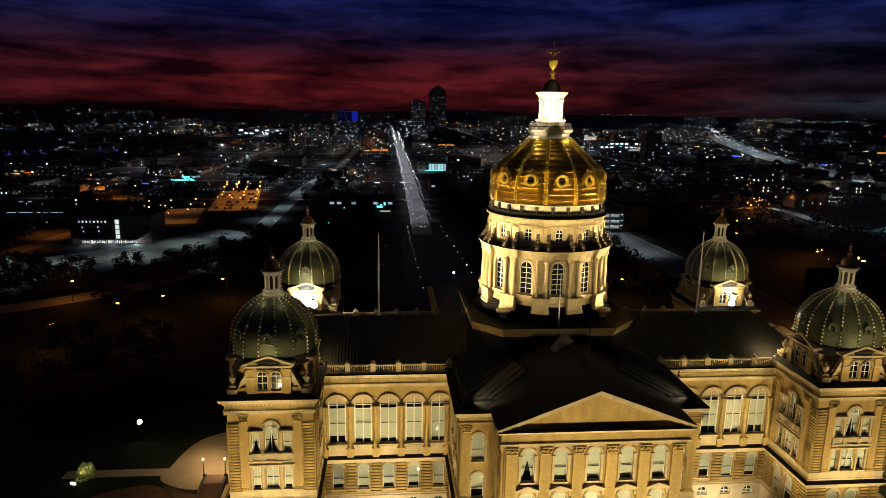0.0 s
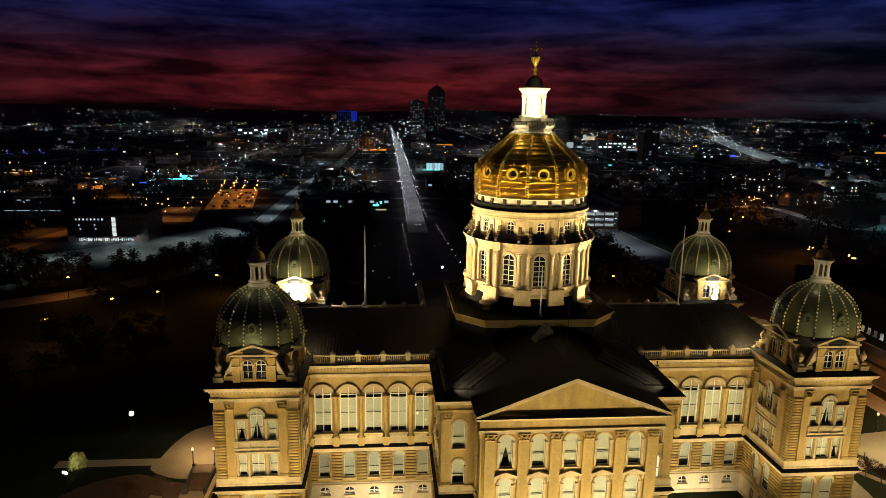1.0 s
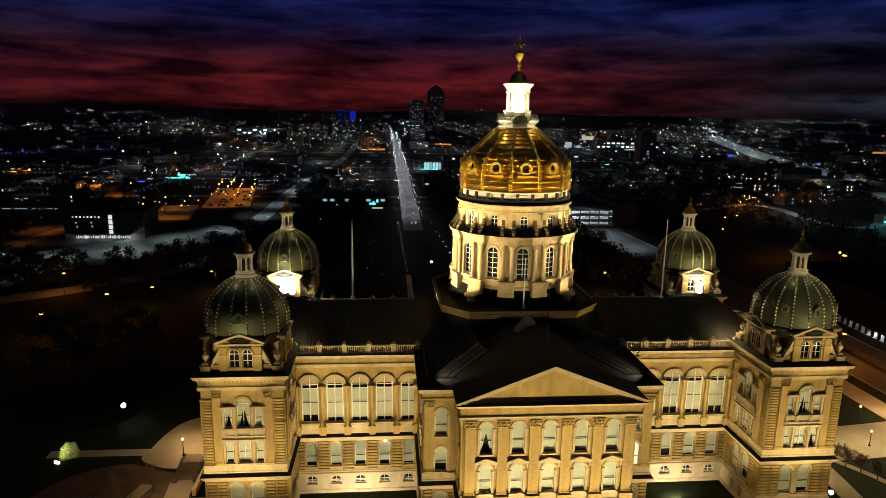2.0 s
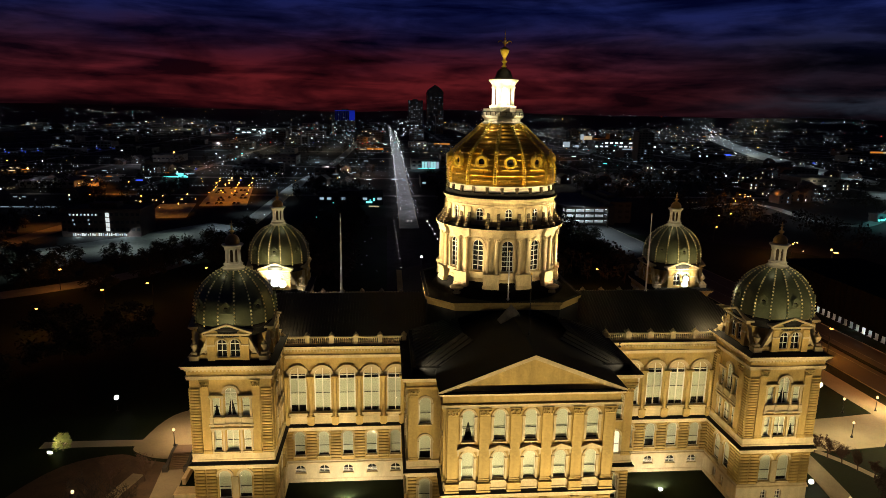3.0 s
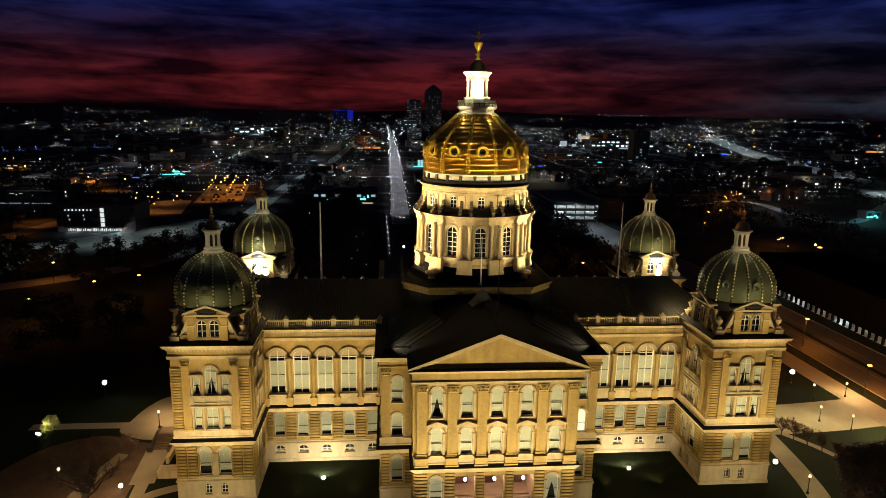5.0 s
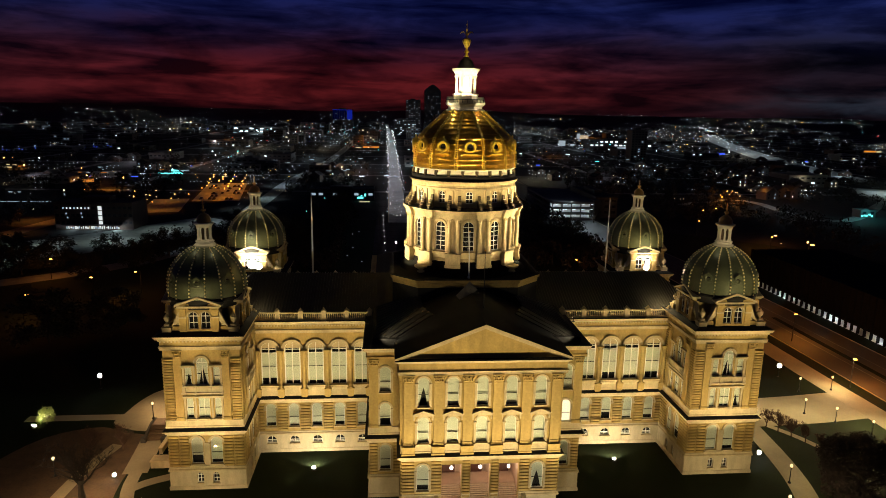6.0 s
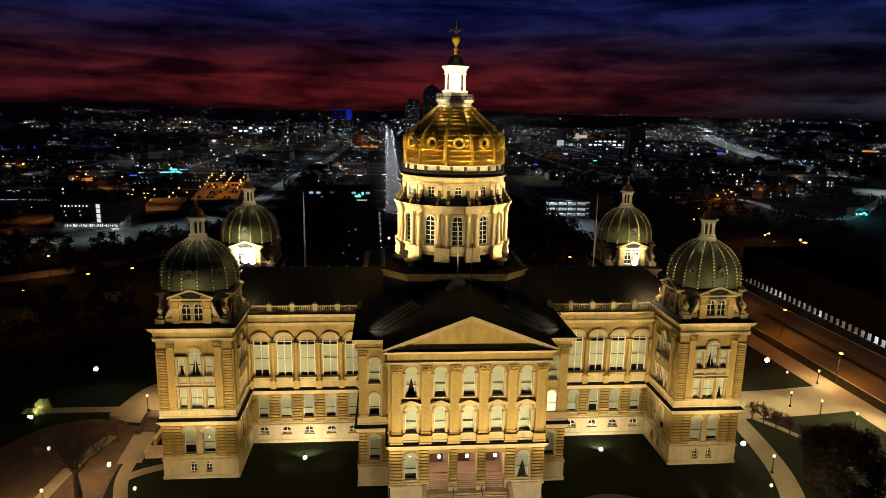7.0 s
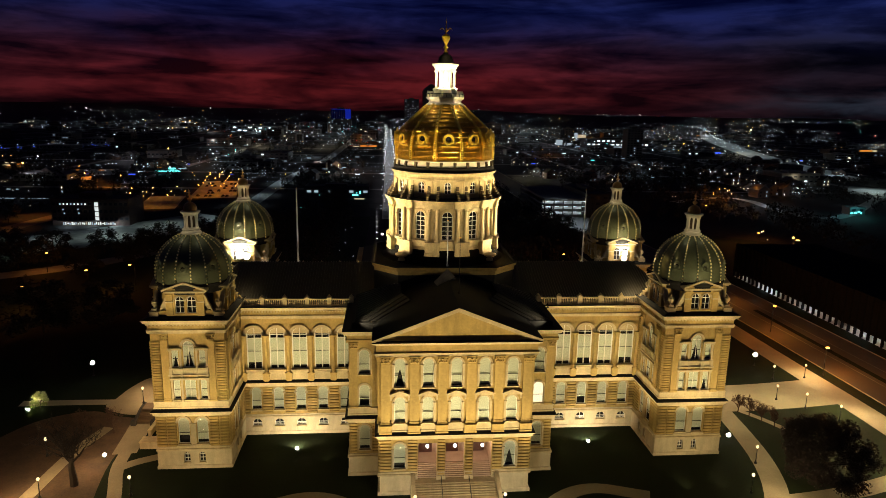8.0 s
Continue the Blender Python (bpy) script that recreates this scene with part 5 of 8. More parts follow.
def roofs():
    RY, RZ, E = 1.2, 31.6, 26.15
    for sg in (-1, 1):
        g = Geo()
        xa, xb = sg * 13.0, sg * 49.0
        xr = sg * 43.0
        A, B, C, D = (xa, -12.6, E), (xb, -12.6, E), (xb, 15.0, E), (xa, 15.0, E)
        R0, R1 = (xa, RY, RZ), (xr, RY, RZ)
        for f in ([A, B, R1, R0], [C, D, R0, R1], [B, C, R1]):
            g.face(f if sg > 0 else f[::-1])
        put("wing_roof", g.mesh("wing_roof", LEAD), capitol, label="dark standing seam metal wing roof")
        pr = []
        n = 62
        for i in range(n + 1):
            x = 13.6 + (48.4 - 13.6) * i / n
            t = 1.0 if x < 43 else (49 - x) / 6.0
            for y0 in (-12.6, 15.0):
                pr.append(((sg * x, y0, E), (sg * x, y0 + (RY - y0) * t, E + (RZ - E) * t)))
        seams(pr)
    # gable roof of the pavilion, running back to the dome platform
    g = Geo()
    g.loops([[(-14.1, y, 27.44), (0, y, 32.94), (14.1, y, 27.44)] for y in (P_Y - 1.2, -14.0)], 0, False, False, False)
    put("pavilion_roof", g.mesh("pavilion_roof", SLATE), capitol, label="black slate gable roof")
    for sg in (-1, 1):
        g = Geo()
        a, b, c, d, e, f = (sg * 17.6, S_Y + 0.8, 27.5), (sg * 9.0, -21.0, 30.9), (sg * 9.0, -13.0, 30.9), (sg * 17.6, -10.0, 27.5), (sg * 5.0, -26.0, 29.0), (sg * 10.0, S_Y + 0.8, 27.5)
        g.v += [a, b, c, d, e, f]
        g.f += [(0, 1, 2, 3), (0, 5, 4, 1)]
        g.s += [False, False]
        g.m += [0, 0]
        put("pavilion_side_roof", g.mesh("pavilion_side_roof", LEAD), capitol, label="dark metal hipped side roof")
    pr = []
    for sg in (-1, 1):
        for i in range(12):
            t = i / 11
            y = S_Y + 0.8 + (-10.5 - S_Y - 0.8) * t
            yt = -21.0 + 8.0 * t
            pr.append(((sg * 17.6, y, 27.52), (sg * 9.0, yt, 30.92)))
        for i in range(8):
            t = i / 7
            pr.append(((sg * (17.6 - 7.6 * t), S_Y + 0.8, 27.5), (sg * (9.0 - 4.0 * t), -21.0 - 5.0 * t, 30.9 - 1.9 * t)))
    seams(pr)
    # hatch house beside the ridge, its pale cover rising towards the dome; corners placed to fit the camera's view
    front = [(-2.9, -20.0, 32.6), (-2.1, -20.6, 31.8), (1.1, -19.0, 33.4), (-0.3, -18.6, 34.9)]
    g = Geo()
    g.loops([[(x, y + 0.06, z - 0.04) for x, y, z in front], [(x + 0.6, y + 2.0, min(z, 33.0) - 0.9) for x, y, z in front]], 0, False, True)
    hatch = put("roof_hatch", g.mesh("roof_hatch", LEAD), capitol)
    g = Geo()
    g.loops([front, [(x, y + 0.05, z + 0.08) for x, y, z in front]], 0, False, True)
    put("lid", g.mesh("lid", LITLID), hatch, None, "cover made pale for the light it catches")
    # the dome's platform with its lit parapet
    def octo(h, c, z):
        return [(-h + c, -h, z), (h - c, -h, z), (h, -h + c, z), (h, h - c, z), (h - c, h, z), (-h + c, h, z), (-h, h - c, z), (-h, -h + c, z)]
    g = Geo()
    g.loops([octo(14.2, 4.7, 25.0), octo(14.2, 4.7, 32.5)])
    # slate colour stands for the unlit wall under the lit parapet
    put("platform_wall", g.mesh("platform_wall", SLATE), capitol, label="platform wall in dark slate colour for its shade")
    g = Geo()
    g.loops([octo(14.2, 4.7, 32.5), octo(14.3, 4.7, 33.3), octo(14.6, 4.8, 33.5), octo(14.65, 4.8, 34.0)])
    # unlit top of the parapet, its shade given in slate
    g.loops([octo(14.65, 4.8, 34.0), octo(14.1, 4.7, 34.1), octo(13.9, 4.65, 33.9)], 1)
    put("platform_parapet", g.mesh("platform_parapet", STONE, SLATE), capitol)
    g = Geo()
    g.loops([octo(13.9, 4.65, 33.9), octo(13.6, 4.6, 33.7), octo(11.0, 4.6, 33.8)])
    g.lathe([(13.0, 33.72), (12.2, 34.2), (11.3, 35.4), (10.9, 36.6), (10.6, 37.0)], 64, DX)
    put("platform_roof", g.mesh("platform_roof", ROOFBLACK), capitol, label="roof round the drum, darkened near black for shade")
    # the west pavilion, closing the far side
    g = Geo()
    g.box(-18.3, 18.3, 12.0, 38.0, G0 - 0.2, 26.6)
    g.ring(-18.3, 18.3, 12.0, 38.0, [(0, 25.8), (0.6, 26.1), (1.0, 26.5), (1.0, 26.8), (-1, 26.9)])
    put("west_pavilion_wall", g.mesh("west_pavilion_wall", STONE), capitol)
    g = Geo()
    for sg in (-1, 1):
        g.face([(sg * 18.0, 39.0, 26.9), (0, 39.0, 31.5), (0, 13.0, 31.5), (sg * 18.0, 13.0, 26.9)])
        g.face([(-18.0, 38.9, 26.8), (18.0, 38.9, 26.8), (0, 38.9, 31.5)])
    put("west_pavilion_roof", g.mesh("west_pavilion_roof", SLATE), capitol)


roofs()


# central dome ------------------------------------------------------------------
HERE = Matrix.Translation((DX, 0, 0))
GOLD_PROFILE = [(10.05, 54.3), (10.15, 55.6), (10.05, 57.0), (9.7, 58.6), (8.95, 60.2), (7.55, 61.6), (6.3, 62.7), (5.1, 63.75), (4.2, 64.6), (3.55, 65.3)]


def sector(g, r0, r1, half, z0, z1, mat=0, n=3):
    """A block of ring, centred on azimuth 0."""
    lo, hi = [], []
    for r in (r1, r0):
        for i in range(n + 1):
            a = (-half + 2 * half * i / n) * (1 if r == r1 else -1)
            lo.append((r * math.cos(a), r * math.sin(a), z0))
            hi.append((r * math.cos(a), r * math.sin(a), z1))
    g.loops([lo, hi], mat, False, True)


def drum_bay():
    """A thirtieth-turn bay of the drum wall: arched opening between two flat jambs; local wall frame, -y outward."""
    g = Geo()
    w = 2 * 10.6 * math.tan(radians(15))
    panel(g, -w / 2, w / 2, 36.0, 45.7, [(0, 2.15, 38.7, 44.4, True)], 0.45)
    archivolt(g, 0, 2.15, 44.4 - 1.075, 0.5, 0.3)
    for sg in (-1, 1):
        a, b = sorted((sg * 1.1, sg * 1.55))
        g.box(a, b, -0.22, 0, 38.4, 43.2)
        g.box(a - 0.06, b + 0.06, -0.34, 0, 43.0, 43.3)
    g.box(-1.75, 1.75, -0.5, 0, 38.0, 38.55)
    return g.mesh("drum_wall", DRUM)


def column_mesh():
    g = Geo()
    g.lathe([(0.52, 0), (0.52, 0.2), (0.44, 0.35), (0.40, 0.5), (0.39, 2.5), (0.34, 5.8), (0.40, 5.9), (0.36, 6.0), (0.52, 6.55)], 16)
    g.box(-0.55, 0.55, -0.55, 0.55, 6.5, 6.7)
    for k in range(8):
        a = 2 * math.pi * k / 8
        g.lathe([(0.04, 6.02), (0.13, 6.2), (0.15, 6.38), (0.03, 6.5)], 5, 0.44 * math.cos(a), 0.44 * math.sin(a))
    return g.mesh("drum_column", DRUM)


def drum_pedestal():
    """Pedestal that carries a pair of columns."""
    g = Geo()
    sector(g, 9.9, 12.1, 0.128, 35.6, 36.2)
    sector(g, 9.9, 11.95, 0.122, 36.2, 37.9)
    sector(g, 9.9, 12.15, 0.131, 37.9, 38.4)
    return g.mesh("drum_pedestal", DRUM)


def drum_pier():
    g = Geo()
    sector(g, 9.9, 10.75, 0.15, 38.4, 45.1)
    return g.mesh("drum_pier", DRUM)


def entablature_break():
    g = Geo()
    sector(g, 9.9, 11.75, 0.150, 45.1, 45.5)
    sector(g, 9.9, 11.85, 0.152, 45.5, 45.9)
    sector(g, 9.9, 12.05, 0.158, 45.9, 46.2)
    sector(g, 9.9, 12.3, 0.166, 46.2, 46.65)
    return g.mesh("entablature_break", DRUM)


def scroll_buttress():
    """Paired stepped consoles on the drum's cornice: shade put into the dark body colour, lit steps drawn as pale caps.
    """
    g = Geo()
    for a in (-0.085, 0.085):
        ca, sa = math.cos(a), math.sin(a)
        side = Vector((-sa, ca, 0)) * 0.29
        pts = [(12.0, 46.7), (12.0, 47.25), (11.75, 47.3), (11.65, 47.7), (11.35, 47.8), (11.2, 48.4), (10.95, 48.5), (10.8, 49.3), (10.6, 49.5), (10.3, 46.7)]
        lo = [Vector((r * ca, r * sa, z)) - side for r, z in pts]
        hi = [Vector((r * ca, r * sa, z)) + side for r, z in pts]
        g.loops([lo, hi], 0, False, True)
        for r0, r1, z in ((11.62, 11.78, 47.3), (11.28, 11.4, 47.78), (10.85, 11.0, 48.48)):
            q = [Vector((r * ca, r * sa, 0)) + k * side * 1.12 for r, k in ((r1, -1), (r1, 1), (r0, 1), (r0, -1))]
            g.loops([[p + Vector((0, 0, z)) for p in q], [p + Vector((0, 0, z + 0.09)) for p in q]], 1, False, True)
    return g.mesh("scroll_buttress", SHADEBROWN, DRUM)


def attic_bay():
    g = Geo()
    w = 2 * 10.3 * math.tan(radians(15))
    panel(g, -w / 2, w / 2, 46.6, 50.6, [(0, 1.35, 47.9, 50.2, True)], 0.35)
    archivolt(g, 0, 1.35, 50.2 - 0.675, 0.28, 0.16)
    for sg in (-1, 1):
        a, b = sorted((sg * 1.6, sg * 2.5))
        g.box(a, b, -0.2, 0, 46.6, 50.4)
    return g.mesh("attic_drum_wall", DRUM)


def gold_rib():
    """A rib of the gilded dome: two roll mouldings with rope-like studs."""
    g = Geo()
    for off in (-0.022, 0.022):
        pts = [((r + 0.12) * math.cos(off * 10.4 / max(r, 4)), (r + 0.12) * math.sin(off * 10.4 / max(r, 4)), z) for r, z in GOLD_PROFILE]
        g.tube(pts, 0.13, 6)
    for (r0, z0), (r1, z1) in zip(GOLD_PROFILE, GOLD_PROFILE[1:]):
        n = max(1, round(math.hypot(r1 - r0, z1 - z0) / 0.42))
        for k in range(n):
            r, z = r0 + (r1 - r0) * k / n, z0 + (z1 - z0) * k / n
            g.lathe([(0.03, z - 0.17), (0.25, z - 0.07), (0.25, z + 0.07), (0.03, z + 0.17)], 6, r + 0.3, 0)
    return g.mesh("gilded_rib", GILT)


def gold_oculus():
    g = Geo()
    rings = []
    for rad, out in ((1.18, -0.6), (1.22, 0.45), (1.1, 0.72), (0.72, 0.66), (0.6, 0.2)):
        rings.append([(out, rad * math.cos(2 * math.pi * j / 20), rad * math.sin(2 * math.pi * j / 20)) for j in range(20)])
    g.loops(rings, 0, True)
    g.face(rings[-1], 1)
    g.box(-0.5, 0.75, -1.5, 1.5, -1.5, -1.22)
    for sg in (-1, 1):
        pts = [(0.35, sg * (1.3 + 0.3 * math.cos(t) * (1 - t / 8)), -0.75 + 0.3 * math.sin(t) * (1 - t / 8)) for t in [k * 0.6 for k in range(9)]]
        g.tube(pts, 0.13, 5)
    g.lathe([(0.35, 1.0), (0.3, 1.3), (0.12, 1.5), (0.2, 1.75), (0.02, 2.1)], 8, 0.0, 0)
    return g.mesh("dome_oculus", GILT, NEARBLACK)


def central_dome():
    for k in range(12):
        a = 2 * math.pi * k / 12
        m = HERE @ Matrix.Rotation(a, 4, "Z") @ Matrix.Translation((0, -10.6, 0))
        put("drum_wall", shared("drum_bay", drum_bay), capitol, m)
        add_window(capitol, m @ Matrix.Translation((0, 0.3, 38.7)), 2.15, 5.7, True, 1, (0.2, 0.4, 0.6, 0.8), "dark", 0.12, sill=False)
        m2 = HERE @ Matrix.Rotation(a, 4, "Z") @ Matrix.Translation((0, -10.3, 0))
        put("attic_drum_wall", shared("attic_bay", attic_bay), capitol, m2)
        add_window(capitol, m2 @ Matrix.Translation((0, 0.25, 47.9)), 1.35, 2.3, True, 1, (0.5,), "dark", 0.12, sill=False)
        mb = HERE @ Matrix.Rotation(a + math.pi / 12, 4, "Z")
        put("drum_pedestal", shared("drum_pedestal", drum_pedestal), capitol, mb)
        put("drum_pier", shared("drum_pier", drum_pier), capitol, mb)
        put("entablature_break", shared("entablature_break", entablature_break), capitol, mb)
        put("scroll_buttress", shared("scroll", scroll_buttress), capitol, mb, "stone console with its shade in dark brown, lit steps as pale caps")
        for da in (-0.075, 0.075):
            put("drum_column", shared("col", column_mesh), capitol, mb @ Matrix.Rotation(da, 4, "Z") @ Matrix.Translation((11.25, 0, 38.4)))
    g = Geo()
    g.lathe([(10.9, 35.0), (10.9, 37.0), (10.75, 37.2)], 48)
    g.lathe([(10.6, 45.0), (11.05, 45.15), (11.1, 45.8), (11.3, 45.9), (11.35, 46.15), (11.6, 46.25), (11.75, 46.6), (11.75, 46.7), (10.2, 46.9)], 72)
    put("drum_entablature", g.mesh("drum_entablature", DRUM), capitol, HERE)
    # top of the drum's cornice, slate-dark for the shade it lies in
    g = Geo()
    g.lathe([(12.25, 46.67), (12.2, 46.72), (10.3, 47.1)], 72, caps=False)
    put("drum_flashing", g.mesh("drum_flashing", SLATE), capitol, HERE)
    g = Geo()
    g.lathe([(10.2, 50.3), (10.5, 50.45), (10.55, 50.8), (10.45, 50.9), (10.45, 51.3), (10.65, 51.45), (10.95, 51.7), (11.0, 52.0), (10.5, 52.05)], 72)
    put("attic_cornice", g.mesh("attic_cornice", DRUM), capitol, HERE)
    g = Geo()
    g.lathe([(10.95, 52.02), (10.9, 52.1), (10.5, 52.3), (10.45, 52.95), (10.2, 53.1)], 72)
    put("dome_gutter", g.mesh("dome_gutter", SLATE), capitol, HERE, label="black gutter band round the dome's foot")
    g = Geo()
    g.lathe([(10.05, 53.0), (10.1, 53.1), (10.1, 54.0), (10.32, 54.1), (10.34, 54.25), (10.1, 54.32)], 72)
    put("dome_base_band", g.mesh("dome_base_band", PALE), capitol, HERE, "cream painted band below the gilding")
    for k in range(24):
        put("band_bracket", shared("band_bracket", _bracket), capitol, HERE @ Matrix.Rotation(2 * math.pi * (k + 0.5) / 24, 4, "Z"))
    g = Geo()
    prof = []
    for (r0, z0), (r1, z1) in zip(GOLD_PROFILE, GOLD_PROFILE[1:]):
        n = 3 if z1 - z0 > 1.0 else 2
        for i in range(n):
            r, z, rn, zn = r0 + (r1 - r0) * i / n, z0 + (z1 - z0) * i / n, r0 + (r1 - r0) * (i + 1) / n, z0 + (z1 - z0) * (i + 1) / n
            # lapped courses of sheet: each stands a little proud of the one above
            prof += [(r + 0.10, z), (rn + 0.10, zn - 0.10), (rn + 0.05, zn - 0.02), (rn, zn)]
    g.lathe(prof, 96, smooth=True, caps=False)
    rolls = []
    for z in (55.2, 56.15, 57.1, 58.05, 59.0, 59.95, 60.85, 61.7, 62.5, 63.2, 63.85, 64.4):
        r = dome_r(z, GOLD_PROFILE) + 0.04
        rolls.append([(r, z - 0.11), (r + 0.13, z - 0.08), (r + 0.17, z), (r + 0.13, z + 0.08), (r - 0.05, z + 0.11)])
    dome = put("gilded_dome", g.mesh("gilded_dome", GOLD), capitol, HERE, "gold-leaf dome in lapped courses")
    for prof in rolls:
        g = Geo()
        g.lathe(prof, 96, caps=False)
        put("gilded_band", g.mesh("gilded_band", GOLD), dome)
    for k in range(12):
        a = 2 * math.pi * k / 12
        put("gilded_rib", shared("gold_rib", gold_rib), dome, Matrix.Rotation(a + math.pi / 12, 4, "Z"))
        put("dome_oculus", shared("gold_oculus", gold_oculus), dome, Matrix.Rotation(a, 4, "Z") @ Matrix.Translation((9.75, 0, 58.5)) @ Matrix.Scale(0.98, 4))
    # lantern
    g = Geo()
    g.lathe([(3.9, 65.0), (4.1, 65.3), (3.5, 65.6), (3.5, 66.0), (3.95, 66.3), (4.1, 66.5), (4.1, 66.7), (2.6, 66.8)], 8, mat=0, smooth=False, turn=math.pi / 8)
    for k in range(4):
        a = math.pi / 2 * k
        ca, sa = math.cos(a), math.sin(a)
        tri = [(-1.9, 66.7), (1.9, 66.7), (0, 67.9)]
        g.loops([[(ca * 3.7 - sa * t, sa * 3.7 + ca * t, z) for t, z in tri], [(ca * 2.2 - sa * t, sa * 2.2 + ca * t, z) for t, z in tri]], 0, False, True)
    g.lathe([(2.55, 66.7), (2.55, 68.1), (2.7, 68.2), (2.7, 68.45), (2.2, 68.5)], 8, smooth=False, turn=math.pi / 8)
    base = put("lantern_base", g.mesh("lantern_base", PALE), capitol, HERE)
    g = Geo()
    for k in range(24):
        a = 2 * math.pi * k / 24
        g.lathe([(0.06, 66.7), (0.05, 67.3)], 5, 3.85 * math.cos(a), 3.85 * math.sin(a))
    g.lathe([(3.95, 67.25), (3.95, 67.38), (3.75, 67.38), (3.75, 67.25)], 24, caps=False)
    put("lantern_railing", g.mesh("lantern_railing", IRON), base)
    g = Geo()
    g.lathe([(1.35, 68.4), (1.35, 72.0)], 8, smooth=False, turn=math.pi / 8)
    g.lathe([(2.15, 71.9), (2.25, 72.3), (2.35, 72.4), (2.5, 72.7), (2.85, 73.0), (2.9, 73.25), (2.0, 73.3)], 8, smooth=False, turn=math.pi / 8)
    lant = put("lantern", g.mesh("lantern", PALE), capitol, HERE, "brilliantly lit pale lantern")
    for k in range(8):
        a = 2 * math.pi * (k + 0.5) / 8
        g = shared("lantern_column", lambda: _lcol())
        put("lantern_column", g, lant, Matrix.Rotation(a, 4, "Z") @ Matrix.Translation((1.95, 0, 68.45)))
    g = Geo()
    g.lathe([(2.1, 73.28), (1.7, 73.6), (1.45, 74.2), (1.3, 74.7), (0.9, 75.1), (0.5, 75.3), (0.4, 75.5)], 16)
    put("lantern_cap", g.mesh("lantern_cap", SLATE), capitol, HERE, "dark lantern cap")
    g = Geo()
    g.lathe([(0.35, 75.4), (0.5, 75.6), (0.3, 75.9), (0.25, 76.2), (0.55, 76.5), (0.3, 76.75), (0.2, 77.1), (0.45, 77.5), (0.8, 78.2), (0.85, 78.7), (0.5, 79.0), (0.14, 79.15), (0.1, 80.5), (0.18, 80.7), (0.06, 80.9), (0.05, 81.4), (0.14, 81.55), (0.03, 81.8), (0.02, 82.3)], 14)
    for k in range(4):
        a = math.pi / 2 * k
        g.tube([(0.08 * math.cos(a), 0.08 * math.sin(a), 79.6), (0.7 * math.cos(a), 0.7 * math.sin(a), 80.25), (1.1 * math.cos(a), 1.1 * math.sin(a), 80.15), (1.3 * math.cos(a), 1.3 * math.sin(a), 79.85)], [0.14, 0.13, 0.1, 0.06], 6)
    put("finial", g.mesh("finial", GILT), capitol, HERE, "gilded finial with scrolled arms")
    # bowls on the platform corners
    for k in range(4):
        a = radians(-45 + 90 * k)
        g = shared("bowl", lambda: _bowl())
        put("platform_bowl", g, capitol, HERE @ Matrix.Translation((12.7 * math.cos(a), 12.7 * math.sin(a), 34.3)))


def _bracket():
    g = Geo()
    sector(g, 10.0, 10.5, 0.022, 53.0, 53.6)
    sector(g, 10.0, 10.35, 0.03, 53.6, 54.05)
    return g.mesh("band_bracket", SHADEBROWN)


def _lcol():
    g = Geo()
    g.lathe([(0.28, 0), (0.28, 0.12), (0.2, 0.25), (0.18, 2.9), (0.3, 3.3)], 10)
    g.box(-0.32, 0.32, -0.32, 0.32, 3.25, 3.5)
    return g.mesh("lantern_column", PALE)


def _bowl():
    g = Geo()
    g.lathe([(0.7, 0), (0.7, 0.3), (0.4, 0.45), (0.5, 0.6), (1.2, 1.0), (1.35, 1.3), (1.25, 1.4), (0.4, 1.5)], 14)
    return g.mesh("platform_bowl", TRIM)


central_dome()

# ---- roof fittings ----


def flagpole(x, y, z0, z1, label, r=0.09, mat=POLE):
    root = tagged(new("flagpole"), label, "flagpole", "roof flagpoles")
    root.location = (x, y, z0)
    g = Geo()
    g.lathe([(r * 2.4, 0), (r * 2.4, 0.3), (r * 1.2, 0.4), (r, (z1 - z0) * 0.6), (r * 0.6, z1 - z0)], 8)
    put("pole", g.mesh("pole", mat), root)
    g = Geo()
    g.lathe([(0.02, -0.16), (0.15, -0.06), (0.15, 0.06), (0.02, 0.16)], 8)
    put("ball", g.mesh("ball", GOLD), root, Matrix.Translation((0, 0, z1 - z0 + 0.1)))
    return root


flagpole(-30.7, 1.5, 31.4, 47.3, "tall white flagpole standing on the wing roof ridge", 0.17)
flagpole(31.7, 1.2, 31.4, 47.5, "tall white flagpole standing on the wing roof ridge", 0.14)
flagpole(0.2, -12.9, 34.0, 43.0, "white flagpole in front of the drum", 0.10)
flagpole(1.0, -27.5, 32.6, 42.5, "slim dark mast standing on the pavilion ridge", 0.07, DARKWALL)


def floodlight(x, y, z, aim, size, label, group, post=0.6):
    """A floodlight: bracket, box housing and glowing lens that looks along aim."""
    root = tagged(new("floodlight"), label, "floodlight", group)
    root.location = (x, y, z)
    g = Geo()
    g.box(-0.25, 0.25, -0.25, 0.25, -post, -post + 0.12)
    g.tube([(0, 0, -post), (0, 0, -0.1)], 0.07, 6)
    put("stand", g.mesh("stand", IRON), root)
    d = Vector(aim).normalized()
    q = d.to_track_quat("Z", "Y").to_matrix().to_4x4()
    g = Geo()
    g.lathe([(size * 0.45, -size * 0.7), (size * 0.95, -size * 0.1), (size * 1.05, 0.0), (size * 1.05, 0.08), (size * 0.98, 0.08)], 14)
    put("housing", g.mesh("housing", IRON), root, q)
    g = Geo()
    g.lathe([(size, 0.085), (size * 0.8, size * 0.22), (size * 0.4, size * 0.34), (0.02, size * 0.38)], 14)
    put("lens", g.mesh("lens", L_FLOOD), root, q, "glaring white lens")
    return root


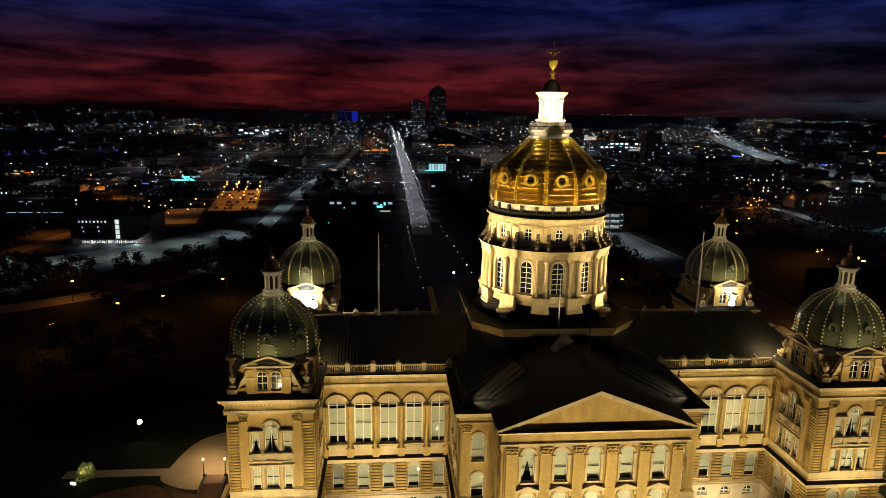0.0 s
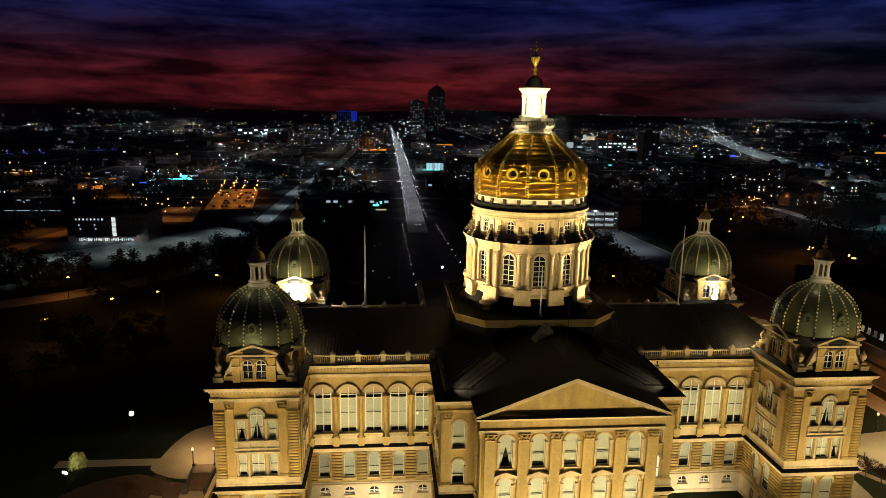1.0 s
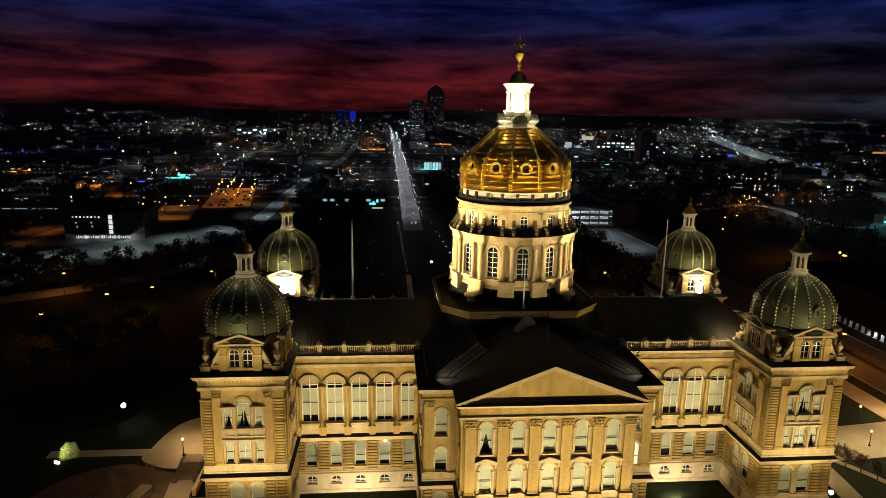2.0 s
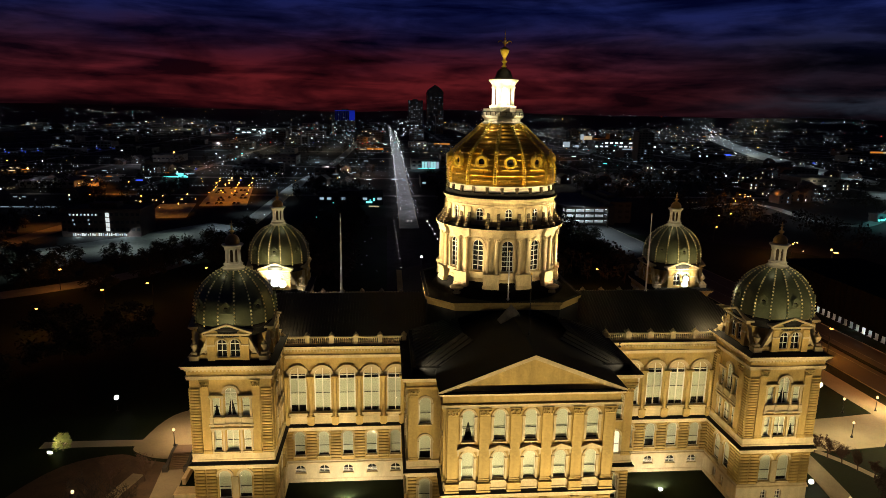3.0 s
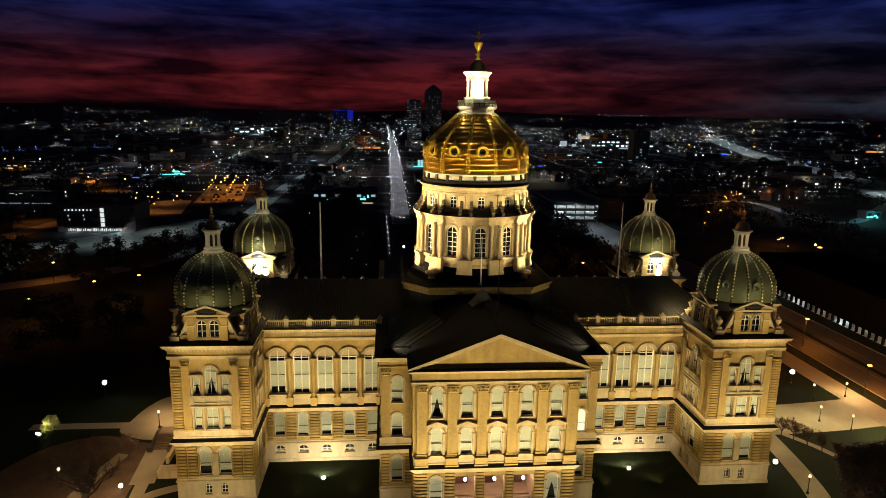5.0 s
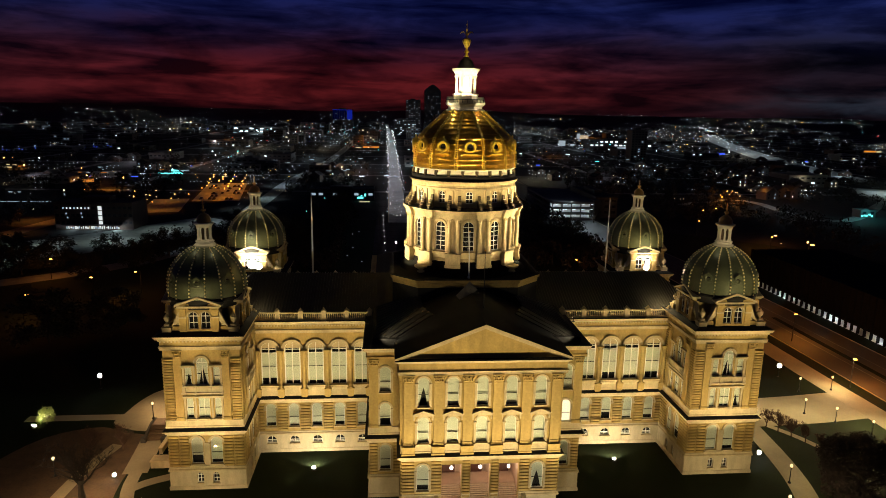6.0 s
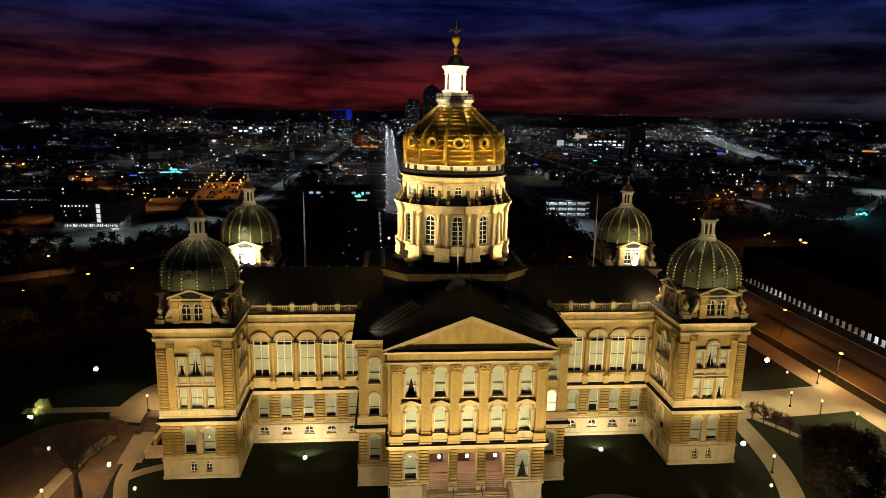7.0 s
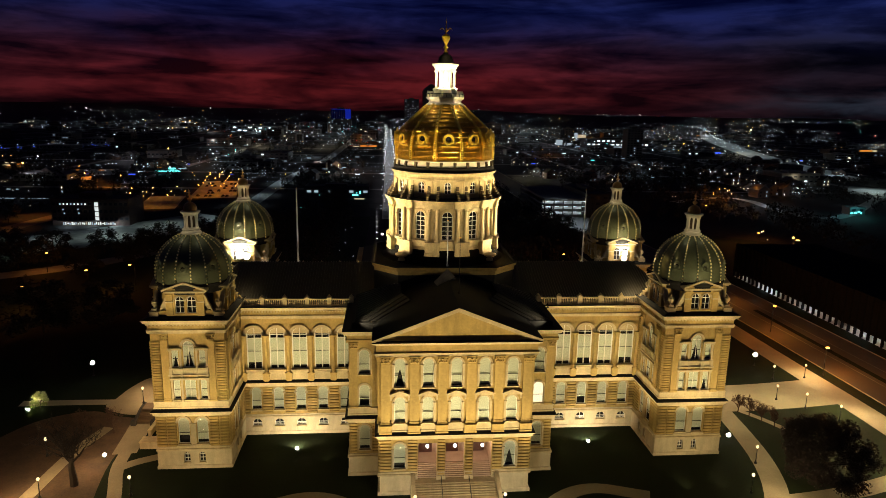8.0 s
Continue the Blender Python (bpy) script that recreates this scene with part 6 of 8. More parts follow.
# rear lenses oversized for glare; the second left one is added to widen it
floodlight(-45.9, 14.6, 30.2, (0.3, -1, 0.45), 0.95, "glaring floodlight on the rear tower ledge", "roof floodlights", 2.0)
floodlight(-44.4, 14.5, 29.8, (0.4, -1, 0.45), 0.75, "added floodlight widening the glare beside its larger neighbour on the rear tower", "roof floodlights", 1.6)
floodlight(46.5, 14.4, 30.5, (-0.4, -1, 0.45), 0.55, "glaring floodlight on the rear tower ledge", "roof floodlights", 2.0)
floodlight(46.2, 14.1, 29.3, (-0.4, -1, 0.45), 0.62, "second floodlight below its neighbour on the rear tower", "roof floodlights", 0.7)
for sg in (-1, 1):
    floodlight(sg * 18.8, -20.4, 28.3, (-sg * 0.7, 0.7, 0.5), 0.22, "small floodlight at the corner of the pavilion roof", "roof floodlights", 0.7)
floodlight(-13.0, 36.0, 31.0, (0.2, -1, 0.3), 0.26, "white floodlight on the west roof", "roof floodlights", 3.0)
floodlight(-28.9, -20.6, G0 + 0.6, (0, -0.5, 1), 0.34, "bright ground floodlight set in the lawn", "lawn floodlights")
floodlight(28.6, -20.5, G0 + 0.6, (0, -0.5, 1), 0.34, "bright ground floodlight set in the lawn", "lawn floodlights")
floodlight(58.4, -19.8, G0 + 0.7, (-0.6, -0.6, 0.6), 0.42, "white floodlight on the lawn beside the tower", "lawn floodlights")
floodlight(85.6, 18.0, 2.2, (-0.8, -0.7, 0.3), 0.55, "white floodlight on a short post by the pavement", "lawn floodlights", 3.1)
floodlight(-83.0, 18.2, 2.4, (0.7, -0.8, 0.3), 0.5, "white floodlight on the dark south lawn", "lawn floodlights", 3.3)
floodlight(-64.5, -21.0, G0 + 0.5, (-0.2, -0.8, 0.7), 0.36, "small white floodlight under the bare tree", "lawn floodlights")
floodlight(-88.4, -1.2, G0 + 0.6, (0.5, 0.2, 0.9), 0.5, "white floodlight pointing up into a shrub", "lawn floodlights")
spot(-88.0, -0.9, 0.2, -86.9, 0.6, 2.2, 22000, CREAM, 70, 0.6)
spot(85.6, 17.6, 2.3, 53, -8, 12, 6 * KW, CREAM, 60, 0.7)


# ---- lamps on posts ----
def path_lamp():
    """A globe lamp on a fluted iron post."""
    root = tagged(new("path_lamp"), "black iron path lamp with a glowing globe", "street lamp", "capitol path lamps")
    g = Geo()
    g.lathe([(0.28, 0), (0.28, 0.25), (0.14, 0.45), (0.09, 0.8), (0.07, 3.0), (0.16, 3.1), (0.16, 3.2)], 10)
    put("post", g.mesh("post", IRON), root)
    g = Geo()
    g.lathe([(0.14, 3.2), (0.24, 3.35), (0.27, 3.5), (0.21, 3.72), (0.04, 3.85)], 12)
    put("globe", g.mesh("globe", L_WARM), root, None, "glowing warm white globe")
    return root


LAMP = path_lamp()
PATH_LAMPS = [(58.6, -29.6), (79.2, -2.6), (83.4, -7.2), (94.0, 9.4), (52.4, -39.0), (85.4, 9.0), (-63.9, -2.2), (-59.9, -2.2), (-55.0, -34.0), (-75.3, -20.0), (-69.8, -33.8), (-66.6, -44.0), (87.0, -13.6), (-7.2, -45.0), (7.2, -45.0)]
for k, (x, y) in enumerate(PATH_LAMPS):
    if k == 0:
        LAMP.location = (x, y, G0)
    else:
        copy_thing(LAMP, Matrix.Translation((x, y, G0 + (2.0 if k in (6, 7) else 1.7 if k > 12 else 0))))
# bulbs of the path lamps, plus unseen fill bulbs added where no post stands
for x, y, w in ((59.6, -29.0, 130), (79.2, -2.6, 420), (88.5, -9.5, 720), (94.5, 9.4, 760), (68, 1.0, 420), (95, -28, 1000), (83, -37.5, 620), (56.6, -40, 260), (94, -12, 420), (62.8, -14, 150), (80, -24, 420),
                (-66.0, 7.0, 230), (-61.4, 1.6, 400), (-56.2, -33.0, 110), (-64.6, -22.0, 150), (-63.0, -12.0, 120), (-72.6, -34.0, 420), (-67.0, -43.0, 420), (-66.0, -27.0, 260)):
    bulb(x, y, G0 + 4.4, w * 5.0, (1.0, 0.75, 0.37) if x > 0 else (1.0, 0.64, 0.30), 0.35)


def street_lamp(mat, name_label, arm=1.6, height=8.0, head=0.38):
    root = tagged(new("street_lamp"), name_label, "street lamp", "street lamps")
    g = Geo()
    g.lathe([(0.16, 0), (0.14, 0.6), (0.08, height - 0.3)], 8)
    g.tube([(0, 0, height - 0.4), (0.3, 0, height), (arm, 0, height + 0.15)], 0.06, 6)
    put("post", g.mesh("post", IRON), root)
    g = Geo()
    g.lathe([(0.05, height - 0.12), (head, height - 0.05), (head * 0.9, height + 0.16), (0.1, height + 0.24)], 10, arm, 0)
    put("lamp_head", g.mesh("lamp_head", mat), root)
    return root


TWIGS = material('dark_twigs', (0.028, 0.024, 0.018), 0.95, vary=0.5, scale=0.05, grain=0.6, bump=0)
sod = street_lamp(L_ORANGE, "sodium street lamp glowing orange on a tall post", 1.6, 8.0, 0.5)
sod.location = (-128.0, 71.6, G0)
big = street_lamp(L_AMBER, "bright yellow street lamp on a tall post", 1.6, 9.0, 0.95)
big.location = (175.0, 142.0, G0)
for x, y in ((-143.7, 121.5), (-116.4, 93.8), (-103.1, 101.3), (-88.7, 121.7), (170.5, 164.1), (157.0, 213.3), (61.4, 116.4), (100.0, 10.8), (105.7, 43.9), (-170, 95), (178, 250), (190, 260)):
    copy_thing(sod, Matrix.Translation((x, y, G0)) @ Matrix.Rotation(rng.random() * 6.28, 4, "Z"))
# bulbs of the sodium lamps, plus two added over the road without posts
for x, y, w in ((-128, 71.6, 700), (-143.7, 121.5, 800), (-109, 98, 900), (-88.7, 121.7, 1100), (174.4, 143.3, 1900), (168, 180, 700), (61.4, 116.4, 700), (104, 10.8, 2700), (108, 43.9, 1900), (110, -30, 3600), (110, 78, 1200)):
    bulb(x, y, 6.6, w * 2.3, SODIUM, 0.4)

# ---- paths, plaza and roads round the capitol ----
LITTER = material('leaf_litter', (0.085, 0.052, 0.028), 0.95, vary=0.75, scale=0.4, grain=3, bump=0.4)
ZP = G0 + 0.05
strip("pavement", [(56, -1.5), (76, -1.0), (97, 2.0)], 13.5, ZP, CONCRETE, "warm lit concrete forecourt beside the capitol", "pavement")
strip("pavement", [(94.5, 90), (95.0, 20), (96.0, -10), (95.0, -70)], 6.5, ZP + 0.02, CONCRETE, "lit concrete pavement along the road", "pavement")
strip("garden_path", [(63.5, -6), (62.4, -18), (60.5, -30), (56.5, -41), (48, -54)], 4.2, ZP - 0.015, CONCRETE, "curved concrete path across the lawn", "path")
strip("garden_path", [(56.5, -42), (68, -40.5), (76, -38.5), (93, -33)], 3.6, ZP - 0.03, CONCRETE, "concrete path behind the dark tree", "path")


def patch(name, pts, z, mat, label, category):
    """A flat paved or planted patch with a rounded, slightly uneven outline."""
    n, ring = len(pts), []
    for i in range(n):
        p = [Vector(pts[(i + k) % n]) for k in (-1, 0, 1, 2)]
        for j in range(5):
            t = j / 5
            q = 0.5 * (2 * p[1] + (p[2] - p[0]) * t + (2 * p[0] - 5 * p[1] + 4 * p[2] - p[3]) * t * t + (3 * p[1] - p[0] - 3 * p[2] + p[3]) * t ** 3)
            ring.append((q.x, q.y, z))
    g = Geo()
    g.face(ring)
    g.loops([[(x, y, z - 0.08) for x, y, _ in ring], ring])
    tagged(put(name, g.mesh(name, mat)), label, category, kind="structure")


patch("pavement", [(-56, 2), (-55, 18), (-61, 20), (-68.3, 16.6), (-71.2, 11.2), (-72.4, 4.5), (-73.0, 0.4), (-69, -2.6), (-65, -3.6), (-59.6, -3)][::-1], ZP + 0.015, CONCRETE, "warm lit concrete apron before the south door", "pavement")
strip("pavement", [(-62.6, -7.0), (-62.0, -13), (-61.4, -20)], 4.4, ZP + 0.01, CONCRETE, "concrete forecourt at the foot of the south steps", "pavement")
strip("garden_path", [(-61.4, -18.5), (-60.8, -25.6), (-57.5, -34.2), (-53.5, -50)], 2.3, ZP, CONCRETE, "pale concrete path curving round the tower", "path")
strip("garden_path", [(-60.6, -25.2), (-58.0, -22.9), (-54.2, -21.2)], 2.2, ZP - 0.01, CONCRETE, "narrow concrete walk to the tower's foot", "path")
strip("garden_path", [(-74, -60), (-72, -33), (-71.3, -19), (-68.6, -9)], 2.4, ZP - 0.03, CONCRETE, "long concrete path over the south lawn", "path")
strip("garden_path", [(-92, 3), (-80, 3.2), (-71, 3)], 2.6, ZP - 0.04, CONCRETE, "concrete path across the south lawn", "path")
strip("garden_path", [(67.0, -7.0), (71.2, -13.0), (74.2, -20.5)], 1.5, ZP - 0.035, CONCRETE, "narrow paved strip between bare shrubs", "path")
patch("leaf_litter", [(-63.4, -7), (-62.8, -22), (-61.8, -30), (-59.5, -41), (-56, -58), (-72, -62), (-90, -58), (-92, -30), (-86, -8), (-76, -1.5), (-69, -4)][::-1], ZP - 0.045, LITTER, "brown leaf litter over the lawn round the bare trees", "leaf litter")
strip("garden_path", [(-34, -39), (-22, -34.5), (-10, -47), (10, -47), (22, -34.5), (34, -39)], 3.0, ZP - 0.01, CONCRETE, "curved concrete walk in front of the steps", "path")
strip("road", [(115, -400), (115, 70), (105, 200), (98, 320), (95, 900)], 22, G0 + 0.03, ASPHALT, "wide asphalt road lit by sodium lamps", "road", 0.14)
for off in (-3.6, 3.6):
    strip("lane_line", [(115 + off, -200), (115 + off, 70), (105 + off, 200)], 0.22, G0 + 0.045, LOT, "faded pale lane line", "road marking")
strip("planted_median", [(113.5, -200), (113.5, 66)], 1.6, G0 + 0.16, GRASS, "dark planted strip along the middle of the road", "median")

# steps and low walls on the south side


# darker brown than the paving around the steps
DARKSTEP = material("dark_brown_steps", (0.13, 0.085, 0.05), 0.85, vary=0.4, scale=0.8, grain=5)


def south_steps():
    root = tagged(new("terrace_steps"), "stone steps with dark flank walls up to the south door", "steps")
    root.location = (-61.9, -7.3, G0)
    g = Geo()
    g.box(-1.7, 1.7, -0.5, 0, 0, 0.17, 0, 0.02)
    me = g.mesh("step", DARKSTEP)
    for i in range(10):
        put("step", me, root, Matrix.Translation((0, 0.38 * i, 0.17 * i)))
    g = Geo()
    g.box(-1.7, 1.7, 3.4, 6.0, 0, 1.7)
    put("landing", g.mesh("landing", DARKSTEP), root)
    for s in (-1, 1):
        g = Geo()
        a, b = sorted((s * 1.7, s * 2.2))
        g.loops([[(a, -0.6, 0), (b, -0.6, 0), (b, -0.6, 0.9), (a, -0.6, 0.9)], [(a, 3.6, 0), (b, 3.6, 0), (b, 3.6, 1.9), (a, 3.6, 1.9)], [(a, 6.0, 0), (b, 6.0, 0), (b, 6.0, 1.9), (a, 6.0, 1.9)]], 0, False, True)
        g.box(a - 0.25, b + 0.25, -1.5, -0.5, 0, 1.1, 0, 0.05)
        put("flank_wall", g.mesh("flank_wall", DARKWALL), root)


south_steps()


def low_wall(x, y, w, d, h, label):
    root = tagged(new("garden_wall"), label, "wall")
    root.location = (x, y, G0)
    g = Geo()
    g.box(-w / 2, w / 2, -d / 2, d / 2, 0, h - 0.2)
    put("wall_body", g.mesh("wall_body", PLINTH), root)
    g = Geo()
    g.box(-w / 2 - 0.1, w / 2 + 0.1, -d / 2 - 0.1, d / 2 + 0.1, h - 0.2, h, 0, 0.04)
    put("coping", g.mesh("coping", TRIM), root)


low_wall(-56.6, -17.2, 5.0, 2.2, 1.5, "pale stone areaway wall against the tower")
low_wall(-59.0, -8.6, 0.6, 9.0, 1.3, "stone wall running along the tower's foot")
low_wall(60.5, -4.0, 2.6, 1.2, 1.6, "stone pedestal beside the tower")


# ---- trees ----
def bare_tree(x, y, height, seed, label, mat=BARK, girth=1.0, wide=0.75):
    r = random.Random(seed)
    root = tagged(new("bare_tree"), label, "tree", "bare trees")
    root.location = (x, y, G0)
    trunk, crown = Geo(), Geo()

    def limb(g, p, d, length, rad, depth):
        pts, rr = [p], [rad]
        q, dd = Vector(p), Vector(d)
        n = 4 if depth < 3 else 3
        for i in range(n):
            dd = (dd + Vector((r.uniform(-.22, .22), r.uniform(-.22, .22), r.uniform(-.05, .16)))).normalized()
            q = q + dd * length / n
            pts.append(tuple(q))
            rr.append(rad * (1 - 0.55 * (i + 1) / n))
        g.tube(pts, rr, 6 if depth < 2 else 4 if depth < 4 else 3)
        if depth < 5:
            for k in range(r.choice((3, 4, 4)) if depth else 7):
                at = r.randint(1 if depth else 2, n)
                a = r.uniform(0, 6.28)
                out = Vector((math.cos(a), math.sin(a), r.uniform(0.05, 0.7)))
                limb(crown, pts[at], (dd * 0.55 + out * wide).normalized(), length * r.uniform(0.5, 0.78), max(rr[at] * 0.62, 0.02 * girth), depth + 1)

    limb(trunk, (0, 0, -0.1), (r.uniform(-.05, .05), 0, 1), height * 0.38, height * 0.026 * girth, 0)
    put("trunk", trunk.mesh("trunk", mat), root)
    put("branch_crown", crown.mesh("branch_crown", mat), root)
    return root


def leafy_tree(x, y, height, spread, seed, label, mat=LEAF, leaves=5200, leaf=0.34):
    """Tapered trunk and limbs under a ragged crown of small leaf sprays."""
    r = random.Random(seed)
    root = tagged(new("leafy_tree"), label, "tree", "leafy trees")
    root.location = (x, y, G0)
    g = Geo()
    g.tube([(0, 0, -0.1), (0.1, 0, height * 0.2), (0.0, 0.15, height * 0.45), (0.1, 0.1, height * 0.8)], [height * 0.03, height * 0.022, height * 0.016, 0.04], 8)
    clumps = []
    for k in range(46):
        a, u = r.uniform(0, 6.28), r.uniform(0.1, 1) ** 0.5
        zz = r.uniform(0.16, 1.0)
        rad = spread * u * math.sin(min(1.0, 0.30 + 1.0 * (1 - zz)) * math.pi / 2) * (1 if zz > 0.3 else 0.85)
        c = Vector((rad * math.cos(a), rad * math.sin(a), height * zz * 0.96))
        clumps.append((c, spread * r.uniform(0.16, 0.30)))
        if k % 3 == 0:
            g.tube([(0, 0, height * 0.25 * (0.5 + zz)), tuple(c * 0.5 + Vector((0, 0, height * 0.12))), tuple(c)], [0.16, 0.1, 0.03], 5)
    put("trunk", g.mesh("trunk", BARK), root)
    f = Geo()
    for i in range(leaves):
        c, s = clumps[i % len(clumps)]
        v = Vector((r.gauss(0, 1), r.gauss(0, 1), r.gauss(0, 0.75)))
        p = c + v.normalized() * s * r.uniform(0.35, 1.05)
        if p.z < 0.5:
            continue
        d = Vector((r.uniform(-1, 1), r.uniform(-1, 1), r.uniform(-0.6, 0.6))).normalized()
        e = d.orthogonal().normalized() * leaf * r.uniform(0.25, 0.5)
        d = d * leaf * r.uniform(0.6, 1.2)
        f.face([p - d, p + e, p + d, p - e])
    put("crown", f.mesh("crown", mat), root)
    return root


# bark darkened: the big tree's unlit silhouette is put into its colour
SHADEBARK = material("silhouette_bark", (0.022, 0.016, 0.012), 0.95, vary=0.4, scale=2, grain=14, bump=0.5)
bare_tree(-65.8, -30.3, 18.5, 3, "large bare tree with spreading branches beside the path", SHADEBARK, 1.5, 1.0)
bare_tree(-66.6, -11.5, 7.0, 8, "bare russet tree in front of the south steps", RUSSET)
bare_tree(-72.0, -13.0, 8.5, 12, "bare russet tree on the dark lawn", RUSSET)
for k, (x, y) in enumerate(((68.0, -10.6), (69.6, -12.8), (71.0, -15.4), (72.6, -18.0), (66.6, -8.4))):
    bare_tree(x, y, 5.2, 20 + k, "small bare tree in the planted bed", RUSSET)
# leaf colour darkened to keep the crown a black silhouette
leafy_tree(68.8, -34.6, 10.0, 8.0, 5, "big dark tree with russet leaf tips by the path", material('silhouette_russet_leaves', (0.022, 0.012, 0.009), 0.9, vary=0.5, scale=0.8, grain=5, bump=0), 22000, 0.27)
leafy_tree(-86.8, 0.7, 3.6, 1.8, 6, "shrub lit yellow-green from below", material("lit_shrub_leaves", (0.13, 0.16, 0.03), 0.7, vary=0.4), 1600, 0.22)
woods = leafy_tree(-150, 140, 13, 8.5, 31, "dark tree standing before the pale car park", LEAF, 2600, 0.6)
for x, y, s in ((-168, 146, 1.0), (-158, 128, 0.9), (-137, 158, 0.8), (-124, 168, 0.7), (-112, 160, 1.0), (-101, 172, 1.1), (-92, 160, 1.0), (-118, 140, 0.9), (-175, 130, 1.1), (-90, 195, 1.2), (-84, 178, 1.1), (-70, 190, 1.0), (-60, 172, 1.1),
                (-185, 160, 0.8), (-128, 118, 0.8), (-96, 60, 1.0), (-110, 50, 1.2), (-120, 30, 1.0), (60, 190, 1.0), (75, 175, 1.1), (45, 165, 0.9), (30, 230, 1.0), (50, 250, 1.1), (-40, 240, 1.0), (-45, 280, 1.1)):
    t = copy_thing(woods, Matrix.Translation((x, y, G0)) @ Matrix.Rotation(rng.random() * 6.28, 4, "Z"))
    t.scale = (s, s, s)
    t["label"] = "dark tree in the unlit park"
bare_tree(110.5, 252, 11, 41, "bare tree beside the lit road")
bare_tree(88.0, 232, 10, 43, "bare tree beside the lit road")

# ---- city ----
strip("main_street", [(-9, 250), (-8, 700), (-8.5, 1300), (-14, 2000), (-18, 2600)], 11, G0 + 0.06, LOT, "long straight city street lined with lamps", "street", 0.14)
strip("mall_paving", [(-7, 105), (-7, 330)], 30, G0 + 0.03, EARTH, "dark paved mall leading down to the street", "pavement")
strip("side_street", [(-190, 95), (-122, 140), (-106, 190), (-103, 330), (-104, 480), (-86, 650), (-80, 1500)], 11, G0 + 0.04, LOT, "pale lit street curving past the park", "street")
strip("car_park", [(-205, 158), (-160, 185), (-108, 255)], 46, G0 + 0.03, LOT, "pale empty car park under white lamps", "car park")
strip("car_park", [(-136, 336), (-153, 447)], 32, G0 + 0.06, LOT, "car park under orange sodium lamps", "car park")
strip("car_park", [(-158, 284), (-169, 346)], 24, G0 + 0.055, LOT, "dim yard under orange sodium lamps", "car park")
strip("car_park", [(-290, 480), (-310, 540)], 60, G0 + 0.03, LOT, "small sodium-lit car park", "car park")
strip("side_street", [(-290, 60), (-215, 150), (-206, 240), (-190, 330)], 12, G0 + 0.035, ASPHALT, "sodium-lit street beyond the car park", "street")
strip("freeway", [(470, 500), (552, 787), (676, 1131), (860, 1600), (1200, 2300)], 42, G0 + 0.05, LOT, "lit curving freeway across the city", "freeway")
for k in range(-11, 16):
    if k not in (-1, 0):
        strip("side_street", [(-11 + 108 * k, 380 + 40 * (k % 3)), (-11 + 104 * k, 2500)], 9, G0 + 0.02, ASPHALT, "dark city street", "street")
for k in range(16):
    strip("cross_street", [(-1300, 395 + 130 * k), (1500, 395 + 130 * k)], 9, G0 + 0.015, ASPHALT, "dark cross street", "street")
MIST = (0.82, 1.0, 0.93)
LILAC = (0.90, 0.86, 1.0)
for x, y, w, c, cone in ([(-8.5, 300 + 34 * k, 4.2 + 0.6 * k, LILAC, 118) for k in range(16)] + [(-8, 900, 26, LILAC, 126), (-8, 1000, 34, COOL, 130), (-8, 1130, 40, COOL, 130), (-9, 1260, 50, COOL, 130), (-10, 1420, 60, COOL, 130), (-187, 650, 22, COOL, 130), (-187, 740, 26, COOL, 130), (-186, 570, 14, COOL, 130), (-84, 560, 16, COOL, 120), (-80, 640, 18, COOL, 120)] +
                         [(-144 + 9 * (k % 3) - 4.3 * (k // 3), 346 + 28 * (k // 3) + 7 * (k % 3), 7, (1.0, 0.25, 0.015), 112) for k in range(12)] + [(-178, 300, 5, SODIUM, 120), (-160, 292, 5, SODIUM, 120), (-168, 332, 5, SODIUM, 120), (-267, 440, 24, SODIUM, 130), (-300, 484, 30, SODIUM, 130), (-392, 566, 40, SODIUM, 130), (-236, 400, 16, SODIUM, 130), (-215, 251, 9, SODIUM, 130)] +
                         [(-196, 168, 6, MIST, 140), (-180, 152, 6, MIST, 140), (-176, 182, 3.5, MIST, 130), (-150, 196, 6, MIST, 140), (-134, 226, 5, MIST, 130), (-116, 250, 5, COOL, 124), (-106, 300, 6, COOL, 130), (-104, 350, 6, COOL, 130), (-107, 176, 2.5, COOL, 124), (-104, 430, 9, COOL, 130), (-100, 520, 12, COOL, 130), (-90, 640, 15, COOL, 130)] +
                         [(104, 205, 8, COOL, 140), (101, 235, 10, COOL, 140), (99, 262, 10, COOL, 140), (232, 322, 9, SODIUM, 130), (250, 345, 6, SODIUM, 120), (289, 258, 3, (0.2, 0.9, 0.9), 130), (420, 410, 14, COOL, 130)] +
                         [(485, 555, 12, COOL, 158), (505, 625, 12, COOL, 158), (525, 695, 14, COOL, 158), (548, 775, 14, COOL, 158), (575, 850, 16, COOL, 158), (602, 925, 16, COOL, 158), (628, 1000, 18, COOL, 158), (655, 1075, 20, COOL, 158), (690, 1165, 24, COOL, 158), (740, 1290, 30, COOL, 158), (800, 1440, 36, COOL, 158), (860, 1600, 44, COOL, 158), (390, 1050, 30, COOL, 140), (-330, 1480, 50, COOL, 140), (10, 618, 9, COOL, 130), (-205, 212, 3, SODIUM, 120)]):
    spot(x, y, 11, x, y + 0.01, 0, w * KW, c, cone, 0.6, 0.6)


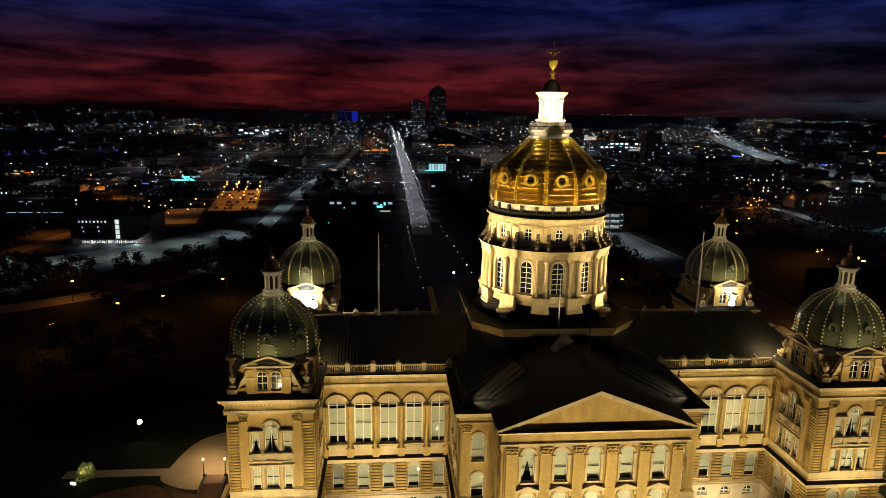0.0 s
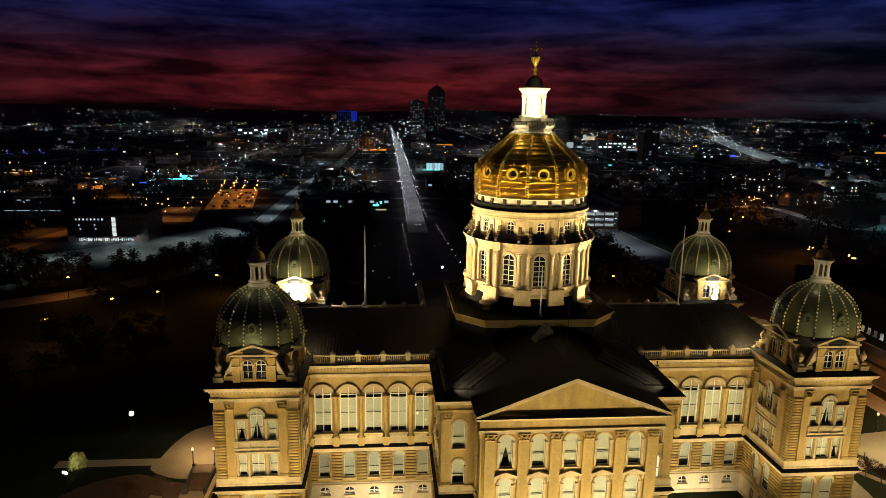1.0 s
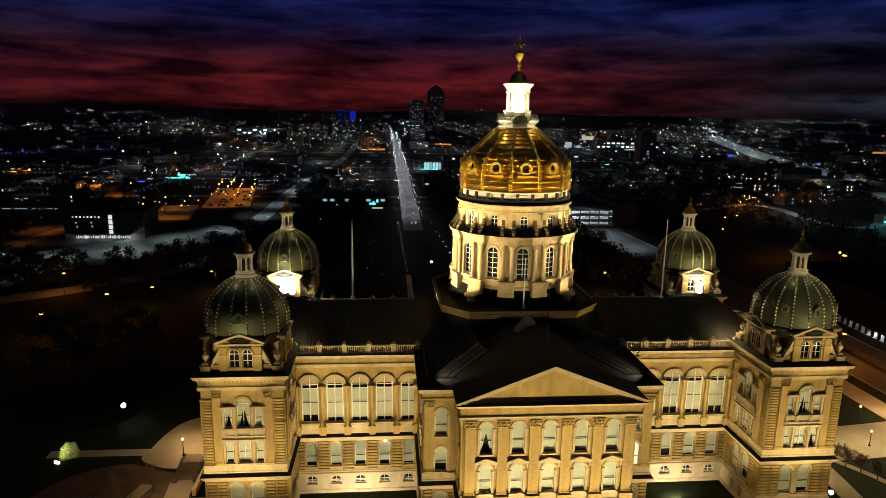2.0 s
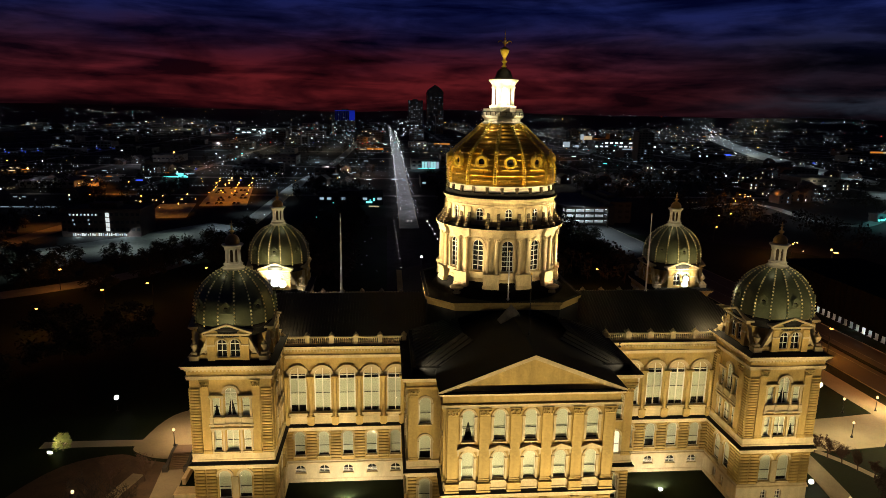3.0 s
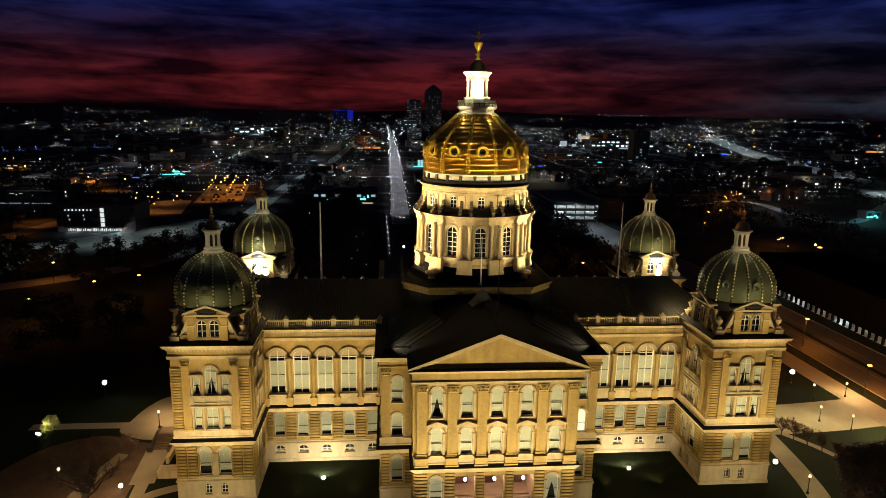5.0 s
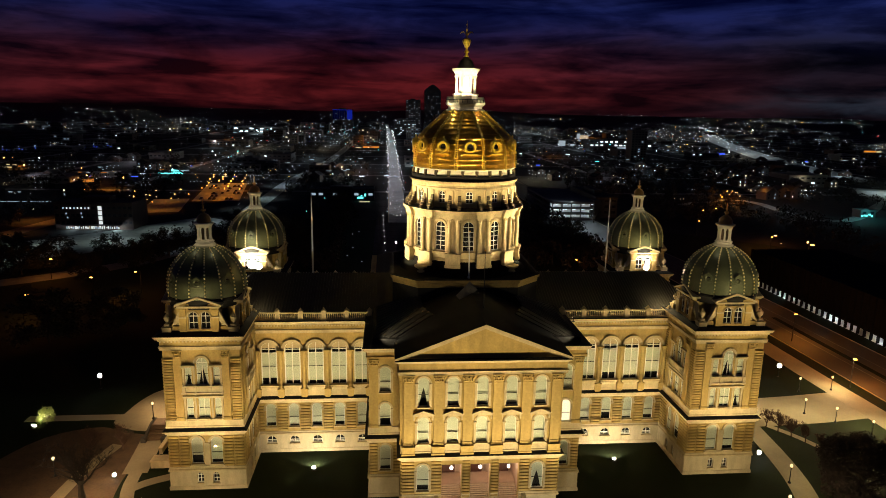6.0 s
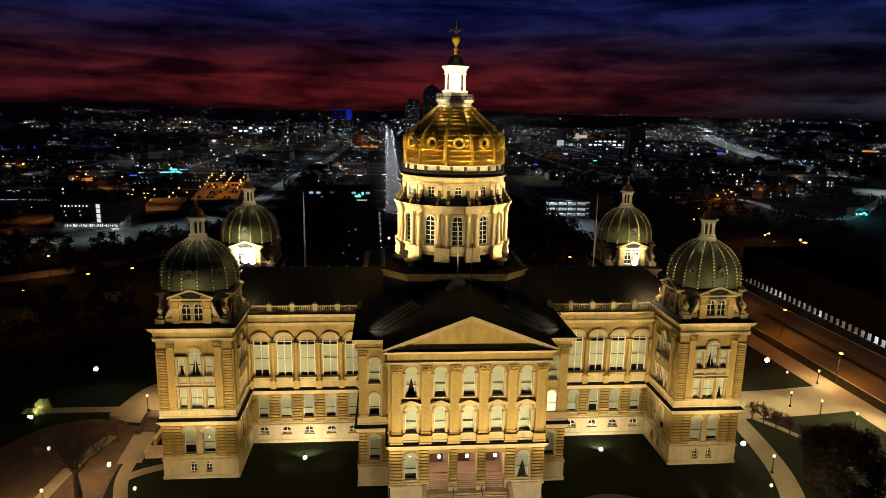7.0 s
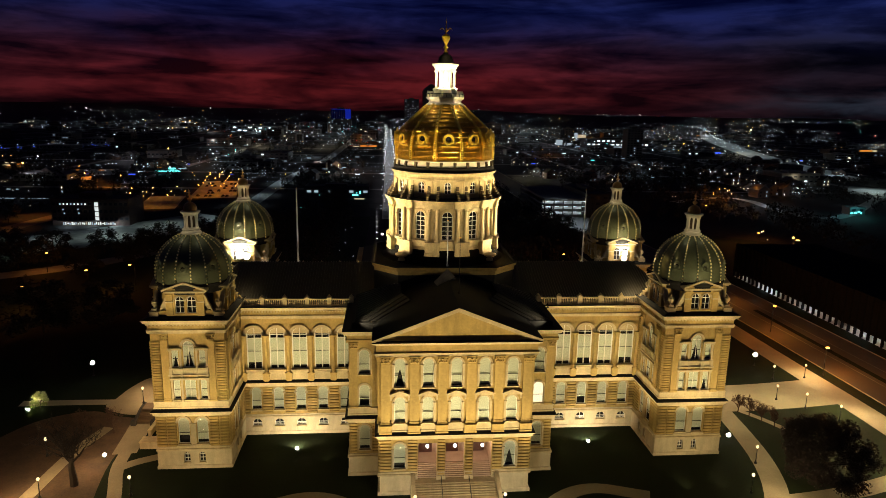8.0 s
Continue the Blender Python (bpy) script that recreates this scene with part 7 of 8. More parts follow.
class Lights:
    """City lamps too small and too many to pick apart, gathered by colour."""

    def __init__(self, mat, name, label):
        self.g, self.mat, self.name, self.label = Geo(), mat, name, label

    def dot(self, x, y, z, r):
        p = [(x + r, y, z), (x, y + r, z), (x - r, y, z), (x, y - r, z)]
        for i in range(4):
            self.g.face([p[i], p[(i + 1) % 4], (x, y, z + r)])
            self.g.face([p[(i + 1) % 4], p[i], (x, y, z - r)])

    def done(self):
        tagged(put(self.name, self.g.mesh(self.name, self.mat)), self.label, "city lights", kind="stuff")


white = Lights(L_WHITE, "white_city_lights", "bright white street and window lights of the city")
dim = Lights(L_DIM, "dim_city_lights", "dim white lights scattered over the dark city")
ghost = Lights(L_GHOST, "distant_city_lights", "barely visible lights of far streets and houses")
faint = Lights(L_FAINT, "faint_city_lights", "faint lights of far streets and houses")
warm = Lights(L_WARM, "warm_city_lights", "warm yellow city lights")
orange = Lights(L_ORANGE, "orange_city_lights", "orange sodium lights of car parks and streets")
cool = Lights(L_COOL, "cool_city_lights", "cool white lamps along the main street")
teal = Lights(L_TEAL, "teal_city_lights", "teal and green signs and lamps")
amber = Lights(L_AMBER, "amber_car_park_lights", "bright amber lamps over the car parks")
blue = Lights(L_BLUE, "blue_city_lights", "blue sign lights")
lilac = Lights(L_LILAC, "lilac_street_lights", "lilac-white lamps and headlights along the main street")
ember = Lights(glow("lit_front_ember", (1.0, 0.36, 0.06), 0.55), "ember_shop_fronts", "orange glow of shop fronts and yards")
tan = Lights(glow("lit_front_tan", (1.0, 0.78, 0.48), 0.5), "tan_window_rows", "warm rows of lit windows")
ashen = Lights(glow("lit_front_ashen", (0.72, 0.88, 1.0), 0.42), "ashen_window_rows", "pale rows of lit windows")
red = Lights(L_RED, "red_city_lights", "red tail lights and beacons")
VIEWPOINT = Vector((-18, -128, 66))


# dots grow with distance from the camera to keep their size in view
def dot_size_in_view(x, y, z, k):
    return max(0.22, (Vector((x, y, z)) - VIEWPOINT).length * 0.00042 * k)


def scatter(bag, x, y, z, k=1.0):
    bag.dot(x, y, z, dot_size_in_view(x, y, z, k))


rl = random.Random(77)
# the mall and the main street
for i in range(9):
    scatter(white, -18.0 + 0.3 * i, 256 - 16.5 * i, 2.5, 0.8)
    scatter(white, 1.8 + 0.55 * i, 256 - 13.5 * i, 2.5, 0.8)
for x, y in ((-33, 196), (-30, 203), (-31, 163), (-32.6, 146), (-26, 135), (-13.3, 120), (-13.4, 100)):
    scatter(dim, x, y, 2.5, 1.0)
for x, y in ((-57.7, 312.6), (-62.9, 254.3)):
    scatter(teal, x, y, 5, 2.0)
scatter(dim, -95.0, 268.0, 4, 2.0)
for i in range(60):
    y = 262 + i * 10.5
    for x in (-14.6, -2.6):
        if rl.random() < 0.85:
            scatter(rl.choice((white, lilac, lilac, cool)), x + rl.uniform(-1.3, 1.3), y + rl.uniform(-3, 3), rl.uniform(2, 6), rl.uniform(0.8, 1.25))
    for _ in range(2):
        scatter(rl.choice((lilac, dim, faint, faint)), -8.5 + rl.uniform(-4.5, 4.5), y + rl.uniform(0, 10), 1.0, rl.uniform(0.4, 0.8))
scatter(white, -9.6, 262.0, 1.5, 2.0)
scatter(white, -7.4, 262.0, 1.5, 2.0)
for i in range(46):
    y = 900 + i * 18
    for x in (-14, -3):
        scatter(rl.choice((white, white, cool, lilac, dim)), x + rl.uniform(-3, 3), y + rl.uniform(-8, 8), rl.uniform(3, 9), rl.uniform(0.6, 1.0))
for i in range(30):
    scatter(rl.choice((dim, faint, faint)), -104 + rl.uniform(-7, 7), 300 + i * 40 + rl.uniform(-10, 10), 4, 0.8)
# sodium car parks
for i in range(4):
    for j in range(7):
        if rl.random() < 0.85:
            scatter(amber if rl.random() < 0.6 else orange, -146 + i * 8.5 - j * 2.6 + rl.uniform(-1.5, 1.5), 342 + j * 16 + rl.uniform(-3, 3), 7.5, rl.uniform(1.8, 2.8))
for x, y in ((-165, 286), (-152, 292), (-170, 306), (-156, 312), (-174, 330), (-160, 338), (-178, 300)):
    scatter(amber, x, y, 7, rl.uniform(2.0, 2.8))
for x, y in ((-160.6, 282.6), (-172, 296), (-185, 312), (-166, 306), (-150, 322), (-264, 417), (-318, 492), (-298, 500), (-230, 420), (-190, 335), (-427, 612), (229, 324), (236, 326), (246, 330), (-206, 727), (-150, 300), (252, 360), (258, 363), (256, 352), (-215, 251), (170, 155), (-176, 316)):
    scatter(rl.choice((orange, warm)), x, y, 6, rl.uniform(1.5, 2.3))
# freeway lamps
FW = ((470, 500), (552, 787), (676, 1131), (860, 1600), (1200, 2300), (1500, 3000))
for (xa, ya), (xb, yb) in zip(FW, FW[1:]):
    n = int(math.hypot(xb - xa, yb - ya) / 22)
    for i in range(n):
        t = (i + rl.random()) / n
        scatter(rl.choice((white, cool, dim, dim, faint, faint)), xa + (xb - xa) * t + rl.uniform(-18, 18), ya + (yb - ya) * t, 5, rl.uniform(0.6, 1.3))
# blue bridge lights to the south-west
for i in range(13):
    x, y = -590 + i * 13.0, 713 + i * 15.2
    scatter(blue, x, y, 3, 2.2)
    scatter(blue, x + 2.6, y + 3, 1.5, 1.5)
    scatter(cool, x - 0.5, y, 6, 0.8)
for i in range(110):
    scatter(rl.choice((faint, blue, faint)), -600 + i * 1.6 + rl.uniform(-1, 1), 701 + i * 1.87, 1.5, 0.5)
for i in range(5):
    scatter(cool, -315 + 12 * i + rl.uniform(-4, 4), 1440 + 22 * i, 6, 1.9)


def dark_zone(x, y):
    return (150 < x < 560 and 430 < y < 640 and rl.random() < 0.6) or (x < -230 and 560 < y < 1380 and rl.random() < 0.86) or (0 < x < 180 and y < 560 and rl.random() < 0.9) or (-95 < x < 80 and y < 420)


def cluster(x, y):
    """Where the city is lit: patches that stretch along the streets."""
    return noise.noise((x * 0.0034, math.log(y) * 5.0, 2.0)) + 0.6 * noise.noise((x * 0.011, math.log(y) * 15.0, 9.0))


WEIGHT = (40, 34, 20, 5, 4, 4, 6, 1.0, 0.8, 0.8)
BAGS = (ghost, faint, dim, white, warm, orange, cool, teal, blue, red)
for k in range(-13, 18):
    for i in range(70):
        y = 400 + i * 34 + rl.uniform(-9, 9)
        x = -11 + 106 * k + rl.uniform(-6, 6)
        if k == 0 or dark_zone(x, y) or cluster(x, y) < -0.05 or rl.random() < 0.5:
            continue
        scatter(rl.choices(BAGS, WEIGHT)[0], x, y, hill(x, y) + 6, rl.uniform(0.6, 1.0))
# houses and small blocks: short rows of window light
for i in range(560):
    y = 330 * math.exp(1.75 * rl.random())
    half = 230 + y * 0.68
    x = rl.uniform(-half, half)
    if dark_zone(x, y) and rl.random() < 0.8 or abs(x + 11) < 14 or cluster(x, y) < -0.35:
        continue
    bag = rl.choices((faint, dim, warm, cool, white), (62, 22, 8, 5, 3))[0]
    z, step, m = rl.uniform(1.5, 5), rl.uniform(2.2, 4.5) * (0.6 + y / 1500), rl.randint(2, 7)
    for row in range(rl.choice((1, 1, 1, 2, 3))):
        for j in range(m):
            if rl.random() < 0.75:
                scatter(bag, x + j * step, y, z + row * 3.4, rl.uniform(0.4, 0.75))
# two brighter quarters: downtown south of the main street, and the shops by the freeway
for x0, x1, y0, y1, count, mix in ((-300, 0, 850, 1900, 300, (faint, dim, ashen, dim, cool, tan, teal, white, red)), (150, 700, 880, 1900, 360, (faint, dim, ashen, tan, tan, ember, warm, cool, white))):
    for k in range(count):
        x, y = rl.uniform(x0, x1), y0 + (y1 - y0) * rl.random() ** 1.2
        if noise.noise((x * 0.009, y * 0.004, 7.0)) > -0.15:
            scatter(rl.choice(mix), x, y, rl.uniform(2, 14), rl.uniform(0.5, 1.5))
n = 0
while n < 2900:
    y = 420 * math.exp(2.15 * rl.random() ** 0.85)
    half = 240 + y * 0.72
    x = rl.uniform(-half, half)
    q = cluster(x, y)
    if math.hypot(x, y) > 4550 or dark_zone(x, y) or q < 0.12 + rl.uniform(-0.22, 0.28):
        continue
    core = math.exp(-((x - 40) / 420) ** 2 - ((y - 1500) / 700) ** 2)
    if y > 1700 and x < -300 and rl.random() < 0.45:
        continue
    z = hill(x, y) + rl.uniform(2, 8 + 26 * core)
    scatter(rl.choices(BAGS, WEIGHT)[0], x, y, z, rl.uniform(0.4, 0.9) if rl.random() < 0.86 else rl.uniform(1.1, 1.9))
    n += 1
# rows of light on the far ridge
for i in range(300):
    a = rl.uniform(-42, 44)
    d = rl.uniform(2900, 4450)
    x, y = d * math.sin(radians(a)), d * math.cos(radians(a))
    if noise.noise((a * 0.22, d * 0.0012, 1)) > 0.02:
        scatter(rl.choices((faint, dim, white, warm), (40, 40, 6, 8))[0], x, y, hill(x, y) + 6, rl.uniform(0.5, 0.85))


def bar(bag, x, y, z, w, h):
    bag.g.box(x - w / 2, x + w / 2, y, y + 0.4, z, z + h)


# lit shop fronts, signs and rows of windows seen end on
for i in range(330):
    y = 430 * math.exp(1.6 * rl.random())
    half = 220 + y * 0.66
    x = rl.uniform(-half, half)
    if dark_zone(x, y) or cluster(x, y) < 0:
        continue
    bag = rl.choices((faint, ashen, dim, tan, ember, teal, blue, red), (46, 26, 8, 8, 7, 3, 2, 2))[0]
    bar(bag, x, y, hill(x, y) + rl.uniform(1, 9), rl.uniform(1.5, 6) * (0.5 + y / 1500), rl.uniform(0.4, 1.0) * (0.5 + y / 1200))


for x, y, w, h, bag in ((-222, 525, 7, 1.4, teal), (-214, 530, 8, 0.8, faint), (-384, 560, 13, 0.7, ember), (-399, 573, 10, 1.2, tan), (-296, 481, 5, 1.2, ember), (-267, 446, 5, 0.6, ember), (-311, 470, 3, 1.2, tan), (-302, 505, 3, 0.6, ember),
                        (80, 1120, 30, 2.4, ember), (-42, 944, 26, 2.6, ember), (-62, 940, 9, 1.6, tan), (22, 612, 20, 0.5, teal), (400, 1020, 62, 2.2, ashen), (436, 1052, 26, 2.6, ember), (370, 1000, 26, 1.4, faint), (400, 1022, 50, 1.0, faint), (454, 1420, 22, 8, tan), (440, 1418, 8, 12, ashen), (311, 1083, 13, 10, ashen), (330, 1080, 8, 4, ashen), (-261, 427, 9, 2.0, ember), (-294, 438, 5, 1.6, ember), (-391, 546, 14, 1.0, tan), (-218, 500, 22, 0.9, teal), (-212, 499, 7, 2.0, teal), (-240, 470, 6, 0.8, blue), (-290, 1470, 60, 2.0, ashen), (865, 1003, 24, 3, ember), (880, 1000, 8, 3, tan), (-252, 311, 34, 0.35, faint), (505, 888, 60, 1.0, ashen), (520, 885, 12, 2.6, blue), (-31, 318, 7.0, 0.8, tan), (-285, 358, 2.5, 0.6, faint), (-279, 358, 2, 0.6, faint), (-282, 470, 10, 1.0, blue)):
    bar(bag, x, y, 1.5, w, h)


for x, y, z, k, bag in ((-356, 515, 7, 3.0, amber), (-293, 739, 8, 3.0, amber), (-240, 737, 7, 2.2, cool), (-209, 742, 7, 2.4, teal), (-261, 426, 7, 2.4, amber), (-226, 340, 6, 1.8, orange), (-322, 1462, 9, 2.4, cool), (-300, 1470, 9, 2.2, teal), (-270, 1482, 9, 2.4, cool), (-258, 1484, 9, 2.6, teal), (318, 522, 5, 2.0, warm), (326, 522, 5, 2.0, white), (332, 523, 5, 1.8, white), (480, 881, 5, 1.8, cool), (500, 884, 5, 2.0, cool), (537, 892, 5, 1.6, white)):
    scatter(bag, x, y, z, k)


def city_building(x, y, w, d, h, mat, lit, seed, label, bag=L_DIM, rows=3.6, cols=4.2, crown=""):
    """A block with parapet, roof plant and rows of windows, some of them lit."""
    r = random.Random(seed)
    root = tagged(new("city_building"), label, "building", "city buildings")
    root.location = (x, y, G0)
    g = Geo()
    g.box(-w / 2, w / 2, -d / 2, d / 2, -0.5, h)
    g.ring(-w / 2, w / 2, -d / 2, d / 2, [(0.0, h - 0.6), (0.25, h - 0.5), (0.25, h + 0.6), (-0.3, h + 0.6), (-0.3, h)])
    if crown == "round":
        n = 10
        rings = []
        for i in range(n + 1):
            t = i / n
            s = math.cos(t * math.pi / 2 * 0.96)
            rings.append([(-w / 2 * s, -d / 2, h + t * w * 0.48), (w / 2 * s, -d / 2, h + t * w * 0.48), (w / 2 * s, d / 2, h + t * w * 0.48), (-w / 2 * s, d / 2, h + t * w * 0.48)])
        g.loops(rings, 0, False, True)
    else:
        g.box(-w * 0.2, w * 0.15, -d * 0.2, d * 0.2, h, h + min(4, h * 0.2))
    put("shell", g.mesh("shell", mat), root)
    nx, nz = max(2, int(w / cols)), max(1, int((h - 1.0) / rows))
    dk, lt = Geo(), Geo()
    for i in range(nx):
        for j in range(nz):
            cx, cz = -w / 2 + w * (i + 0.5) / nx, 1.4 + (h - 2.0) * (j + 0.4) / nz
            (lt if r.random() < lit else dk).box(cx - cols * 0.3, cx + cols * 0.3, -d / 2 - 0.06, -d / 2 + 0.2, cz, cz + rows * 0.42)
    ob = put("window_band", dk.mesh("window_band", GLASSWALL), root) if dk.f else None
    if ob:
        ob["kind"] = "stuff"
    if lt.f:
        ob = put("lit_window_band", lt.mesh("lit_window_band", bag), root)
        ob["kind"] = "stuff"
    return root


# the buildings that stand out
b = city_building(-171, 236, 40, 22, 14, BRICKWALL, 0.0, 1, "dark brick office block with a lit stair tower and lobby", L_DIM, 3.4, 2.6)
for k in range(4):
    g = Geo()
    g.box(2.4, 4.3, -11.35, -11.1, 2.7 + k * 2.6, 4.9 + k * 2.6)
    put("stair_window", g.mesh("stair_window", L_PANE), b)
ro = random.Random(4)
for k in range(26):
    x = -14.5 + k * 1.06
    g = Geo()
    g.box(x, x + ro.uniform(0.4, 0.95), -11.3, -11.1, ro.uniform(0.3, 0.9), ro.uniform(1.3, 2.3))
    put("lobby_window", g.mesh("lobby_window", ro.choice((L_PANE, L_FAINT, L_PANE, L_ROOMDIM))), b)
for k in range(8):
    g = Geo()
    g.box(-15.6 + k * 1.85, -14.9 + k * 1.85, -11.35, -11.1, 11.2, 12.1)
    put("lit_window", g.mesh("lit_window", L_PANE if k % 3 else L_FAINT), b)
for x, z in ((-14.2, 8.3), (-6.5, 8.4), (-13.7, 6.2), (-6.2, 6.3)):
    g = Geo()
    g.box(x, x + 0.6, -11.35, -11.1, z, z + 0.8)
    put("lit_window", g.mesh("lit_window", L_FAINT), b)
g = Geo()
g.box(-16, 14, -14.2, -11.0, 2.7, 2.95)
put("canopy", g.mesh("canopy", PALEWALL), b)
for x in (-182, -170, -158):
    bulb(x, 222, G0 + 2.0, 900, COOL, 0.3)
city_building(330, 760, 22, 20, 42, DARKWALL, 0.05, 10, "dark apartment tower with few lit windows", L_FAINT, 3.4, 4.0)
b = new("parking_garage")
tagged(b, "concrete parking garage with white-lit open decks", "parking garage")
b.location = (102, 300, G0)
for k in range(4):
    g = Geo()
    g.box(-15, 15, -38, 38, k * 3.4 - 0.2, k * 3.4 + 0.25)
    g.box(-15.1, 15.1, -38.2, -37.9, k * 3.4 - 0.2, k * 3.4 + 1.15)
    g.box(-15.2, -14.9, -38, 38, k * 3.4 - 0.2, k * 3.4 + 1.15)
    put("deck", g.mesh("deck", PALEWALL), b)
    g = Geo()
    g.box(-14.5, 14.5, -29.6, -29.3, k * 3.4 + 0.25, k * 3.4 + 3.1)
    if k < 3:
        put("inner_wall", g.mesh("inner_wall", BRIGHTWALL), b)
        for i in range(5):
            g = Geo()
            g.box(-13.6 + i * 5.6, -11.0 + i * 5.6, -36.6, -36.2, k * 3.4 + 2.75, k * 3.4 + 2.95)
            put("deck_lamp", g.mesh("deck_lamp", L_DIM), b)
for i in range(6):
    for y in (-37.5, -12, 12, 37.5):
        g = Geo()
        g.box(-15 + i * 6 - 0.3, -15 + i * 6 + 0.3, y - 0.3, y + 0.3, 0, 10.4)
        put("column", g.mesh("column", PALEWALL), b)
for k in range(3):
    for x, w in ((90, 420), (95, 480), (101, 260), (113, 380)):
        bulb(x, 267, G0 + 2.5 + k * 3.4, w, COOL, 0.3)
bulb(96, 270, G0 + 14.0, 260, COOL, 0.4)
g = Geo()
g.box(11.2, 15.4, -38.8, -31, 0, 12.2)
put("stair_tower", g.mesh("stair_tower", DARKWALL), b)
city_building(124, 300, 14, 60, 13, DARKWALL, 0.0, 2, "dark windowless block beside the garage")
b = city_building(-137, 1710, 52, 40, 60, GLASSWALL, 0.08, 3, "tower with a blue-lit crown", L_FAINT, 4, 5)
# blue light on the tower's face is put in as glowing strips and bays
g = Geo()
g.box(-26.6, 26.6, -20.6, -20.1, 58.6, 60)
g.box(12, 26.6, -20.6, -20.1, 34, 58)
put("crown_light", g.mesh("crown_light", glow("deep_blue", (0.02, 0.05, 0.9), 0.26)), b)
FAINTBLUE = glow("faint_blue", (0.015, 0.03, 0.5), 0.035)
for k in range(8):
    g = Geo()
    g.box(-26.2 + k * 4.7, -22.6 + k * 4.7, -20.5, -20.1, 34, 58)
    put("lit_bay", g.mesh("lit_bay", FAINTBLUE), b)
city_building(127, 2000, 52, 50, 116, GLASSWALL, 0.12, 4, "tall dark downtown tower with a rounded top", L_GHOST, 5, 5, "round")
city_building(66, 2000, 46, 40, 93, GLASSWALL, 0.3, 5, "dark downtown office tower with scattered lit floors", L_GHOST, 5, 7)
b = city_building(22, 640, 34, 24, 11, PALEWALL, 0.0, 6, "low building with a front washed in pale teal light", L_COOL, 5, 6)
# the light on the front is put in as glowing bays
for k in range(6):
    g = Geo()
    g.box(-4.5 + k * 3.3, -1.6 + k * 3.3, -12.4, -12.1, 1.2, 9.0)
    put("lit_bay", g.mesh("lit_bay", L_ICE if k % 3 != 2 else L_FAINT), b)
b = city_building(-48, 352, 46, 18, 8, DARKWALL, 0.35, 7, "low shop row with teal and white lights", L_FAINT, 4, 5)
g = Geo()
g.box(11, 15.2, -9.4, -9.1, 1.6, 2.9)
g.box(16.0, 17.2, -9.4, -9.1, 3.2, 5.2)
g.box(13.5, 14.5, -9.4, -9.1, 3.5, 4.0)
put("shop_sign", g.mesh("shop_sign", L_TEAL), b)
b = city_building(420, 1090, 120, 40, 15, DARKWALL, 0.55, 8, "long low hall with a lit front", L_DIM, 6, 9)
city_building(-330, 1520, 110, 40, 16, PALEWALL, 0.4, 9, "low plant with cool white lights", L_COOL, 6, 12)
rb = random.Random(9)
for k in range(150):
    for _ in range(20):
        y = 430 + 2000 * rb.random() ** 0.9
        x = rb.uniform(-260 - y * 0.6, 260 + y * 0.6)
        q = (x + 11 + 54) % 106 - 54
        if abs((x + 11) % 106 - 53) < 26 and abs((y - 395) % 130 - 65) < 34 and not (abs(x + 152) < 45 and y < 500) and not (abs(x + 300) < 50 and abs(y - 510) < 50):
            break
    core = math.exp(-((x - 110) / 300) ** 2 - ((y - 1750) / 500) ** 2)
    h = rb.uniform(5, 11) + core * rb.uniform(10, 52)
    city_building(x, y, rb.uniform(18, 44), rb.uniform(18, 40), h, rb.choice((DARKWALL, DARKWALL, BRICKWALL, PALEWALL)), rb.uniform(0.02, 0.12) + 0.2 * core, 100 + k,
                  rb.choice(("dark low city block with a few lit windows", "brick city block with scattered lit windows", "unlit flat-roofed city block")) if h < 16 else "dark downtown block with scattered lit windows",
                  rb.choice((L_FAINT, L_DIM, L_DIM, L_FAINT, L_ROOMLIT)), 3.8, 5.0)


# cars parked under the sodium lamps
def parked_car():
    root = tagged(new("parked_car"), "dark saloon car parked under orange lamps", "car", "parked cars")
    g = Geo()
    g.loops([[(-2.2, y, 0.35), (-2.2, y, 0.8), (-1.5, y, 0.92), (1.1, y, 0.92), (2.15, y, 0.75), (2.2, y, 0.35)] for y in (-0.88, 0.88)], 0, False, True)
    put("body", g.mesh("body", IRON), root)
    g = Geo()
    g.loops([[(-1.6, -0.78, 0.92), (1.0, -0.78, 0.92), (1.0, 0.78, 0.92), (-1.6, 0.78, 0.92)], [(-1.1, -0.62, 1.45), (0.3, -0.62, 1.45), (0.3, 0.62, 1.45), (-1.1, 0.62, 1.45)]], 0, False, True)
    put("cabin", g.mesh("cabin", GLASSWALL), root)
    g = Geo()
    g.tube([(0, -0.1, 0), (0, 0.1, 0)], 0.33, 10)
    tyre = g.mesh("wheel", NEARBLACK)
    for x in (-1.4, 1.4):
        for y in (-0.82, 0.82):
            put("wheel", tyre, root, Matrix.Translation((x, y, 0.34)))
    return root


rc = random.Random(8)
car = parked_car()
car.location = (-146, 372, G0 + 0.07)
for row in range(7):
    for k in range(0, 18, 2):
        if rc.random() < 0.3:
            copy_thing(car, Matrix.Translation((-148 + k * 1.5 - row * 2.2, 344 + row * 15 + rc.uniform(-0.4, 0.4), G0 + 0.07)) @ Matrix.Rotation(math.pi / 2 + rc.uniform(-0.05, 0.05), 4, "Z"))


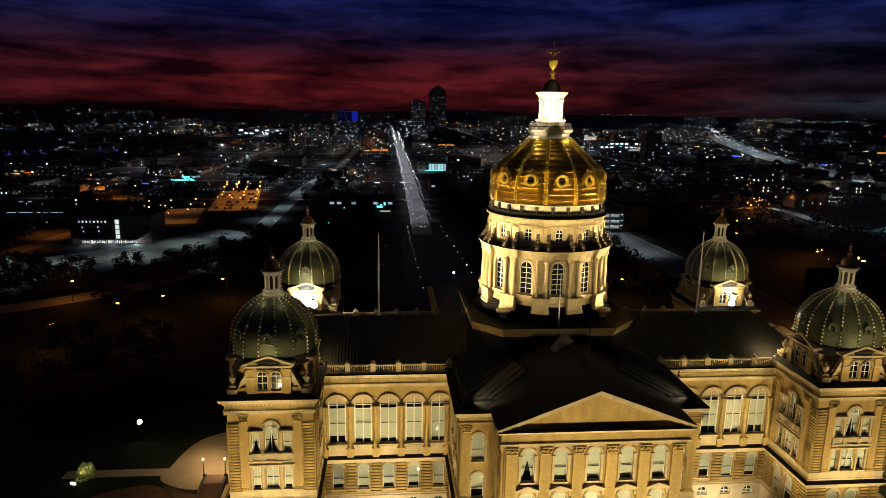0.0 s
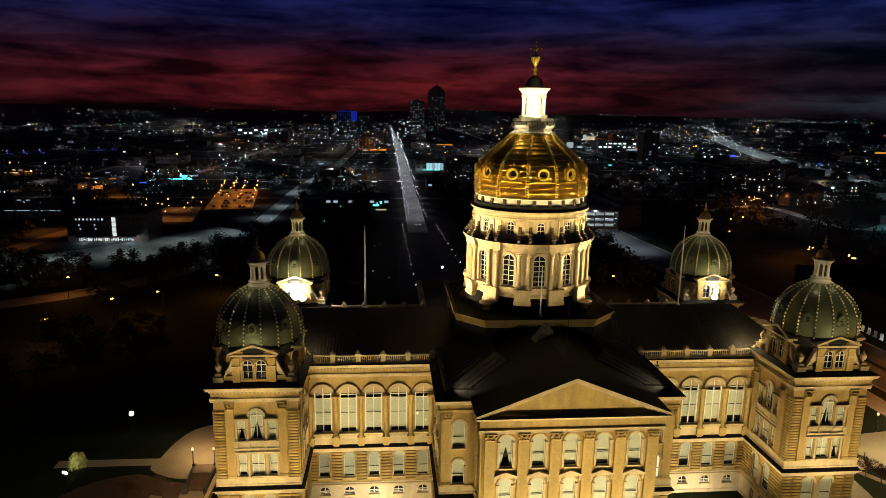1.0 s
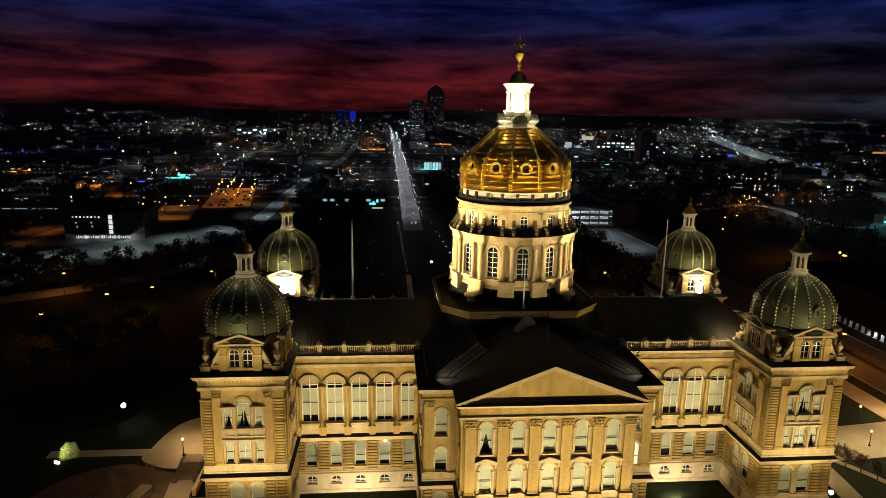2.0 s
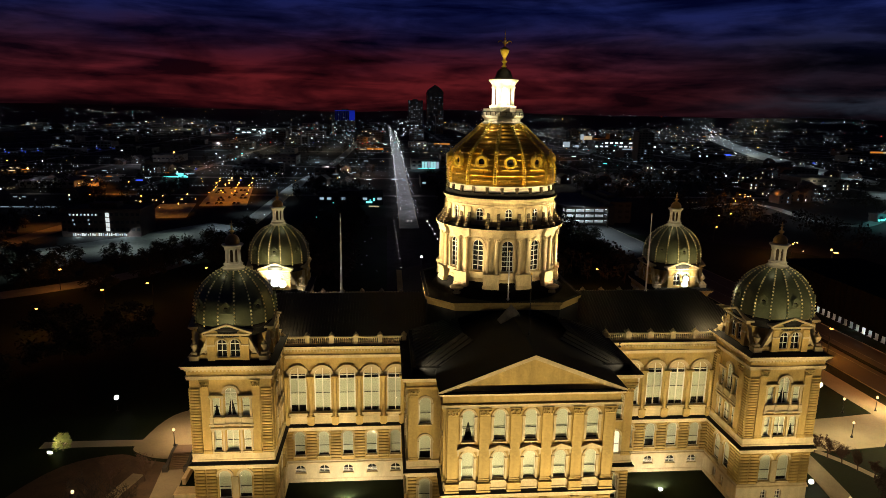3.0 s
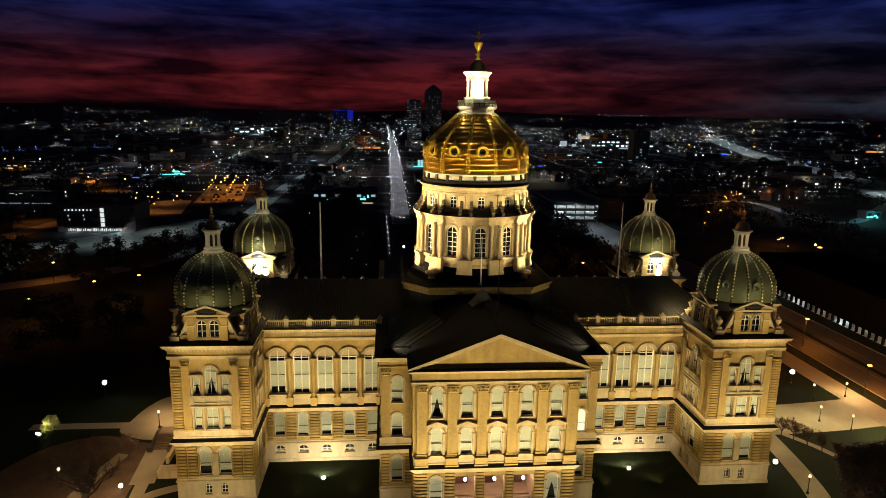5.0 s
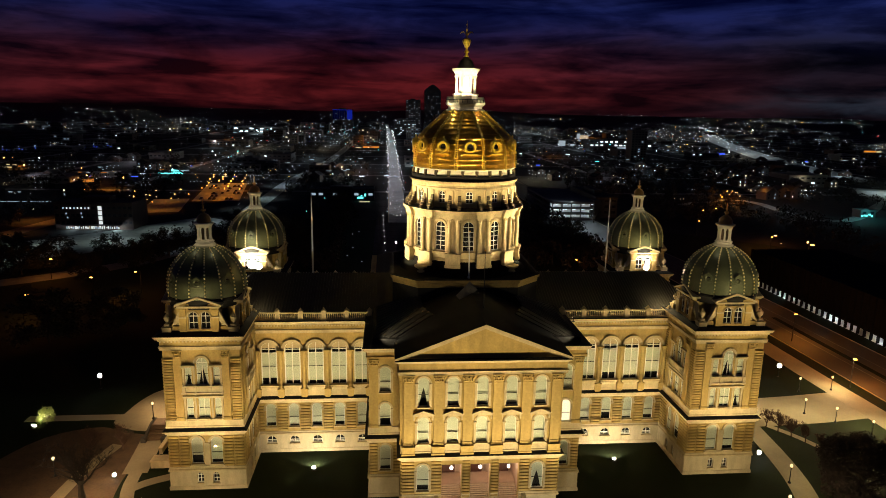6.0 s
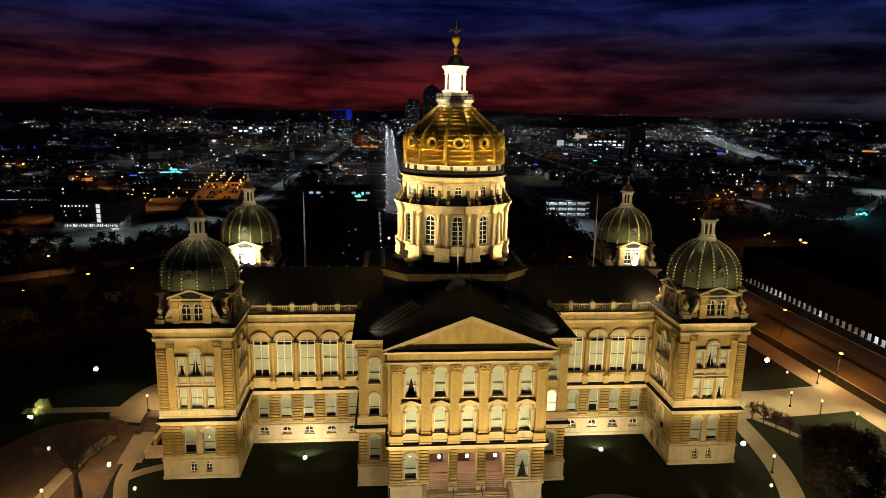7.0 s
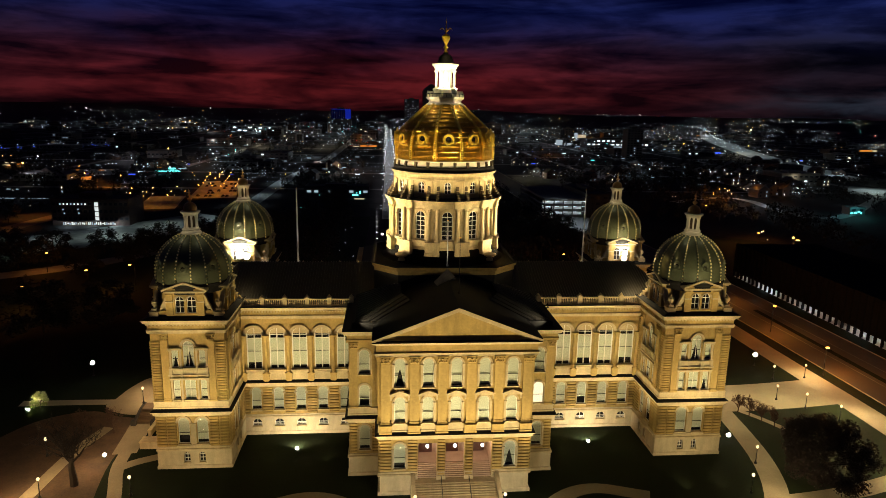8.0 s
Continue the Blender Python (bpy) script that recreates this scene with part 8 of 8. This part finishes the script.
# small houses and the lamps between them
def house(x, y, w, d, h, turn, mat, lit, seed, label):
    r = random.Random(seed)
    root = tagged(new("house"), label, "house", "houses of the town")
    root.location = (x, y, G0)
    root.rotation_euler = (0, 0, turn)
    g = Geo()
    g.box(-w / 2, w / 2, -d / 2, d / 2, -0.3, h)
    g.face([(-w / 2, -d / 2, h), (w / 2, -d / 2, h), (0, -d / 2, h + w * 0.3)])
    put("wall", g.mesh("wall", mat), root)
    g = Geo()
    for sg in (-1, 1):
        g.loops([[(sg * (w / 2 + 0.4), -d / 2 - 0.4, h - 0.25), (0, -d / 2 - 0.4, h + w * 0.31), (0, -d / 2 - 0.4, h + w * 0.31 + 0.2), (sg * (w / 2 + 0.4), -d / 2 - 0.4, h)],
                 [(sg * (w / 2 + 0.4), d / 2 + 0.4, h - 0.25), (0, d / 2 + 0.4, h + w * 0.31), (0, d / 2 + 0.4, h + w * 0.31 + 0.2), (sg * (w / 2 + 0.4), d / 2 + 0.4, h)]], 0, False, True)
    put("roof", g.mesh("roof", r.choice((SLATE, DARKWALL, LEAD))), root)
    for k in range(4):
        wx, wz = -w * 0.28 + (k % 2) * w * 0.5, 1.0 + (k // 2) * 2.9
        if wz + 1.3 < h:
            g = Geo()
            g.box(wx - 0.5, wx + 0.5, -d / 2 - 0.05, -d / 2 + 0.1, wz, wz + 1.3)
            put("window", g.mesh("window", r.choice((L_FAINT, L_DIM, L_ROOMLIT)) if r.random() < lit else GLASSWALL), root)


rh = random.Random(31)
SPOTS = [(340, 560), (340, 548), (328, 502), (398, 553), (374, 456), (400, 482), (310, 372), (331, 367), (336, 453), (285, 371), (330, 403), (475, 542), (447, 485), (200, 480), (240, 520), (150, 500), (280, 600), (-244, 564), (-219, 536), (-206, 727), (-330, 640), (-60, 470), (-50, 560), (60, 500), (70, 600), (130, 640), (-260, 330), (-300, 420), (520, 700), (430, 620)]
for k, (x, y) in enumerate(SPOTS):
    for j in range(3):
        house(x + rh.uniform(-30, 30), y + 14 + rh.uniform(-22, 26), rh.uniform(8, 12), rh.uniform(9, 14), rh.choice((3.4, 6.2, 6.2)), rh.uniform(-0.35, 0.35), rh.choice((BRICKWALL, DARKWALL, BRICKWALL, DARKWALL)), 0.4, 900 + 3 * k + j,
              rh.choice(("pale gabled house in dim street light", "dark gabled house with a lit window", "small gabled house beside a street lamp")))
    bulb(x, y - 6, 7.5, rh.uniform(220, 850), rh.choice((COOL, COOL, CREAM, SODIUM)), 0.4)
    for j in range(3):
        scatter(rl.choice((white, dim, dim, faint, warm)), x + rh.uniform(-14, 14), y - 6 + rh.uniform(-9, 6), rh.uniform(2, 7), rh.uniform(0.8, 1.3))
# unseen bulbs scattered at random to brighten the blocks further off like street lamps
for k in range(46):
    x, y = rh.uniform(-330, 330), rh.uniform(420, 1250)
    if not (abs(x + 11) < 20 or 60 < x < 330 and 560 < y < 820 or -260 < x < -95 and y < 540):
        bulb(x, y, 8.5, rh.uniform(3, 9) * KW * (y / 700), rh.choice((COOL, CREAM, LILAC, COOL, SODIUM)), 0.5)
for k in range(70):
    y = 560 * math.exp(1.25 * rh.random())
    x = rh.uniform(-150 - y * 0.6, 150 + y * 0.62)
    if x < -250 and 560 < y < 1250 or cluster(x, y) < 0.02:
        continue
    bulb(x, y, hill(x, y) + 9, rh.uniform(5, 17) * KW * (y / 900), rh.choice((COOL, COOL, CREAM, LILAC, SODIUM)), 0.5)
# the road that bends past the lit lot, and the lot
strip("side_street", [(200, 330), (258, 366), (268, 344), (265, 321), (259, 284), (262, 262), (285, 258), (392, 366), (470, 440)], 8, G0 + 0.05, LOT, "grey street bending between dark gardens", "street")
strip("car_park", [(395, 385), (440, 440)], 30, G0 + 0.06, LOT, "pale greenish car park lit by white lamps", "car park")
for x, y, w, c in ((262, 350, 1500, COOL), (265, 318, 1500, COOL), (260, 285, 1200, COOL), (290, 262, 700, COOL), (340, 312, 500, COOL), (405, 385, 2000, (0.8, 1.0, 0.85)), (430, 420, 2000, (0.8, 1.0, 0.85)), (252, 358, 5200, SODIUM), (236, 312, 2600, SODIUM), (188, 192, 700, SODIUM), (177, 176, 500, SODIUM), (304, 271, 900, (0.1, 0.9, 0.95)), (132, 505, 6000, CREAM)):
    bulb(x, y, 6.5, w * 1.6, c, 0.4)
for x, y, z, k, bag in ((258, 363, 4, 2.2, orange), (252, 356, 4, 1.6, amber), (262, 366, 4, 1.6, white), (246, 358, 3, 1.4, orange), (174, 166, 7.8, 2.6, amber), (175, 143, 9.2, 4.2, amber), (182, 180, 5, 1.4, white)):
    scatter(bag, x, y, z, k)
b = city_building(306, 279, 11, 8, 4.5, PALEWALL, 0.0, 61, "small kiosk washed in teal light")
for x, w, z in ((-4.8, 1.4, 0.7), (-2.6, 2.3, 0.9), (0.3, 1.5, 1.6), (2.2, 1.0, 0.6)):
    g = Geo()
    g.box(x, x + w, -4.3, -4.05, z, z + 1.1)
    put("lit_panel", g.mesh("lit_panel", L_TEAL), b, None, "teal lit panel")


# bare and evergreen trees over the whole town, too many to pick apart
def open_ground(x, y):
    """Streets, car parks and lawns that stay clear of trees."""
    if abs(x + 11) < 26 or abs(x - 105) < 20 or abs(x + 104) < 9 or abs(x + 146) < 34 and 280 < y < 460 or abs(x - 262) < 10 and 250 < y < 370:
        return True
    if x < -85 and y < 320 + 0.3 * (x + 85) and x > -215 or x < -70 and y < 150 or abs(x + 171) < 24 and 215 < y < 255:
        return True
    if 85 < x < 122 and y < 345 or 122 < x < 215 and y < 250 or y < 110 or math.hypot(x - 418, y - 412) < 34 or 10 < x < 52 and 740 < y < 815:
        return True
    for (xa, ya), (xb, yb) in zip(FW, FW[1:]):
        if ya <= y <= yb and -30 - y * 0.03 < x - xa - (xb - xa) * (y - ya) / (yb - ya) < 30:
            return True
    return False


def town_trees():
    g, r = Geo(), random.Random(12)
    n = 0
    while n < 2600:
        y = 125 * math.exp(2.5 * r.random() ** 0.8)
        x = r.uniform(-200 - y * 0.62, 200 + y * 0.66)
        if open_ground(x, y) or noise.noise((x * 0.012, y * 0.008, 5.0)) < -0.12:
            continue
        n += 1
        z, h = hill(x, y) + G0, r.uniform(6, 12)
        w = h * r.uniform(0.32, 0.5)
        g.loops([[(x - 0.2, y, z), (x + 0.2, y, z), (x, y + 0.3, z)], [(x - 0.12, y, z + h * 0.6), (x + 0.12, y, z + h * 0.6), (x, y + 0.2, z + h * 0.6)]], 0, False, False)
        for _ in range(46 if y < 600 else 26):
            a, u, q = r.uniform(0, 6.283), r.uniform(-1, 1), r.random() ** 0.4
            c = math.sqrt(1 - u * u)
            p = Vector((x + w * q * c * math.cos(a), y + w * q * c * math.sin(a), z + h * 0.6 + h * 0.4 * q * u))
            k = w * r.uniform(0.16, 0.34)
            d1 = Vector((r.gauss(0, 1), r.gauss(0, 1), r.gauss(0, 1))).normalized() * k
            d2 = Vector((r.gauss(0, 1), r.gauss(0, 1), r.gauss(0, 1))).normalized() * k
            g.face([p + d1, p + d2, p - d1])
    tagged(put("town_trees", g.mesh("town_trees", TWIGS)), "dark bare trees between the streets and houses of the town", "trees", kind="stuff")


town_trees()


# the colonnaded block across the road, lit beneath
def undercroft_block():
    root = tagged(new("office_block"), "dark ribbed office block raised on columns over a lit undercroft", "building")
    root.location = (131, 40, G0)
    g = Geo()
    g.box(0, 34, -75, 72, 2.1, 13.5)
    put("upper_body", g.mesh("upper_body", BLACKCLAD), root)
    g = Geo()
    g.box(-0.2, 34, -75, 72, -0.1, 0.08)
    put("undercroft_floor", g.mesh("undercroft_floor", BRIGHTWALL), root)
    g = Geo()
    g.box(7.0, 7.4, -75, 72, 0, 2.15)
    put("back_wall", g.mesh("back_wall", BRICKWALL), root)
    g = Geo()
    g.box(-0.5, 0.35, -0.2, 0.2, 0, 13.6)
    me = g.mesh("rib", BLACKCLAD)
    for i in range(52):
        put("rib", me, root, Matrix.Translation((0, -73 + i * 2.85, 0)))
    for i in range(14):
        g = Geo()
        g.box(2.6, 3.4, -68 + i * 10.4, -66.6 + i * 10.4, 1.98, 2.1)
        put("ceiling_lamp", g.mesh("ceiling_lamp", L_WHITE), root)


undercroft_block()
for i in range(5):
    bulb(133, -10 + i * 25, G0 + 1.8, 420, COOL, 0.4)

for bag in (ember, tan, ashen, white, dim, faint, ghost, warm, orange, cool, teal, blue, red, lilac, amber):
    bag.done()
